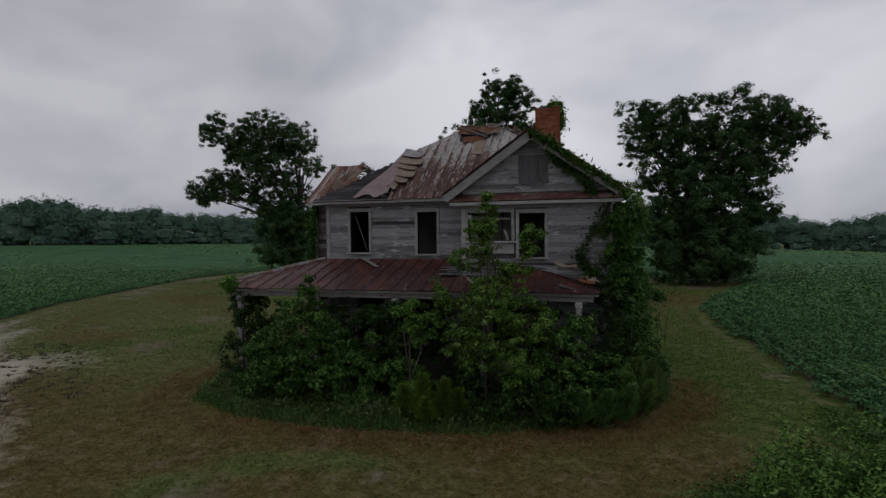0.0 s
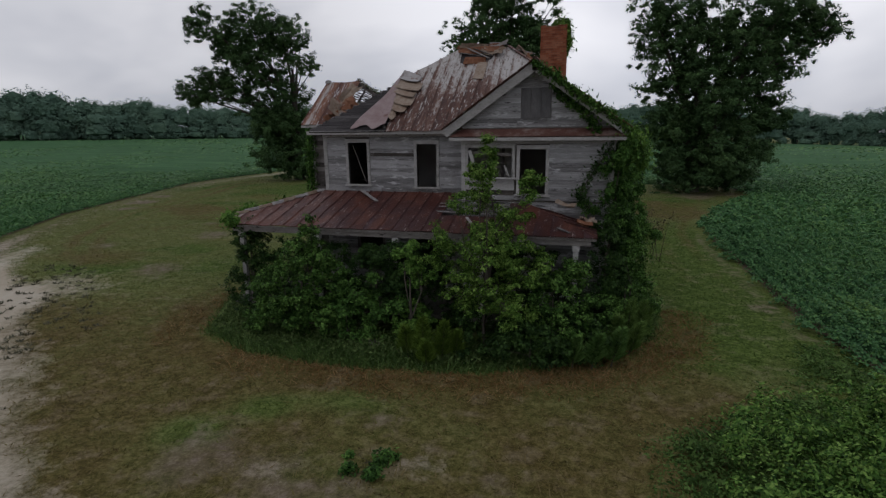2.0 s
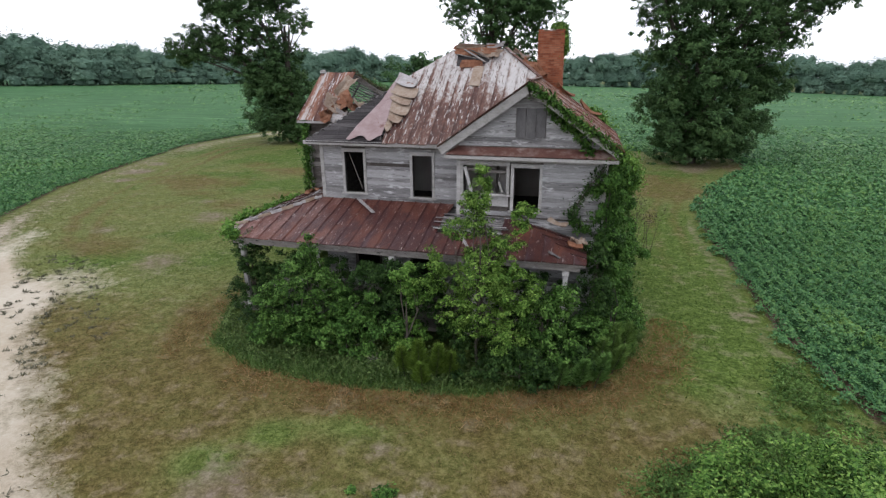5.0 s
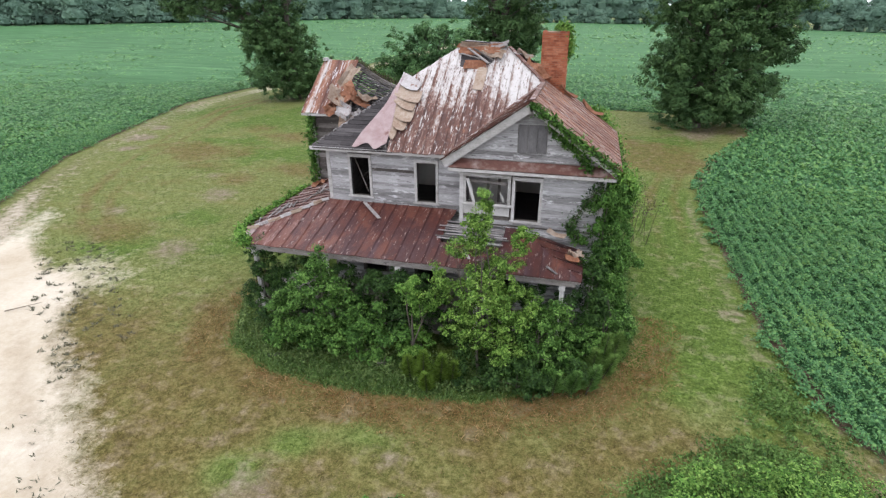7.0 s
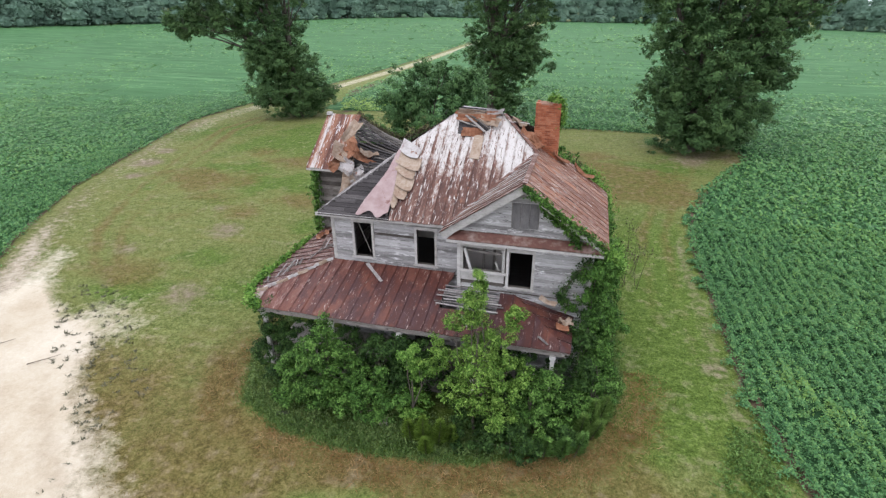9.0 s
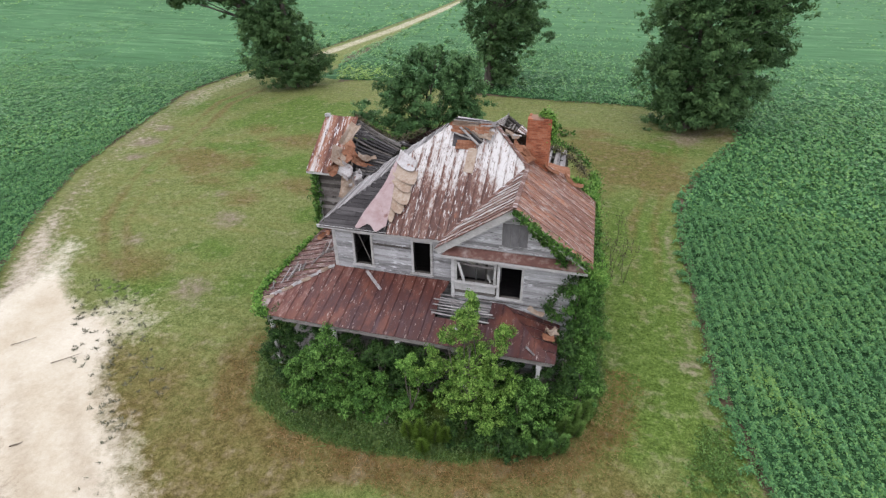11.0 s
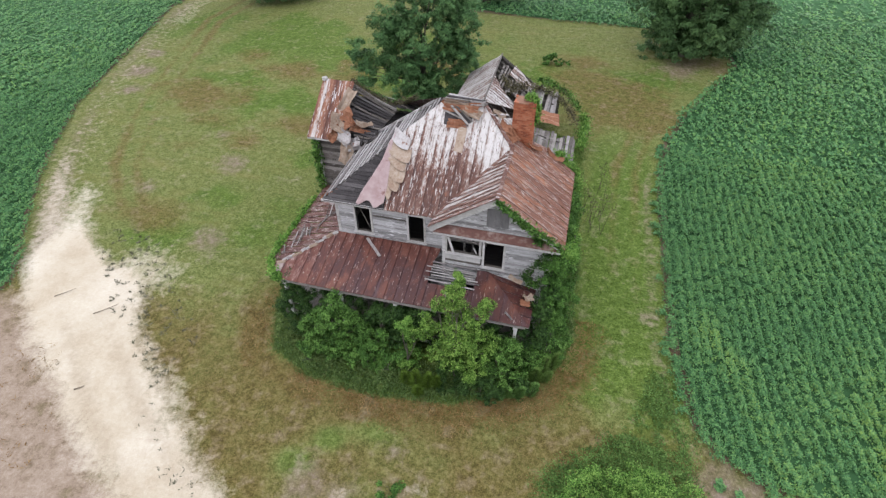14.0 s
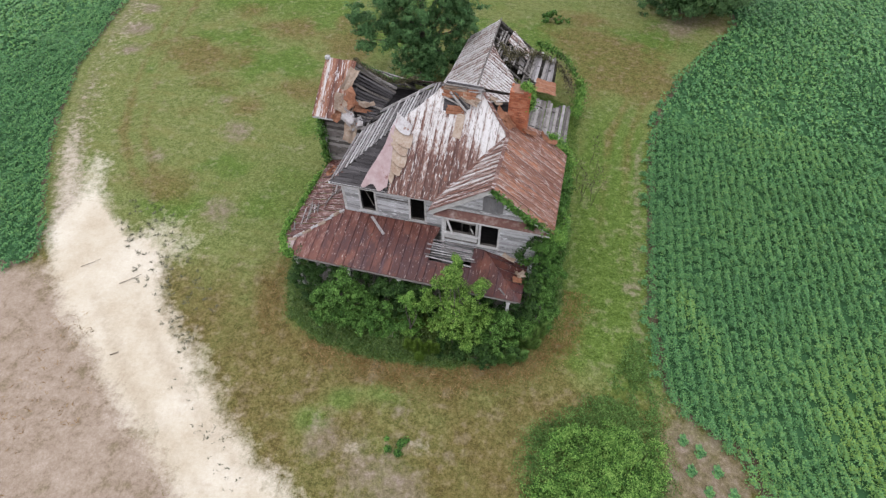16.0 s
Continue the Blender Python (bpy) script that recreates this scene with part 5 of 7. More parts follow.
part("patch_sheet", Solid().slab([(-4.02, 19.95, z_front(0, 19.95) + 0.05), (-3.62, 19.9, z_front(0, 19.9) + 0.05), (-3.62, 20.9, z_front(0, 20.9) + 0.05), (-4.02, 20.95, z_front(0, 20.95) + 0.05)], 0.012), BEIGE, roof, "beige tin patch below the hole")
part("loose_strip", Solid().beam((-2.55, 21.6, 9.25), (-1.95, 21.95, 9.12), 0.16, 0.02), SHEET, roof)
# torn metal beside the chimney
crumple("torn_sheet", (-1.9, 21.35, 8.8), (0.7, 0.6), (10, 35, 10), ORANGE, roof, 51, amp=0.1)
crumple("torn_sheet", (-1.55, 21.05, 8.55), (0.6, 0.45), (15, 30, -30), ORANGE, roof, 52, amp=0.08)
crumple("torn_sheet", (-2.35, 21.75, 9.2), (0.6, 0.3), (0, 25, 20), BEIGE, roof, 53, amp=0.06)
crumple("torn_sheet", (-0.6, 21.6, 7.85), (0.9, 0.35), (0, 35, 30), ORANGE, roof, 54, amp=0.06)
crumple("torn_sheet", (0.4, 22.2, 7.1), (1.0, 0.3), (0, 35, 10), ORANGE, roof, 55, amp=0.06)

# ---- chimney ----
chimney = part("chimney", Solid().box((-1.66, 21.42, 6.5), (-0.715, 22.13, 10.02)), MORTAR, house, "red brick chimney with weeds on top")
brick_me = Solid().box((0.006, 0, 0.006), (0.204, 0.10, 0.067)).mesh("brick", BRICK)
rb = random.Random(8)
for k in range(33):
    z = 7.55 + 0.076 * k
    if z > 10.04:
        break
    for face, (ox, oy, dx, dy, n) in enumerate(((-1.675, 21.405, 1, 0, 5), (-0.70, 21.405, 0, 1, 4), (-1.675, 22.145, 0, -1, 4))):
        length = 0.975 if dx else 0.74
        at = -0.105 if k % 2 else 0.0
        while at < length - 0.02:
            a, b = max(at, 0), min(at + 0.21, length)
            at += 0.21
            if b - a < 0.04 or (k > 30 and rb.random() < 0.35):
                continue
            ob = under(new("brick", brick_me), chimney)
            ob.matrix_basis = Matrix.Translation((ox + dx * a, oy + dy * a + (0 if dx else 0), z)) @ Matrix.Rotation(math.atan2(dy, dx), 4, "Z") @ Matrix.Diagonal(((b - a) / 0.21, 1, 1, 1)) @ Matrix.Translation((0, rb.uniform(-0.006, 0.004), 0))

# ---- left wing ----
WY0, WY1, WZ, WR = 22.2, 26.9, 6.5, 8.5
wing_wall = Solid().box((-12.02, WY0, 0.4), (X0 - 0.003, WY0 + 0.12, WZ))
wing_wall.box((-12.02, WY0 + 0.122, 0.4), (-11.9, WY1, WZ)).slab([(-12.02, WY0, WZ), (-12.02, WY1, WZ), (-12.02, 24.55, WR - 0.1)], 0.1)
wing_wall.box((-11.898, WY1 - 0.12, 0.4), (X0, WY1, WZ))
wing = part("wall", wing_wall, BARE, house)
siding(wing, -12.02, X0, 0.6, WZ - 0.1, [], front_place(WY0 - 0.012), 16, row=0.2, me=bare_board, gone=0.1)
part("corner_board", Solid().box((-12.06, WY0 - 0.05, 0.4), (-11.93, WY0 - 0.004, WZ)), TRIM, house)
wing_roof = part("wing_roof", Solid().beam((-12.2, 24.5, WR - 0.1), (-10.5, 24.5, WR - 0.16), 0.06, 0.14).beam((-10.5, 24.5, WR - 0.16), (-9.5, 24.52, WR - 0.78), 0.06, 0.14).beam((-9.5, 24.52, WR - 0.78), (-8.3, 24.5, WR - 1.28), 0.06, 0.14), BARE, house, "half-stripped tin roof of the side wing")
z_wf = lambda x, y: WZ + 0.02 + (WR - WZ) / (24.5 - 21.86) * (y - 21.86)
WING_DROP = 0.58


def z_wb(x, y):
    """The back of the wing's roof, fallen in towards the house."""
    return WR - 0.06 - (WR - WZ) / 2.7 * (y - 24.5) - WING_DROP * max(0, x + 10.6) * max(0.3, 1 - (y - 24.5) / 2.4)


tin(wing_roof, [(-12.38, 21.86), (-10.95, 21.86), (-11.05, 22.4), (-10.62, 23.2), (-10.52, 24.52), (-12.30, 24.52)], z_wf, 0, 0.42, TIN_WING, lambda x, y: 0.05 + 0.42 * math.sin(6.5 * x + 0.8), 9, patchy=0.14)
part("fascia", Solid().box((-12.38, 21.87, WZ - 0.11), (-10.95, 21.90, WZ - 0.01)), TRIM, wing_roof)
for k in range(15):
    y = 24.56 + k * 0.175
    if r_.random() < 0.04:
        continue
    end = -8.6 + r_.uniform(-0.3, 0.5) + 0.1 * k
    part("roof_board", Solid().beam((-12.25, y, z_wb(-12, y)), (-10.6, y, z_wb(-10.6, y)), 0.175, 0.025).beam((-10.6, y, z_wb(-10.6, y)), (end, y, z_wb(end, y)), 0.175, 0.025), DECK if k % 3 else BARE, wing_roof)
for k in range(2):
    x = -10.3 + 0.9 * k
    part("rafter", Solid().beam((x, 21.9, WZ - 0.1), (x, 24.5, WR - 0.42 - 0.55 * k), 0.05, 0.1), DECK, wing_roof)
for k in range(14):
    y = 22.15 + k * 0.17
    z, fall = z_wf(0, y) - 0.08, WING_DROP * max(0, y - 21.86) / 2.64
    x1 = (-9.6 * SLOPE + z - EAVE - fall * 10.6) / (SLOPE + fall) + 0.05
    x0 = -10.9 + (0.9 if k < 4 else 0) + r_.uniform(0, 0.3)
    if x1 - x0 < 0.4 or r_.random() < 0.05:
        continue
    mid = (x0 + x1) / 2
    za, zm, zb = (z - fall * max(0, x + 10.6) - 0.04 * r_.random() for x in (x0, mid, x1))
    zm -= 0.05 + 0.06 * math.sin(k * 0.22)
    part("roof_board", Solid().beam((x0, y, za), (mid, y + 0.03, zm), 0.172, 0.025).beam((mid, y + 0.03, zm), (x1, y, zb), 0.172, 0.025), BARE if k % 4 == 1 else DECK, wing_roof)
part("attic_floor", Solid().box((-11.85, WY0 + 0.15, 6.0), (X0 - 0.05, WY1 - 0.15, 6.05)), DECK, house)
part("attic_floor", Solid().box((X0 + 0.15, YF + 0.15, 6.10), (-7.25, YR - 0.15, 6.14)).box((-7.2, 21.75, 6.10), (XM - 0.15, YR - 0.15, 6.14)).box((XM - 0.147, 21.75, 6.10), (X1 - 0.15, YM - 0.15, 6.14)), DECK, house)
for at, size, turn, m, sd in (((-10.70, 22.55, 7.15), (1.1, 1.0), (38, 25, 30), BEIGE, 61), ((-10.35, 22.8, 7.30), (0.8, 1.1), (30, -40, 15), ORANGE, 62), ((-10.35, 22.05, 6.65), (0.9, 0.7), (50, 10, -30), SHEET, 63), ((-9.75, 22.6, 6.95), (1.2, 0.5), (25, 30, 45), ORANGE, 64), ((-10.62, 23.6, 7.95), (0.55, 1.3), (38, 20, 0), BEIGE, 65), ((-10.25, 21.85, 5.85), (0.7, 1.2), (75, 15, 20), BEIGE, 66), ((-9.5, 22.8, 7.15), (0.9, 0.35), (20, 10, 35), BEIGE, 67), ((-10.9, 22.1, 6.75), (0.5, 0.9), (35, 60, 10), ORANGE, 68), ((-9.85, 22.0, 6.35), (0.8, 0.6), (55, -20, 15), SHEET, 69)):
    crumple("torn_sheet", at, size, turn, m, wing_roof, sd, amp=0.16, n=5)
part("finial", Solid().tube([(-12.2, 24.5, 8.5), (-12.2, 24.5, 8.62), (-12.2, 24.5, 8.66)], [0.16, 0.15, 0.02], 9), TRIM, wing_roof, "pale cap at the ridge end")

# ---- back ell and lean-to ----
ell_wall = Solid().box((-7.2, YR + 0.003, 0.4), (-7.08, 38.5, 3.1)).box((-8.4, 27.0, 0.3), (-8.3, 33.0, 2.3)).box((-2.3, YR + 0.003, 0.4), (-2.18, 38.5, 3.1)).box((-7.078, 38.38, 0.4), (-2.302, 38.5, 3.1)).slab([(-7.2, 38.4, 3.1), (-2.2, 38.4, 3.1), (-4.75, 38.4, 4.95)], 0.1)
ell_wall.slab([(-7.2, 27.6, 3.1), (-2.2, 27.6, 3.1), (-4.6, 27.6, 4.95)], 0.1)
part("wall", ell_wall, BARE, house)
ell_roof = part("ell_roof", Solid().beam((-4.6, 26.4, 4.95), (-4.8, 38.7, 4.98), 0.08, 0.14), BARE, house, "pale tin roof of the back ell, half fallen in")
z_el = lambda x, y: 5.02 - 0.72 * abs(x + 4.7)
tin(ell_roof, [(-8.7, 26.6), (-4.7, 26.6), (-4.85, 38.75), (-7.2, 38.75), (-7.5, 34.0)], z_el, 1, 0.42, TIN_FRONT, lambda x, y: -0.30 + 0.34 * max(0, min(1, (31 - y) / 3)) * max(0, min(1, (-5.6 - x) / 1.2)) + 0.05 * math.sin(y), 12, seam=0.2)
tin(ell_roof, [(-4.7, 26.6), (-1.9, 26.6), (-2.2, 31.5), (-2.9, 33.2), (-4.0, 34.0), (-4.75, 35.0)], z_el, 1, 0.32, TIN_FRONT, lambda x, y: -0.30 + 0.05 * max(0, y - 31), 13, seam=0.25)
tin(ell_roof, [(-3.9, 36.6), (-2.3, 36.2), (-2.2, 37.6), (-3.7, 38.5)], z_el, 1, 0.5, TIN_FRONT, lambda x, y: -0.2, 14)
for k in range(16):
    y = 27 + 0.75 * k
    part("rafter", Solid().beam((-4.7, y, 4.9), (-1.9, y + r_.uniform(-0.2, 0.2), 2.98 - r_.uniform(0, 0.3)), 0.05, 0.1), BARE, ell_roof)
for k in range(14):
    x = -2.3 - 0.16 * k
    if r_.random() < 0.3:
        continue
    y0 = 33.5 + r_.uniform(0, 1.5)
    part("roof_board", Solid().beam((x, y0, z_el(x, 0) - 0.05), (x + r_.uniform(-0.2, 0.2), 38.4 - r_.uniform(0, 1.5), z_el(x, 0) - 0.05 - r_.uniform(0, 0.4)), 0.14, 0.025), BARE, ell_roof)
for k in range(9):
    x = -3.9 + 0.36 * k
    part("hanging_slat", Solid().beam((x, 37.6 + 0.1 * (k % 3), 3.9 - 0.2 * k), (x + r_.uniform(-0.2, 0.2), 36.9, 1.0), 0.12, 0.025), BARE if k % 2 else DECK, ell_roof)
for k in range(5):
    part("hanging_slat", Solid().beam((-3.9, 37.9 + 0.05 * k, 3.3 - 0.42 * k), (-1.4, 37.9, 3.1 - 0.44 * k), 0.03, 0.13), SILVER if k % 2 else BARE, ell_roof)
lean_to = part("lean_to", Solid().box((1.25, 23.4, 0.3), (1.33, 33.0, 2.15)), BARE, house, "grey board lean-to with missing roof boards")
part("end_wall", Solid().box((-2.17, 38.2, 0.3), (-0.1, 38.3, 2.4)), BARE, lean_to)
z_lt = lambda x: 3.05 - 0.24 * (x + 2.2)
for k in range(17):
    x = -2.05 + 0.215 * k
    for y0, y1, last in ((23.6, 28.0, 1.5), (28.05, 32.6, 1.5), (34.5, 38.6, -0.2)):
        if x > last or r_.random() < 0.06:
            continue
        a, b = y0 + r_.uniform(-0.2, 0.3), y1 + r_.uniform(-0.4, 0.2)
        dip = r_.uniform(0, 0.12)
        part("roof_board", Solid().beam((x, a, z_lt(x) - dip), (x + r_.uniform(-0.1, 0.1), b, z_lt(x) - r_.uniform(0, 0.25)), 0.20, 0.025), SILVER if r_.random() < 0.3 else BARE, lean_to)
for k in range(6):
    y = 24.5 + 2.4 * k
    part("rafter", Solid().beam((-2.15, y, z_lt(-2.15) - 0.1), (1.3 if y < 33 else -0.2, y, z_lt(1.3 if y < 33 else -0.2) - 0.1), 0.05, 0.1), BARE, lean_to)
crumple("torn_sheet", (-0.55, 33.6, 3.0), (1.5, 1.5), (0, 12, 4), ORANGE, lean_to, 71, amp=0.04, curl=0.02)
crumple("torn_sheet", (-0.9, 23.9, 5.4), (1.2, 1.3), (20, 20, 0), ORANGE, lean_to, 72, amp=0.08, curl=0.1)

# ---- porch ----
porch = part("porch_roof", Solid().box((-11.2, 14.80, 3.02), (0.45, 14.92, 3.20)).box((-11.72, 16.2, 3.02), (-11.6, 22.1, 3.2)), BARE, house, "wraparound porch roof of dark red rusty tin")
z_pf = lambda x, y: 3.27 + 0.268 * (y - 14.73)
z_pl = lambda x, y: 3.27 + 0.285 * (x + 12.0)
z_pr = lambda x, y: 3.27 + 0.268 * (0.62 - x)
worn = lambda x, y: 0.28 - 0.34 * max(0, y - 16.4) - 0.22 * max(0, -8.4 - x)
tin(porch, [(-11.0, 14.73), (-4.2, 14.73), (-4.2, 17.0), (-4.05, 17.5), (-4.05, 17.74), (-9.2, 17.74), (-10.2, 16.6), (-11.6, 15.3)], z_pf, 0, 0.47, TIN_PORCH, worn, 15)
tin(porch, [(-4.2, 14.73), (-2.1, 14.73), (-2.1, 15.9), (-4.2, 15.9)], z_pf, 0, 0.47, TIN_PORCH, worn, 16)
tin(porch, [(-2.1, 14.73), (0.62, 14.73), (-1.55, 16.98), (-2.1, 16.98)], z_pf, 0, 0.47, TIN_PORCH, lambda x, y: 0.3, 17)
tin(porch, [(0.62, 14.73), (0.62, 16.98), (-1.55, 16.98)], z_pr, 1, 0.5, TIN_PORCH, lambda x, y: 0.3, 18)
tin(porch, [(-12.0, 15.6), (-11.6, 15.3), (-9.2, 17.74), (-9.2, 22.1), (-12.0, 22.1)], z_pl, 1, 0.47, TIN_HIP, lambda x, y: -0.07 - 0.05 * math.sin(y * 2.3) - 0.05 * (x + 10.5), 19, patchy=0.08)
for k in range(8):
    y = 16.05 + 0.13 * k
    part("porch_slat", Solid().beam((-4.3 + r_.uniform(-0.15, 0.2), y, z_pf(0, y) + 0.02 + r_.uniform(0, 0.05)), (-2.0 + r_.uniform(-0.2, 0.15), y + r_.uniform(-0.1, 0.1), z_pf(0, y) + 0.03 + r_.uniform(0, 0.05)), 0.075, 0.02), SILVER, porch)
for a, b in (((-3.7, 16.6, 3.9), (-2.4, 16.2, 3.8)), ((-3.3, 15.6, 3.6), (-3.0, 15.1, 3.45)), ((-0.5, 15.2, 3.45), (-0.15, 14.9, 3.37))):
    part("porch_slat", Solid().beam(a, b, 0.09, 0.025), SILVER, porch)
part("fallen_plank", Solid().beam((-7.65, 17.55, 4.14), (-6.75, 16.75, 3.87), 0.13, 0.03), SILVER, porch, "loose grey plank lying on the porch roof")
for k in range(26):
    a = Vector((-11.6 + 0.10 * k, 16.2 + 0.17 * k + r_.uniform(-0.4, 0.6), 0))
    b = a + Vector((r_.uniform(-0.4, 0.6), r_.uniform(0.5, 1.4), 0))
    part("batten", Solid().beam((a.x, a.y, z_pl(a.x, 0) + 0.06), (b.x, b.y, z_pl(b.x, 0) + 0.07), r_.uniform(0.025, 0.05), 0.02), SILVER if k % 2 else BARE, porch)
for k in range(11):
    x = -11.3 + 0.2 * k
    crumple("torn_sheet", (x, 15.55 + 0.2 * k + r_.uniform(-0.1, 0.1), z_pl(x, 0) + 0.07), (r_.uniform(0.25, 0.5), r_.uniform(0.08, 0.16)), (8, -10, r_.uniform(20, 70)), SHEET if k % 3 else BEIGE, porch, 100 + k, amp=0.02, curl=0.02, n=4)
crumple("torn_sheet", (0.35, 16.2, 3.5), (0.45, 0.35), (0, 10, 30), BEIGE, porch, 81, amp=0.08)
crumple("torn_sheet", (-0.35, 16.75, 3.9), (0.6, 0.2), (0, 10, -20), BEIGE, porch, 82, amp=0.05)
crumple("torn_sheet", (0.25, 15.85, 3.48), (0.45, 0.3), (0, 14, 10), ORANGE, porch, 83, amp=0.04)
crumple("torn_sheet", (-11.3, 21.0, 3.5), (0.5, 0.8), (0, -12, -10), ORANGE, porch, 85, amp=0.1)
part("eave_trim", Solid().box((-10.98, 14.745, 3.17), (0.6, 14.77, 3.24)), BARE, porch)
part("porch_floor", Solid().box((-11.5, 14.95, 0.42), (X1, YB - 0.02, PORCH_Z)).box((-11.5, YB - 0.018, 0.42), (XB - 0.02, YF - 0.02, PORCH_Z)), BARE, house)
for x in (-10.9, -8.1, -5.4, -2.7, 0.05):
    post = part("porch_post", Solid().box((x - 0.07, 14.82, PORCH_Z), (x + 0.07, 14.96, 3.02)), TRIM, house)
    part("cap", Solid().box((x - 0.10, 14.785, 2.86), (x + 0.10, 14.995, 3.0)), TRIM, post)


# ---- plants ----
def tree(base, lobes, n, size, mat, label, category="tree", seed=1, trunk=0.5, group="", clump=0.2, per=55, name="tree", shell=0.5, reach=0.0, corners=4):
    """Trunk and limbs to every lobe of the crown, and clumped leaves. Lobes: (dx, dy, z, rx, ry, rz) from the base."""
    r = random.Random(seed)
    bx, by = base
    ob = thing(name, (bx, by, 0), label, category, group)
    tall = max(q[2] for q in lobes)
    s = Solid()
    fork = tall * 0.3
    s.tube([(bx, by, -0.1), (bx + r.uniform(-0.2, 0.2), by, fork * 0.5), (bx, by, fork), (bx, by, tall * 0.75)], [trunk * 1.3, trunk, trunk * 0.8, trunk * 0.25], 9)
    for dx, dy, z, rx, ry, rz in lobes:
        z0 = min(fork * r.uniform(0.6, 1.3), z * 0.7)
        mid = (bx + dx * 0.45 + r.uniform(-0.3, 0.3), by + dy * 0.45, z0 + (z - z0) * 0.6)
        s.tube([(bx, by, z0), mid, (bx + dx, by + dy, z)], [trunk * 0.45, trunk * 0.28, trunk * 0.08], 6)
        for _ in range(3):
            s.tube([mid, (bx + dx + r.uniform(-0.7, 0.7) * rx, by + dy + r.uniform(-0.7, 0.7) * ry, z + r.uniform(-0.5, 0.7) * rz)], [trunk * 0.16, trunk * 0.04], 5)
    part("trunk", s, BARK, ob, smooth=True)
    pos, way = clumped([(bx + dx, by + dy, z, rx, ry, rz) for dx, dy, z, rx, ry, rz in lobes], n, seed, clump, per, shell, reach)
    part("crown", leaves("crown", pos, np.full(len(pos), size), mat, lean=0.8, aspect=0.6, seed=seed, droop=0.25, out=way, stray=0.42, corners=corners), mat, ob)
    return ob


C15, S15 = math.cos(radians(15)), math.sin(radians(15))


def across(spec):
    """Lobes given as (right, away, z, r, rz), seen square to the yard's axis."""
    return [(a * C15 - b * S15, a * S15 + b * C15, z, q, q, h) for a, b, z, q, h in spec]


tree((-35, 60.5), across([(-4.5, 0, 18.0, 3.2, 3.2), (-9.6, -0.5, 18.0, 2.3, 2.3), (-7.4, 0, 16.0, 2.3, 2.0), (-1.2, 0.5, 17.4, 3.0, 2.8), (0.6, 0, 14.2, 2.5, 2.4), (-4.2, 0, 14.0, 3.4, 3.0), (-12.4, 0, 11.2, 2.3, 1.6), (-9.8, 0.3, 12.4, 2.2, 1.6), (-11.6, 0, 10.2, 1.9, 1.0), (-8.6, 0, 10.6, 1.8, 1.2), (-5.6, 0, 9.0, 1.9, 1.5), (-4.0, 0, 7.2, 2.3, 2.2), (-6.4, 0, 11.2, 2.0, 1.8), (-2.0, 0, 10.0, 3.6, 3.0), (-1.0, 0, 6.0, 3.8, 3.2), (0.8, 1, 3.6, 3.8, 3.0), (-2.6, -0.6, 3.0, 3.0, 2.6), (2.6, 0.5, 2.4, 2.4, 2.2), (0.3, -0.8, 1.5, 2.8, 1.6), (-1.6, 0.4, 7.6, 2.8, 2.2)]),
     185000, 0.25, OAK, "large dark leafy tree with a long side limb", seed=3, trunk=0.55, group="yard trees", clump=0.27, per=48, shell=0.32, reach=0.42, corners=3)
tree((10.2, 55.0), across([(1.1, 0, 15.8, 2.0, 2.6), (-4.4, 0, 15.2, 2.4, 2.4), (-1.6, 0.5, 15.4, 2.6, 2.4), (5.4, 0, 15.8, 2.5, 2.9), (8.2, 0, 15.6, 2.5, 2.3), (9.8, -0.4, 14.6, 2.1, 2.1), (7.6, 0, 12.4, 2.5, 2.3), (3.2, 0, 13.0, 3.4, 3.0), (-2.6, 0, 11.6, 3.6, 3.2), (0.6, 0, 9.0, 4.4, 3.4), (5.2, 0, 9.4, 2.8, 2.8), (6.2, 0.4, 7.0, 2.2, 2.2), (-2.4, 0, 5.6, 3.2, 3.2), (1.6, -0.5, 4.6, 4.2, 3.6), (4.6, 0, 3.4, 2.4, 2.4), (-1.4, -0.5, 2.2, 2.8, 2.2), (2.0, -0.5, 1.8, 3.2, 1.8)]),
     215000, 0.25, OAK, "broad dark leafy tree at the field's edge", seed=4, trunk=0.6, group="yard trees", clump=0.27, per=48, shell=0.32, reach=0.42, corners=3)
tree((-11, 65), across([(1.2, 0, 22.6, 2.6, 2.6), (-1.0, 0, 20.0, 1.8, 1.8), (3.8, 0, 21.6, 2.0, 2.2), (7.2, 0, 20.2, 1.3, 1.6), (1.5, 0, 18.0, 3.8, 3.0), (-1.6, 0, 15.0, 4.4, 3.4), (4.6, 0, 15.6, 4.0, 3.4), (1.4, 0, 11.4, 5.0, 3.6), (0.4, 0, 7.6, 4.2, 3.2), (3.6, 0, 7.4, 3.2, 2.6), (1.0, 0, 4.0, 3.2, 2.6), (1.6, -0.4, 1.8, 2.6, 1.6)]),
     130000, 0.27, OAK, "tall dark tree standing at the field's edge", seed=5, trunk=0.55, group="yard trees", clump=0.27, per=48, shell=0.32, reach=0.42, corners=3)
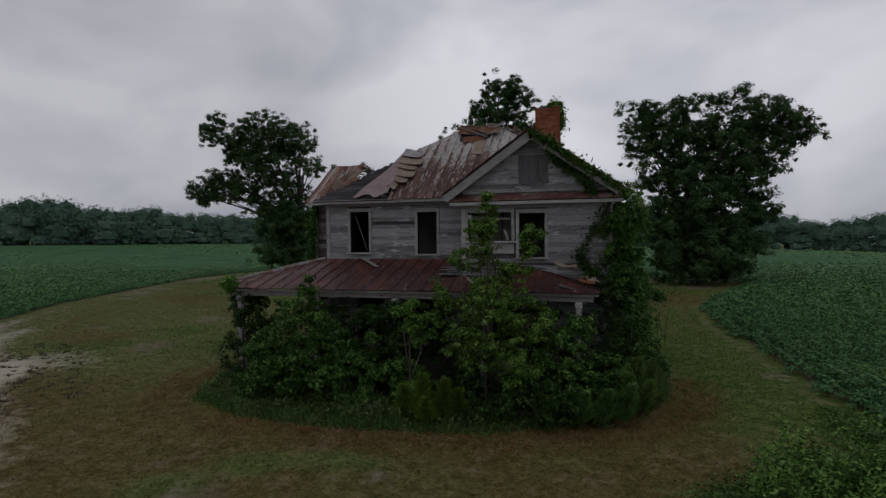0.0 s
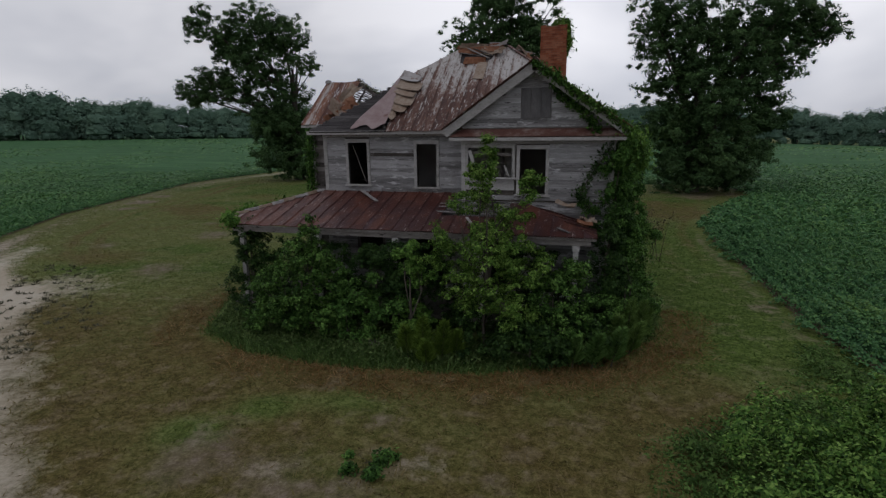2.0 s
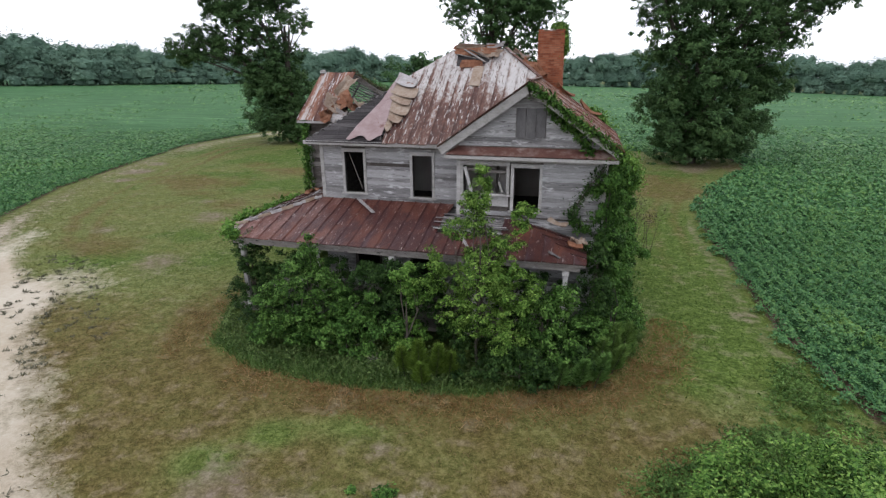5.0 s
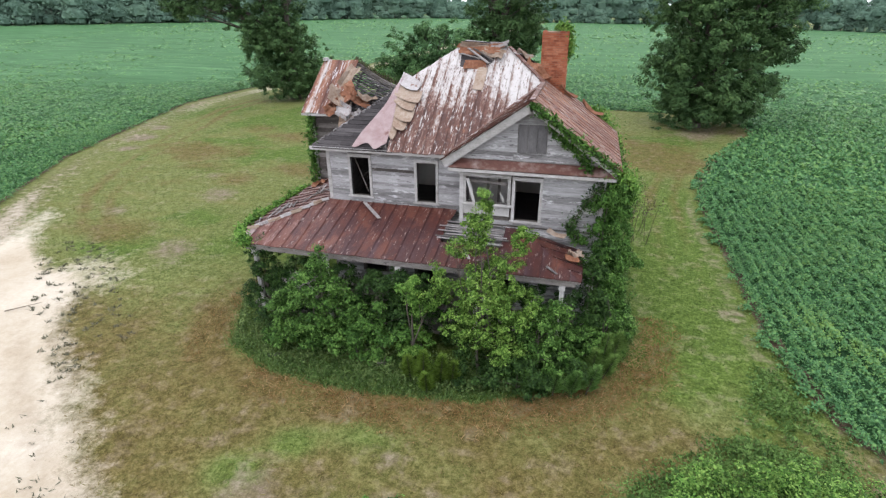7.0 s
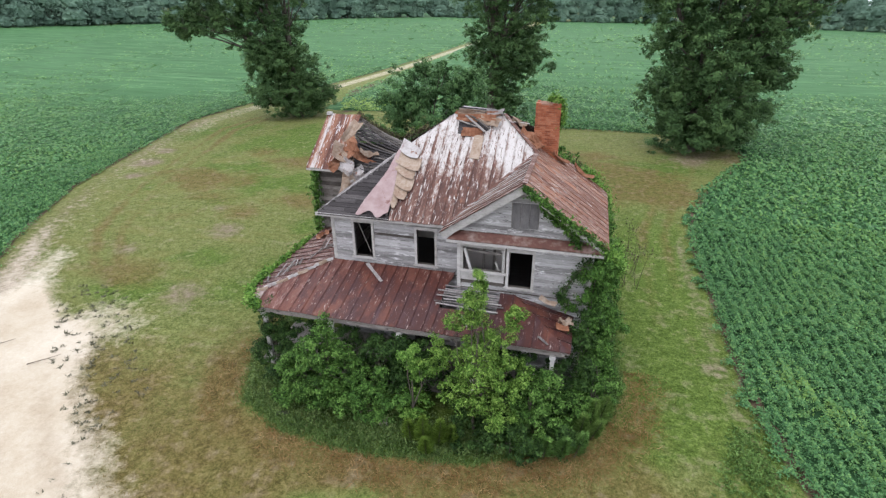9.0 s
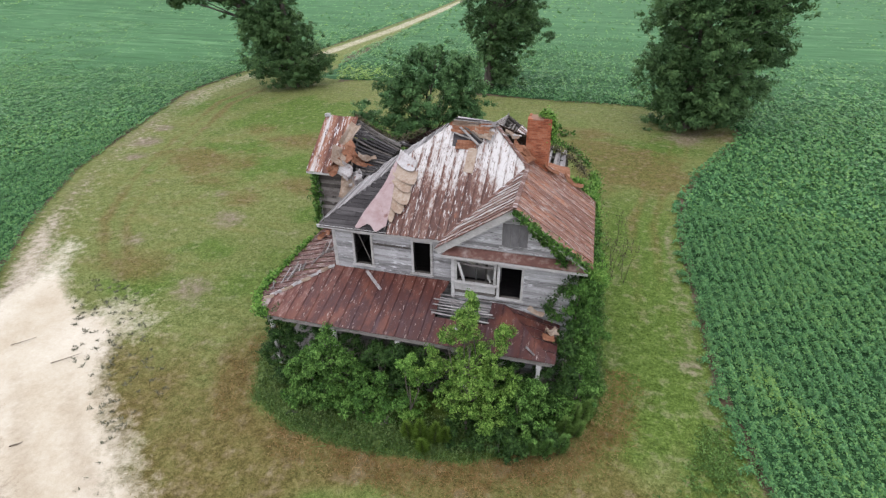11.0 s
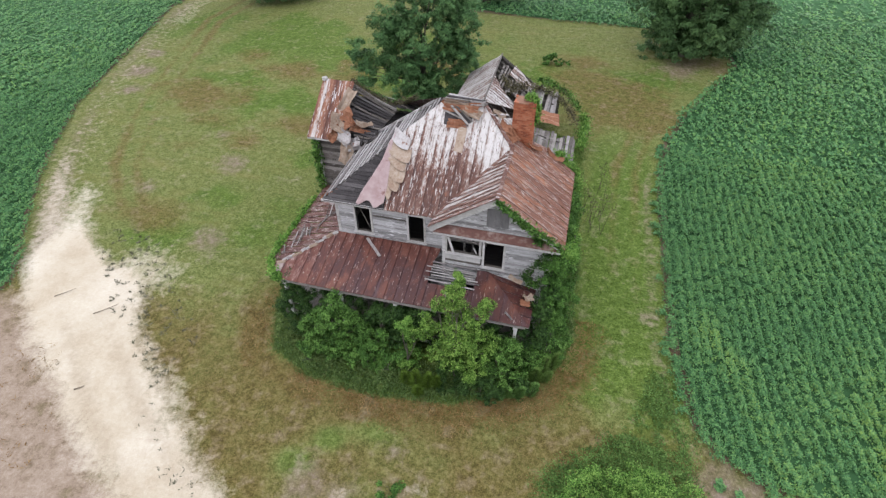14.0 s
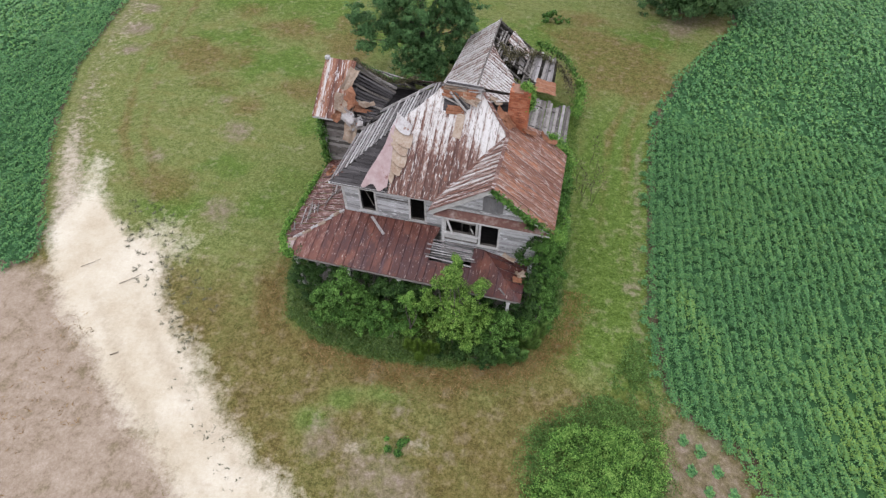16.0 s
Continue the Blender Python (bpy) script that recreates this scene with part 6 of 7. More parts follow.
tree((-10.9, 38.0), across([(0.7, 0, 8.7, 2.1, 1.3), (2.5, 0, 7.7, 1.8, 1.3), (-1.2, 0, 7.8, 1.9, 1.3), (3.2, 0, 6.4, 1.6, 1.2), (-2.4, 0, 6.6, 1.5, 1.2), (0.3, -0.6, 6.4, 2.5, 1.9), (2.4, -0.3, 5.4, 1.8, 1.6), (-2.0, -0.4, 5.2, 1.7, 1.6), (-4.6, -0.2, 4.6, 1.3, 1.3), (-4.3, -0.4, 3.2, 1.1, 1.1), (0.3, -0.8, 3.8, 2.3, 1.7), (1.6, -0.8, 2.4, 1.9, 1.4), (-1.6, -0.6, 2.8, 1.7, 1.4), (0.2, -1.0, 1.6, 2.2, 1.3), (2.8, -0.4, 3.8, 1.6, 1.4), (-2.6, -0.3, 3.8, 1.5, 1.3)]),
     90000, 0.18, ELM, "bushy bluish green tree behind the house", seed=6, trunk=0.2, clump=0.28, per=44, shell=0.3, reach=0.3, corners=3)


def bush(base, lobes, n, size, mat, label, seed, name="shrub", category="shrub", trunk=0.06, clump=0.27, per=30, reach=0.14):
    return tree(base, lobes, int(1.45 * n), 0.86 * size, mat, label, category, seed, trunk, clump=clump, per=per, name=name, shell=0.55, reach=reach)


bush((-8.1, 13.7), [(0.1, 0.2, 2.3, 0.8, 0.7, 0.8), (0.25, 0.4, 3.2, 0.42, 0.4, 0.6), (-0.9, 0.1, 1.5, 0.8, 0.7, 0.8), (0.9, 0.1, 1.7, 0.7, 0.7, 0.8), (0, -0.4, 1.1, 1.2, 0.6, 0.7), (-1.3, -0.4, 0.6, 0.7, 0.5, 0.5), (0.9, -0.6, 0.6, 0.7, 0.5, 0.5)], 15225, 0.098, SHRUB, "leafy green shrub crowding the porch edge", 11)
bush((-6.0, 14.3), [(0, 0.2, 1.9, 1.1, 0.35, 0.9), (-0.6, -0.2, 1.0, 0.8, 0.6, 0.8), (0.8, 0.0, 1.3, 0.8, 0.5, 0.9), (0.2, 0.3, 2.6, 0.9, 0.3, 0.35)], 9425, 0.086, SHADE_VINE, "dark green vines hanging under the porch eave", 12)
bush((-4.5, 13.5), [(0, 0.2, 1.0, 0.5, 0.5, 0.7), (0.2, 0.5, 2.2, 0.45, 0.4, 0.45), (-0.2, 0.6, 2.8, 0.4, 0.3, 0.3)], 3770, 0.094, BRIGHT, "spindly light green shrub before the porch", 18)
bush((-2.3, 13.6), [(0, 0.3, 3.0, 0.9, 0.8, 0.8), (-1.1, 0.3, 2.7, 0.6, 0.6, 0.5), (1.0, 0.2, 2.5, 0.7, 0.7, 0.7), (-0.5, -0.2, 1.9, 0.8, 0.6, 0.6), (0.7, -0.3, 1.5, 0.7, 0.5, 0.5), (-0.1, 0.6, 3.9, 0.7, 0.55, 0.5), (-0.25, 0.7, 4.7, 0.45, 0.36, 0.55), (-0.2, 0.75, 5.35, 0.34, 0.28, 0.5), (-0.15, 0.75, 5.8, 0.2, 0.2, 0.4), (0.75, 0.6, 4.1, 0.5, 0.4, 0.5), (1.1, 0.6, 4.7, 0.36, 0.3, 0.5), (-1.4, 0.4, 3.3, 0.4, 0.4, 0.35), (-0.9, 0.6, 4.2, 0.3, 0.3, 0.3)], 24000, 0.086, YOUNG, "young light green tree growing before the porch", 13, name="sapling", category="tree", trunk=0.05, clump=0.30, per=34)
bush((-0.5, 13.9), [(0, 0.2, 1.6, 0.8, 0.7, 0.9), (0.7, 0, 1.0, 0.7, 0.7, 0.7), (0.3, 0.4, 2.3, 0.5, 0.4, 0.45), (-0.7, -0.4, 0.7, 0.7, 0.5, 0.5)], 9425, 0.090, SHRUB, "green shrub beside the porch corner", 14)
bush((-10.7, 15.0), [(0, 0.2, 2.3, 0.5, 0.5, 0.9), (-0.3, 0.3, 3.0, 0.6, 0.6, 0.35), (-0.8, 1.2, 2.7, 0.5, 0.8, 0.6), (-0.3, 0.0, 0.9, 0.8, 0.7, 0.8), (0.8, -0.6, 0.6, 0.9, 0.5, 0.5), (-0.2, -0.15, 1.7, 0.45, 0.3, 0.7), (-0.1, -0.2, 2.6, 0.4, 0.25, 0.6)], 10875, 0.086, SHADE_VINE, "vine thicket smothering the porch corner", 15)


def feather_weed(base, plumes, mat, label, seed):
    """Upright plumes of hair-thin fronds. Plumes: (dx, dy, height, radius, lean x, lean y)."""
    r = np.random.default_rng(seed)
    ob = thing("feather_weed", (*base, 0), label, "weed")
    stems, roots, tips = Solid(), [], []
    for dx, dy, tall, rad, lx, ly in plumes:
        foot = np.array((base[0] + dx, base[1] + dy, 0.0))
        top = foot + np.array((lx, ly, tall))
        stems.tube([tuple(foot), tuple((foot + top) / 2), tuple(top)], [0.018, 0.012, 0.004], 5)
        n = 1500
        t = r.uniform(0.12, 1, n)
        a = r.uniform(0, 2 * math.pi, n)
        out = np.stack([np.cos(a), np.sin(a), 0.9 + 0 * a], 1) * (rad * (1.15 - 0.8 * t) * r.uniform(0.3, 1.1, n))[:, None]
        at = foot + (top - foot) * t[:, None]
        roots.append(at)
        tips.append(at + out)
    a, b = np.concatenate(roots), np.concatenate(tips)
    side = np.cross(b - a, r.normal(size=a.shape))
    side = 0.014 * side / (np.linalg.norm(side, axis=1)[:, None] + 1e-9)
    tagged(part("stems", stems, BARK, ob), kind="stuff")
    tagged(part("fronds", leaf_mesh("fronds", np.stack([(a + b) / 2 + side, (a + b) / 2 - side, b], 1).reshape(-1, 3), mat, 3), mat, ob), kind="stuff")


feather_weed((-3.9, 12.7), [(0, 0, 1.25, 0.42, 0, 0), (0.5, 0.1, 1.15, 0.4, 0.1, 0), (-0.45, 0.05, 0.95, 0.38, -0.1, 0), (0.2, -0.35, 0.8, 0.35, 0, -0.1), (0.85, 0.2, 0.9, 0.36, 0.1, 0)], FERN, "feathery yellow green weed clump before the shrubs", 16)
feather_weed((1.5, 14.7), [(0, 0, 1.5, 0.4, 0.15, 0), (0.3, 0.35, 1.4, 0.38, 0.25, 0), (-0.3, -0.4, 1.2, 0.4, 0.1, -0.1), (0.1, -0.3, 1.0, 0.36, 0.3, -0.1), (0.5, 0.7, 1.1, 0.36, 0.2, 0)], SPRIG, "tall feathery green weed leaning from the wall", 26)
feather_weed((0.6, 13.3), [(0, 0, 1.0, 0.4, 0.2, -0.1), (0.5, 0.2, 1.1, 0.4, 0.25, 0), (-0.5, -0.1, 0.9, 0.38, 0.1, -0.1), (-1.2, -0.2, 0.8, 0.36, 0, -0.1)], TALLWEED, "feathery green weeds at the shrubs' foot", 27)
bush((1.5, 15.4), [(0, 0, 1.2, 0.7, 0.7, 0.9), (0.4, 0.9, 0.8, 0.6, 0.8, 0.7), (-0.5, -0.5, 0.9, 0.7, 0.6, 0.8), (0.0, 0.5, 2.4, 0.5, 0.6, 0.7)], 9425, 0.090, SHRUB, "green shrub below the vines", 17)
bush((-9.6, 14.6), [(0, 0, 0.9, 0.9, 0.5, 0.8), (-0.6, 0.3, 2.0, 0.5, 0.3, 0.6), (0.5, 0.4, 2.4, 0.6, 0.2, 0.5)], 6525, 0.086, SHADE_VINE, "dark vine screen in the porch opening", 31)
bush((-4.6, 14.7), [(0, 0, 1.3, 0.9, 0.3, 1.1), (0.5, 0.1, 2.5, 0.6, 0.2, 0.5), (-0.7, 0.1, 2.2, 0.5, 0.2, 0.7)], 6090, 0.086, SHADE_VINE, "dark vine screen in the porch opening", 32)
bush((0.9, 15.5), [(0, 0, 1.5, 0.7, 0.6, 1.1), (0.1, 0.5, 3.0, 0.5, 0.5, 0.6), (-0.4, -0.4, 0.8, 0.8, 0.5, 0.7), (0.3, 0.9, 3.6, 0.4, 0.4, 0.5)], 9425, 0.086, SHADE_VINE, "vines massed at the house corner", 33)
bush((-6.4, 13.2), [(0, 0.2, 0.8, 1.0, 0.5, 0.7), (-1.4, 0.2, 0.6, 0.8, 0.4, 0.5), (1.3, 0.3, 0.8, 0.8, 0.4, 0.7), (0.3, 0.6, 1.6, 0.8, 0.4, 0.6)], 7500, 0.095, VINE, "leafy weeds at the foot of the shrubs", 34, name="weed_patch", category="weed", trunk=0.02)
bush((-1.0, 13.0), [(0, 0, 0.6, 1.0, 0.5, 0.5), (-1.3, -0.1, 0.5, 0.7, 0.4, 0.4), (1.4, 0.5, 0.7, 0.8, 0.5, 0.6), (-1.4, 0.5, 1.0, 0.8, 0.5, 0.8), (-0.2, 0.6, 1.1, 0.8, 0.5, 0.8)], 8500, 0.095, SHADE_VINE, "dark weeds at the foot of the shrubs", 35, name="weed_patch", category="weed", trunk=0.02)
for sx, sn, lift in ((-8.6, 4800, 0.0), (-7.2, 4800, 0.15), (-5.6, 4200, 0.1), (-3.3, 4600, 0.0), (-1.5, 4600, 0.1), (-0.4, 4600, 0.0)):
    bush((sx, 15.0), [(0, 0, 1.2, 0.8, 0.25, 0.8), (-0.3, 0.1, 2.1 + lift, 0.7, 0.22, 0.6), (0.4, 0.05, 2.5, 0.6, 0.2, 0.4), (0.1, -0.1, 0.6, 0.9, 0.3, 0.5)], sn, 0.09, SHADE_VINE, "dark vine curtain hanging between the porch posts", 40 + int(-sx * 10))
# vines over the right side of the house
vine = thing("climbing_vine", (1.6, 18.5, 0), "thick green vines climbing the side wall to the eave", "vine")
vine_lobes = [(1.35, 16.9, 5.7, 0.5, 0.6, 0.5), (1.5, 17.2, 5.0, 0.6, 0.8, 0.6), (1.3, 16.7, 4.1, 0.6, 0.6, 0.7), (1.55, 17.3, 3.2, 0.6, 0.8, 0.7), (1.5, 17.0, 2.0, 0.65, 0.7, 0.8), (1.65, 17.6, 1.0, 0.7, 0.9, 0.8), (1.5, 19.0, 5.2, 0.5, 1.0, 0.7), (1.55, 19.2, 3.6, 0.6, 1.1, 0.9), (1.65, 19.5, 1.8, 0.65, 1.2, 1.0), (1.4, 21.4, 5.2, 0.45, 1.1, 0.8), (1.5, 22.0, 3.6, 0.5, 1.2, 1.1), (1.6, 22.4, 1.4, 0.6, 1.4, 1.0), (0.7, 16.75, 4.2, 0.5, 0.2, 0.6), (0.95, 16.7, 5.3, 0.4, 0.2, 0.5), (2.15, 17.2, 2.9, 0.35, 0.4, 0.3), (1.7, 24.2, 2.6, 0.45, 1.0, 1.0), (0.4, 16.85, 3.8, 0.5, 0.15, 0.25), (1.95, 18.6, 4.4, 0.3, 0.5, 0.35), (1.9, 16.6, 1.5, 0.4, 0.4, 0.5)]
pos, way = clumped(vine_lobes, 66000, 71, 0.32, 36, 0.45, 0.16)
part("foliage", leaves("foliage", pos, np.full(len(pos), 0.088), VINE, lean=0.6, seed=72, droop=0.5, out=way), VINE, vine)
vs = Solid()
rv = random.Random(3)
for k in range(14):
    y = 16.95 + 0.5 * k
    vs.tube([(1.3 + rv.uniform(0, 0.3), y, 0), (1.2, y + rv.uniform(-0.4, 0.4), 2.2), (1.15, y + rv.uniform(-0.4, 0.4), 4.4), (1.3, y + rv.uniform(-0.4, 0.4), 6.2)], [0.04, 0.03, 0.025, 0.012], 5)
part("stem", vs, BARK, vine)


def roof_vine(label, line, n, width, size, mat, seed, lift=0.05):
    """Leaves strung along a line."""
    r = np.random.default_rng(seed)
    pts = np.array(line, float)
    t = r.uniform(0, len(pts) - 1, n)
    i = np.minimum(t.astype(int), len(pts) - 2)
    pos = pts[i] + (pts[i + 1] - pts[i]) * (t - i)[:, None]
    gate = 0.35 + 0.65 * np.abs(np.sin(t * 5.3 + seed)) * np.abs(np.sin(t * 2.1))
    pos = pos + r.normal(size=(n, 3)) * width * gate[:, None] + np.array([0, 0, lift])
    ob = thing("climbing_vine", tuple(pts[0]), label, "vine")
    part("foliage", leaves("foliage", pos, np.full(n, size), mat, lean=0.4, seed=seed, droop=0.4), mat, ob)
    s = Solid().tube([tuple(p) for p in pts], [0.02] * len(pts), 5)
    part("stem", s, BARK, ob)


roof_vine("green vine trailing down the gable's edge", [(-1.45, 16.6, 8.15), (-0.8, 16.55, 7.75), (-0.1, 16.58, 7.2), (0.7, 16.62, 6.7), (1.4, 16.7, 6.2)], 1500, 0.12, 0.115, VINE, 81)
roof_vine("yellow green vine tips curling over the eave", [(1.35, 16.7, 6.15), (1.75, 16.8, 5.9), (1.9, 17.1, 5.4), (1.95, 17.6, 5.0), (1.9, 18.6, 5.6)], 2200, 0.2, 0.09, BRIGHT, 92)
roof_vine("green vine hanging over the gable siding", [(-0.9, 16.9, 7.6), (-0.5, 16.9, 7.1), (0.2, 16.9, 6.6), (0.6, 16.8, 6.0)], 900, 0.13, 0.12, VINE, 82)
roof_vine("thin dark vine hanging on the siding", [(0.95, 16.84, 5.7), (0.6, 16.84, 5.2), (0.25, 16.84, 4.6), (0.05, 16.84, 4.1), (0.4, 16.84, 3.8)], 700, 0.17, 0.10, SHADE_VINE, 91)
roof_vine("green vine creeping over the torn roof edge", [(0.5, 22.6, 7.0), (1.1, 22.7, 6.4), (1.5, 23.0, 5.6), (1.7, 23.6, 4.6), (1.8, 24.6, 3.4)], 3400, 0.24, 0.11, BRIGHT, 83)
roof_vine("bright green weeds sprouting on the chimney", [(-1.2, 21.8, 10.1), (-0.9, 21.75, 10.18), (-0.68, 21.6, 10.05), (-0.62, 21.6, 9.6), (-0.62, 21.6, 9.1)], 1500, 0.12, 0.10, BRIGHT, 84)
roof_vine("dry vine draped along the wing's ridge", [(-10.7, 24.6, 8.55), (-10.0, 24.65, 8.05), (-9.2, 24.7, 7.62), (-8.5, 24.75, 7.4), (-7.7, 24.6, 7.75), (-7.0, 24.3, 8.2)], 2600, 0.13, 0.075, DEADVINE, 85)
roof_vine("green vine tips along the fallen wing ridge", [(-10.4, 24.75, 8.3), (-9.6, 24.8, 7.9), (-8.8, 24.85, 7.5), (-8.0, 24.8, 7.6), (-7.3, 24.5, 8.1)], 1300, 0.10, 0.07, VINE, 94)
roof_vine("vine hanging at the wing's corner", [(-12.0, 22.1, 6.4), (-12.1, 22.0, 5.0), (-12.1, 22.0, 3.4), (-12.0, 21.9, 1.5), (-12.0, 21.8, 0.2)], 2600, 0.2, 0.14, VINE, 86)
roof_vine("vine along the porch's side eave", [(-12.0, 15.6, 3.2), (-12.1, 17.0, 3.3), (-12.1, 19.0, 3.2), (-12.1, 21.0, 3.2)], 1800, 0.16, 0.13, BRIGHT, 87)
roof_vine("yellow green vine on the porch's broken corner", [(-11.0, 14.7, 3.3), (-11.5, 15.0, 3.3), (-11.9, 15.7, 3.3)], 1100, 0.15, 0.13, BRIGHT, 88)
roof_vine("vine over the fallen ell roof", [(-4.2, 35.5, 4.6), (-3.6, 34.6, 4.0), (-3.0, 36.0, 3.9), (-1.6, 37.8, 3.0), (0.2, 37.5, 2.4), (1.3, 35.0, 2.2)], 3000, 0.34, 0.13, DEADVINE, 89)
roof_vine("green vine along the ruined end of the lean-to", [(-2.0, 39.6, 2.9), (-0.6, 39.2, 2.7), (0.6, 38.4, 2.4), (1.5, 36.6, 2.2)], 1500, 0.22, 0.14, VINE, 93)
roof_vine("weeds growing through the lean-to", [(2.0, 33.6, 1.0), (1.9, 35.4, 1.0), (2.1, 37.2, 0.9), (1.7, 38.6, 0.8)], 2200, 0.34, 0.15, BRIGHT, 90)

stalks = thing("dry_weed", (3.3, 27.5, 0), "thin dry weed stalks with sparse brown leaves", "weed")
sk, tips = Solid(), []
rk = random.Random(15)
for k in range(14):
    x, y = 2.9 + rk.uniform(-0.3, 0.9), 27.5 + rk.uniform(-2.0, 3.0)
    top = (x + rk.uniform(-0.3, 0.5), y + rk.uniform(-0.2, 0.2), rk.uniform(1.3, 2.1))
    sk.tube([(x, y, 0), ((x + top[0]) / 2, y, top[2] * 0.55), top], [0.015, 0.011, 0.004], 5)
    tips += [tuple(top[i] + rk.gauss(0, 0.2) for i in range(3)) for _ in range(45)]
tagged(part("stems", sk, STICK, stalks), kind="stuff")
part("foliage", leaves("foliage", np.array(tips), np.full(len(tips), 0.09), DEADVINE, seed=94), DEADVINE, stalks)
bush((-7.6, 39.4), [(0, 0, 1.2, 1.1, 0.9, 1.0), (-1.4, 0.2, 0.9, 1.0, 0.8, 0.8), (1.4, 0.4, 1.3, 1.1, 0.8, 1.0), (2.8, 0.6, 1.4, 1.0, 0.8, 1.1)], 7000, 0.14, VINE, "dark shrubs crowding the end of the ell", 25)
# foreground thicket by the field corner, small weeds in the lawn
bush((5.5, 8.8), [(0, 0.5, 1.1, 1.2, 1.0, 0.7), (1.3, 0.8, 1.05, 1.0, 0.9, 0.65), (-1.3, 0.8, 0.85, 1.0, 0.9, 0.6), (-0.3, -0.9, 1.25, 1.1, 1.0, 0.75), (1.3, -0.5, 1.25, 1.0, 0.9, 0.75), (1.0, -1.9, 1.2, 1.0, 0.9, 0.8), (-1.9, -0.3, 0.7, 0.9, 0.9, 0.6), (0.1, 1.5, 0.6, 1.0, 0.7, 0.45), (-1.1, -2.0, 0.9, 1.0, 0.8, 0.7), (2.0, -1.4, 0.8, 0.7, 0.9, 0.7), (-2.2, -1.6, 0.5, 0.8, 0.8, 0.5), (0.2, -3.0, 0.9, 1.1, 0.8, 0.7)], 42000, 0.085, BRAMBLE, "dense green bramble thicket at the lawn's edge", 21, name="thicket", per=34, trunk=0.03, clump=0.42, reach=0.2)
bush((-3.6, 7.8), [(0, 0, 0.12, 0.36, 0.42, 0.16), (0.3, 0.35, 0.10, 0.25, 0.22, 0.12), (-0.45, 0.5, 0.07, 0.2, 0.2, 0.08), (-0.1, -0.6, 0.06, 0.2, 0.2, 0.07)], 900, 0.10, VINE, "small leafy weed on bare ground", 23, name="weed_clump", category="weed", trunk=0.01)
for sx, sy, wide in ((9.6, 10.9, 0.42), (10.3, 10.2, 0.38), (9.2, 10.0, 0.3), (10.9, 9.4, 0.34), (9.9, 9.3, 0.25), (8.9, 11.3, 0.3)):
    bush((sx, sy), [(0, 0, 0.16, wide, wide, 0.2)], 260, 0.12, BEAN, "stray soybean plant on bare soil", 95, name="soybean_plant", category="crop", trunk=0.01)
bush((-1.3, 49.5), [(0, 0, 0.35, 1.5, 0.7, 0.5)], 1500, 0.2, VINE, "low weed heap on the back lawn", 24, name="weed_clump", category="weed", trunk=0.02)


# ---- grass and litter ----
def scatter(n, x0, x1, y0, y1, seed):
    r = np.random.default_rng(seed)
    return r.uniform(x0, x1, n), r.uniform(y0, y1, n)


def on_ground(x, y, lift=0.0):
    return np.stack([x, y, ground_height(x, y) + lift], 1)


def of_ground(grid, px, py):
    return grid[np.clip(np.searchsorted(GY, py), 0, len(GY) - 1), np.clip(np.searchsorted(GX, px), 0, len(GX) - 1)]


gx, gy = scatter(340000, -44, 14, 1, 64, 51)
thin = np.random.default_rng(50).uniform(size=len(gx))
sandy = (of_ground(np.maximum(sand, bare), gx, gy) > 0.22 + 0.35 * thin) | (thin > 1.25 - 0.012 * gy)
wild = (gy < -0.62 * gx - 4.2) & (gy < 12)
free = ~sandy & ~wild & (inside(gx, gy, LEFT_FIELD) < -0.3) & (inside(gx, gy, RIGHT_FIELD) < -0.4) & (inside(gx, gy, VERGE) < 0.1)
p = on_ground(gx[free], gy[free])
turf = blades("lawn_grass", p, np.full(len(p), 0.065), BLADES, 52, width=0.22, splay=1.2)
turf.attributes.new("wear_or_haze", "FLOAT", "FACE").data.foreach_set("value", (of_ground(dry, p[:, 0], p[:, 1]) - 0.8 * of_ground(lush, p[:, 0], p[:, 1])).astype(np.float32))
tagged(new("lawn_grass", turf), "short dull green lawn grass", "grass", kind="stuff")
gx, gy = scatter(170000, -14, 5, 10, 40, 53)
dv = inside(gx, gy, VERGE)
rag = np.random.default_rng(70).uniform(size=len(gx))
free = (dv > -0.12 + 0.3 * rag + 0.12 * waves(gx, gy, 1.4, 71)) & ((dv < 1.8) | (gy > 27)) & ~((gx > -12) & (gx < 1.0) & (gy > 15.0) & (gy < 27))
p = on_ground(gx[free], gy[free])
tagged(new("tall_grass", blades("tall_grass", p, (0.30 - 0.12 * smoothstep((p[:, 1] - 18) / 6)) * (0.85 + 0.35 * waves(p[:, 0], p[:, 1], 1.7, 77)), TALLGRASS, 54, width=0.045, splay=0.6)), "unmown tall grass round the house", "grass", kind="stuff")
gx, gy = scatter(120000, -14, 4, 10.5, 24, 79)
dv = inside(gx, gy, VERGE)
free = (dv > 0.02 + 0.15 * np.random.default_rng(80).uniform(size=len(gx))) & (dv < 2.0) & ((gx < -11.9) | (gx > 0.9) | (gy < 14.9))
p = on_ground(gx[free], gy[free])
p[:, 2] += np.random.default_rng(81).uniform(0.05, 0.45, len(p)) * (0.75 + 0.35 * waves(p[:, 0], p[:, 1], 1.9, 82)) * smoothstep(dv[free] / 0.5)
tagged(new("weed_patch", leaves("weed_patch", p, np.full(len(p), 0.085), VERGEWEED, lean=0.5, aspect=0.7, seed=83, corners=3)), "low leafy weeds ringing the shrubs", "weed", kind="stuff")
gx, gy = scatter(120000, 1.5, 9, 6, 18, 72)
rag = np.random.default_rng(73).uniform(size=len(gx))
clump = waves(gx, gy, 2.1, 74) + 0.6 * waves(gx, gy, 4.7, 84)
depth = inside(gx, gy, WEEDS)
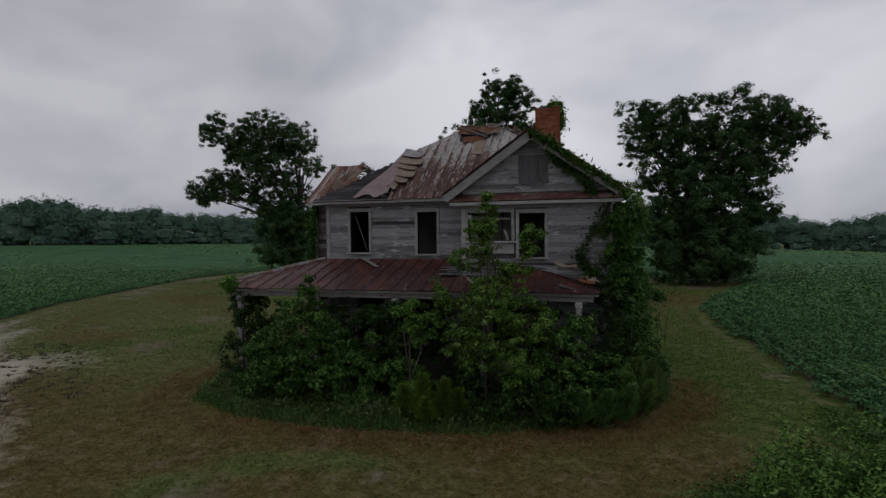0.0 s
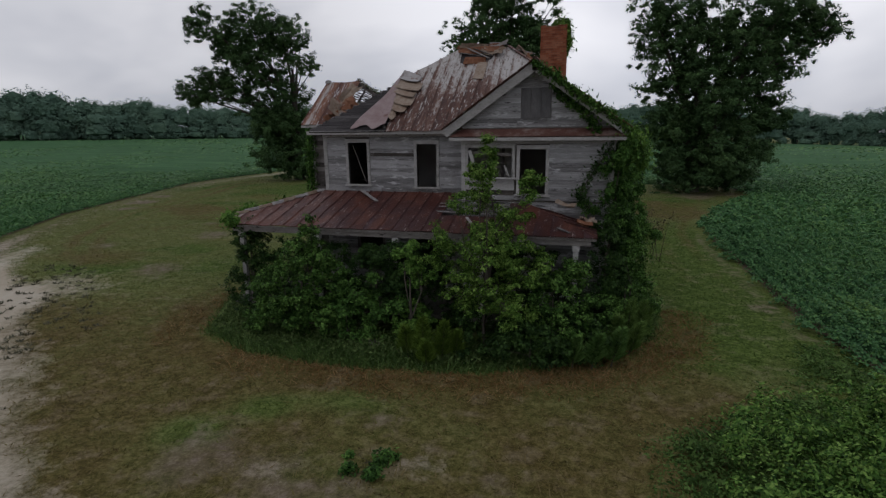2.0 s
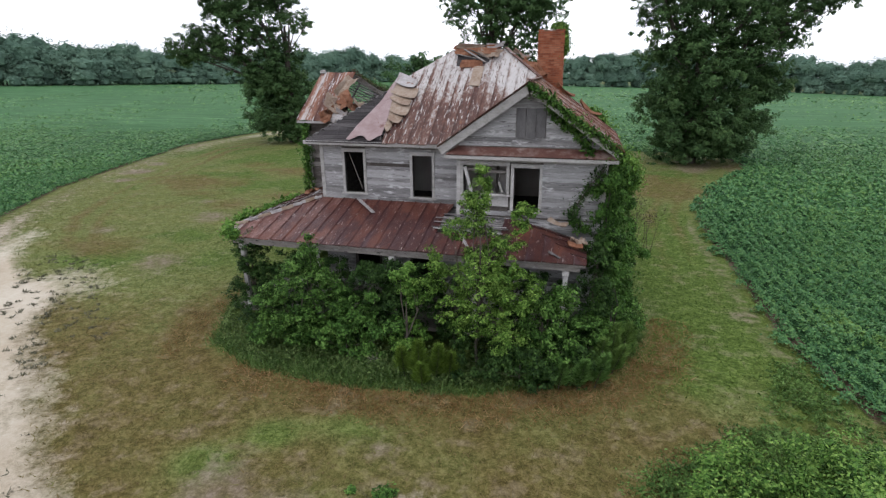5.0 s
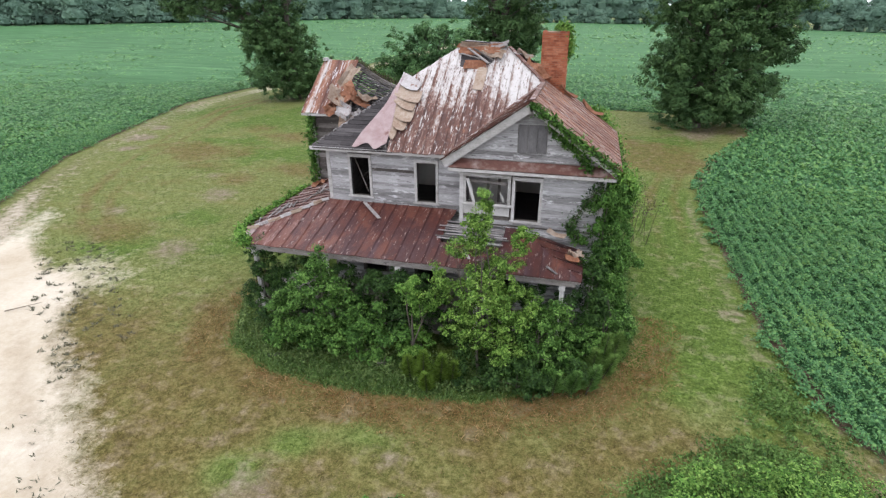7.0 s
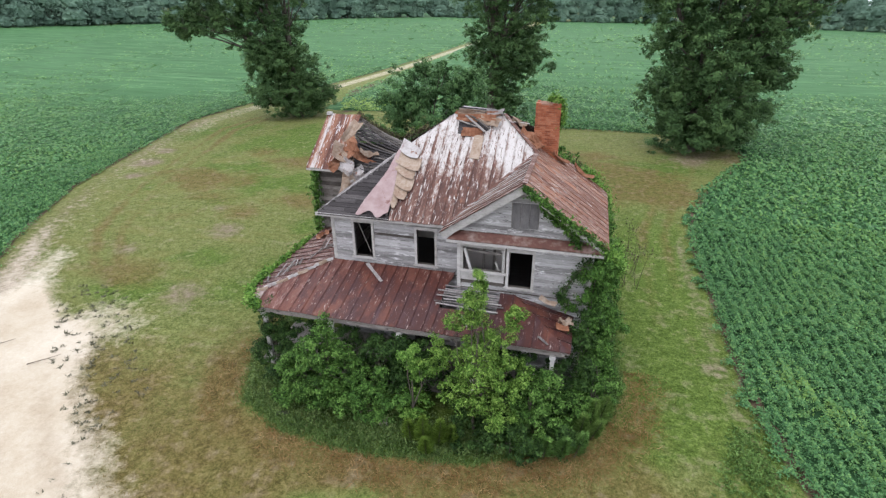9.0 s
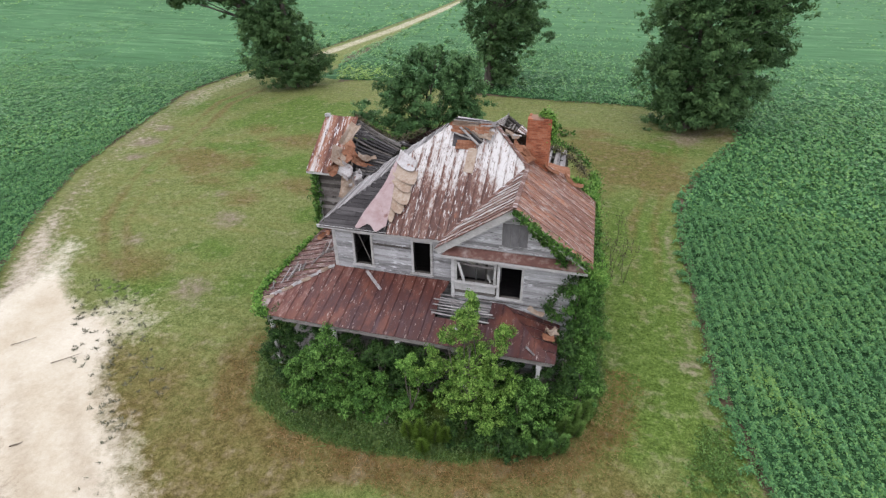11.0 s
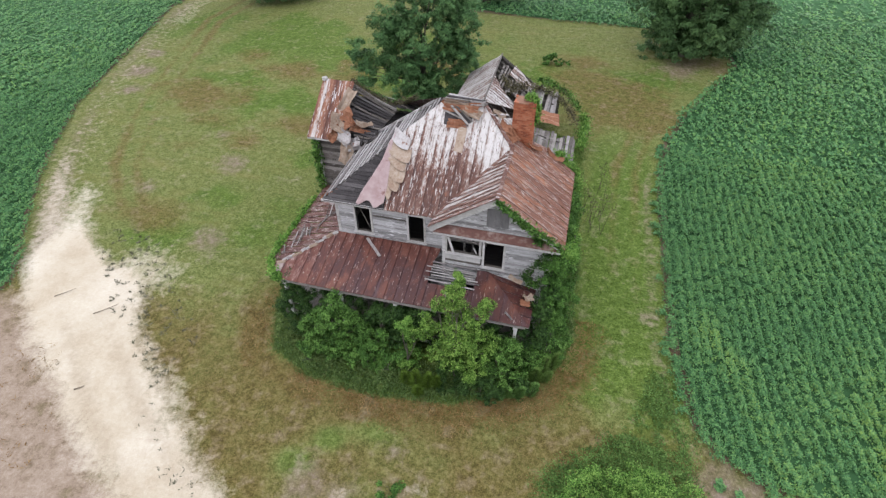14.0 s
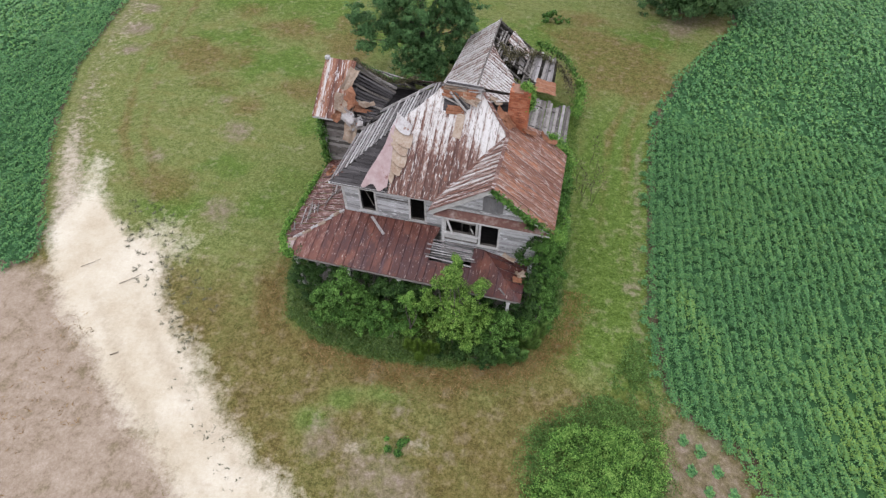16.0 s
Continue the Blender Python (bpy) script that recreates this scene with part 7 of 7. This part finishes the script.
free = (depth > -0.7 + 1.3 * rag + 0.45 * waves(gx, gy, 1.5, 85)) & (clump > -1.1 + 0.9 * rag + 0.7 * smoothstep((gy - 10.5) / 2.5))
p = on_ground(gx[free], gy[free])
p[:, 2] += np.random.default_rng(86).uniform(0.02, 1.0, len(p)) * np.clip(0.20 + 0.16 * clump[free], 0.05, 0.5) * smoothstep((depth[free] + 0.4) / 0.9)
tagged(new("weed_patch", leaves("weed_patch", p, np.random.default_rng(87).uniform(0.05, 0.13, len(p)), LOWWEED, lean=0.6, aspect=0.6, seed=76, corners=3)), "low bright green weeds beside the soybean rows", "weed", kind="stuff")
gx, gy = scatter(80000, -14, 5, 10, 22, 55)
dv = -inside(gx, gy, VERGE)
free = (dv > 0.0) & (dv < (0.80 + 0.55 * waves(gx, gy, 0.6, 8) + 0.55 * smoothstep((gx + 1.5) / 2.5) - 0.3 * smoothstep((-8 - gx) / 3)) * (0.5 + np.random.default_rng(78).uniform(size=len(gx)))) & (gy < 18.5)
p = on_ground(gx[free], gy[free], 0.02)
tagged(new("dry_grass", blades("dry_grass", p, np.full(len(p), 0.085), STRAW, 56, width=0.12, splay=1.5)), "cut brown straw lying round the thicket", "straw", kind="stuff")
gx, gy = scatter(14000, -13.5, 4.5, 10.0, 17.5, 63)
dv = -inside(gx, gy, VERGE)
free = (dv > 0.1) & (dv < 1.5) & (waves(gx, gy, 1.3, 64) > 0.15)
p = on_ground(gx[free], gy[free], 0.03)
tagged(new("dry_grass", blades("dry_grass", p, np.full(len(p), 0.13), STRAW, 65, width=0.06, splay=1.8)), "long bleached straw raked out beside the tall grass", "straw", kind="stuff")
gx, gy = scatter(420, -25, -15, 6, 19, 57)
dd = dist_to_line(gx, gy, DRIVE)
free = (dd > 1.2) & (dd < 4.4) & (gy > np.interp(gx, [-29.6, -24.6, -16.8, -7], [21.5, 15.0, 8.5, 2.8]))
trail = np.random.default_rng(60).uniform(0, 1, 30) ** 0.6
tx = np.interp(trail, [0, 0.35, 0.65, 1], [-15.2, -13.5, -12.0, -9.8]) + np.random.default_rng(61).normal(0, 0.3, 30)
ty = np.interp(trail, [0, 0.35, 0.65, 1], [8.8, 7.4, 6.3, 4.9]) + np.random.default_rng(62).normal(0, 0.3, 30)
p = np.concatenate([np.repeat(on_ground(gx[free], gy[free]), 12, axis=0), np.repeat(on_ground(tx, ty), 4, axis=0)])
p = p + np.random.default_rng(58).normal(size=p.shape) * np.array([0.07, 0.05, 0.0])
tagged(new("sand_weeds", blades("sand_weeds", p, np.full(len(p), 0.085), WITHERED, 59, width=0.30, splay=0.9)), "sparse dark weeds dotting the sand", "weed", kind="stuff")


gx, gy = scatter(1500, -30, -12, 0, 12.5, 66)
free = (of_ground(waste, gx, gy) > 0.5) & (waves(gx, gy, 0.9, 67) > 0.5)
p = np.repeat(on_ground(gx[free], gy[free]), 4, axis=0)
p = p + np.random.default_rng(68).normal(size=p.shape) * np.array([0.08, 0.06, 0.0])
tagged(new("dry_grass", blades("dry_grass", p, np.full(len(p), 0.07), STRAW, 69, width=0.3, splay=1.4)), "withered tufts on the sandy waste ground", "grass", kind="stuff")


def stick(a, b, rad, label):
    a, b = Vector((*a, 0.06)), Vector((*b, 0.06))
    mid = (a + b) / 2 + Vector((0.12, 0.05, 0.02))
    s = Solid().tube([a, mid, b], [rad, rad * 0.8, rad * 0.3], 6)
    tagged(new("stick", s.mesh("stick", TWIG, True)), label, "stick")


stick((-24.2, 13.2), (-23.5, 14.0), 0.022, "dead branch lying on the sand")
stick((-21.3, 12.7), (-20.5, 13.6), 0.024, "dead branch lying on the sand")
stick((-18.9, 8.7), (-18.6, 9.0), 0.03, "short weathered stick on the sand")


def block(name, at, size, turn, mat, label, category):
    """A weathered block with uneven corners, lying on the ground."""
    r = random.Random(int(at[0] * 100))
    s = Solid().box((-size[0] / 2, -size[1] / 2, 0), (size[0] / 2, size[1] / 2, size[2]))
    m = Matrix.Translation((at[0], at[1], -0.03)) @ Matrix.Rotation(radians(turn), 4, "Z")
    s.v = [tuple(m @ Vector((x * r.uniform(0.8, 1.0), y * r.uniform(0.8, 1.0), z * r.uniform(0.75, 1.0)))) for x, y, z in s.v]
    ob = new(name, s.mesh(name, mat))
    edge = ob.modifiers.new("worn edge", "BEVEL")
    edge.width, edge.segments = 0.15 * size[2], 2
    tagged(ob, label, category)


block("stone", (-5.6, 13.35), (0.42, 0.34, 0.34), 20, STONE, "pale stone block lying at the shrubs' foot", "stone")
block("fallen_board", (-9.4, 12.9), (0.55, 0.22, 0.07), 25, SILVER, "pale weathered board lying in the grass", "board")
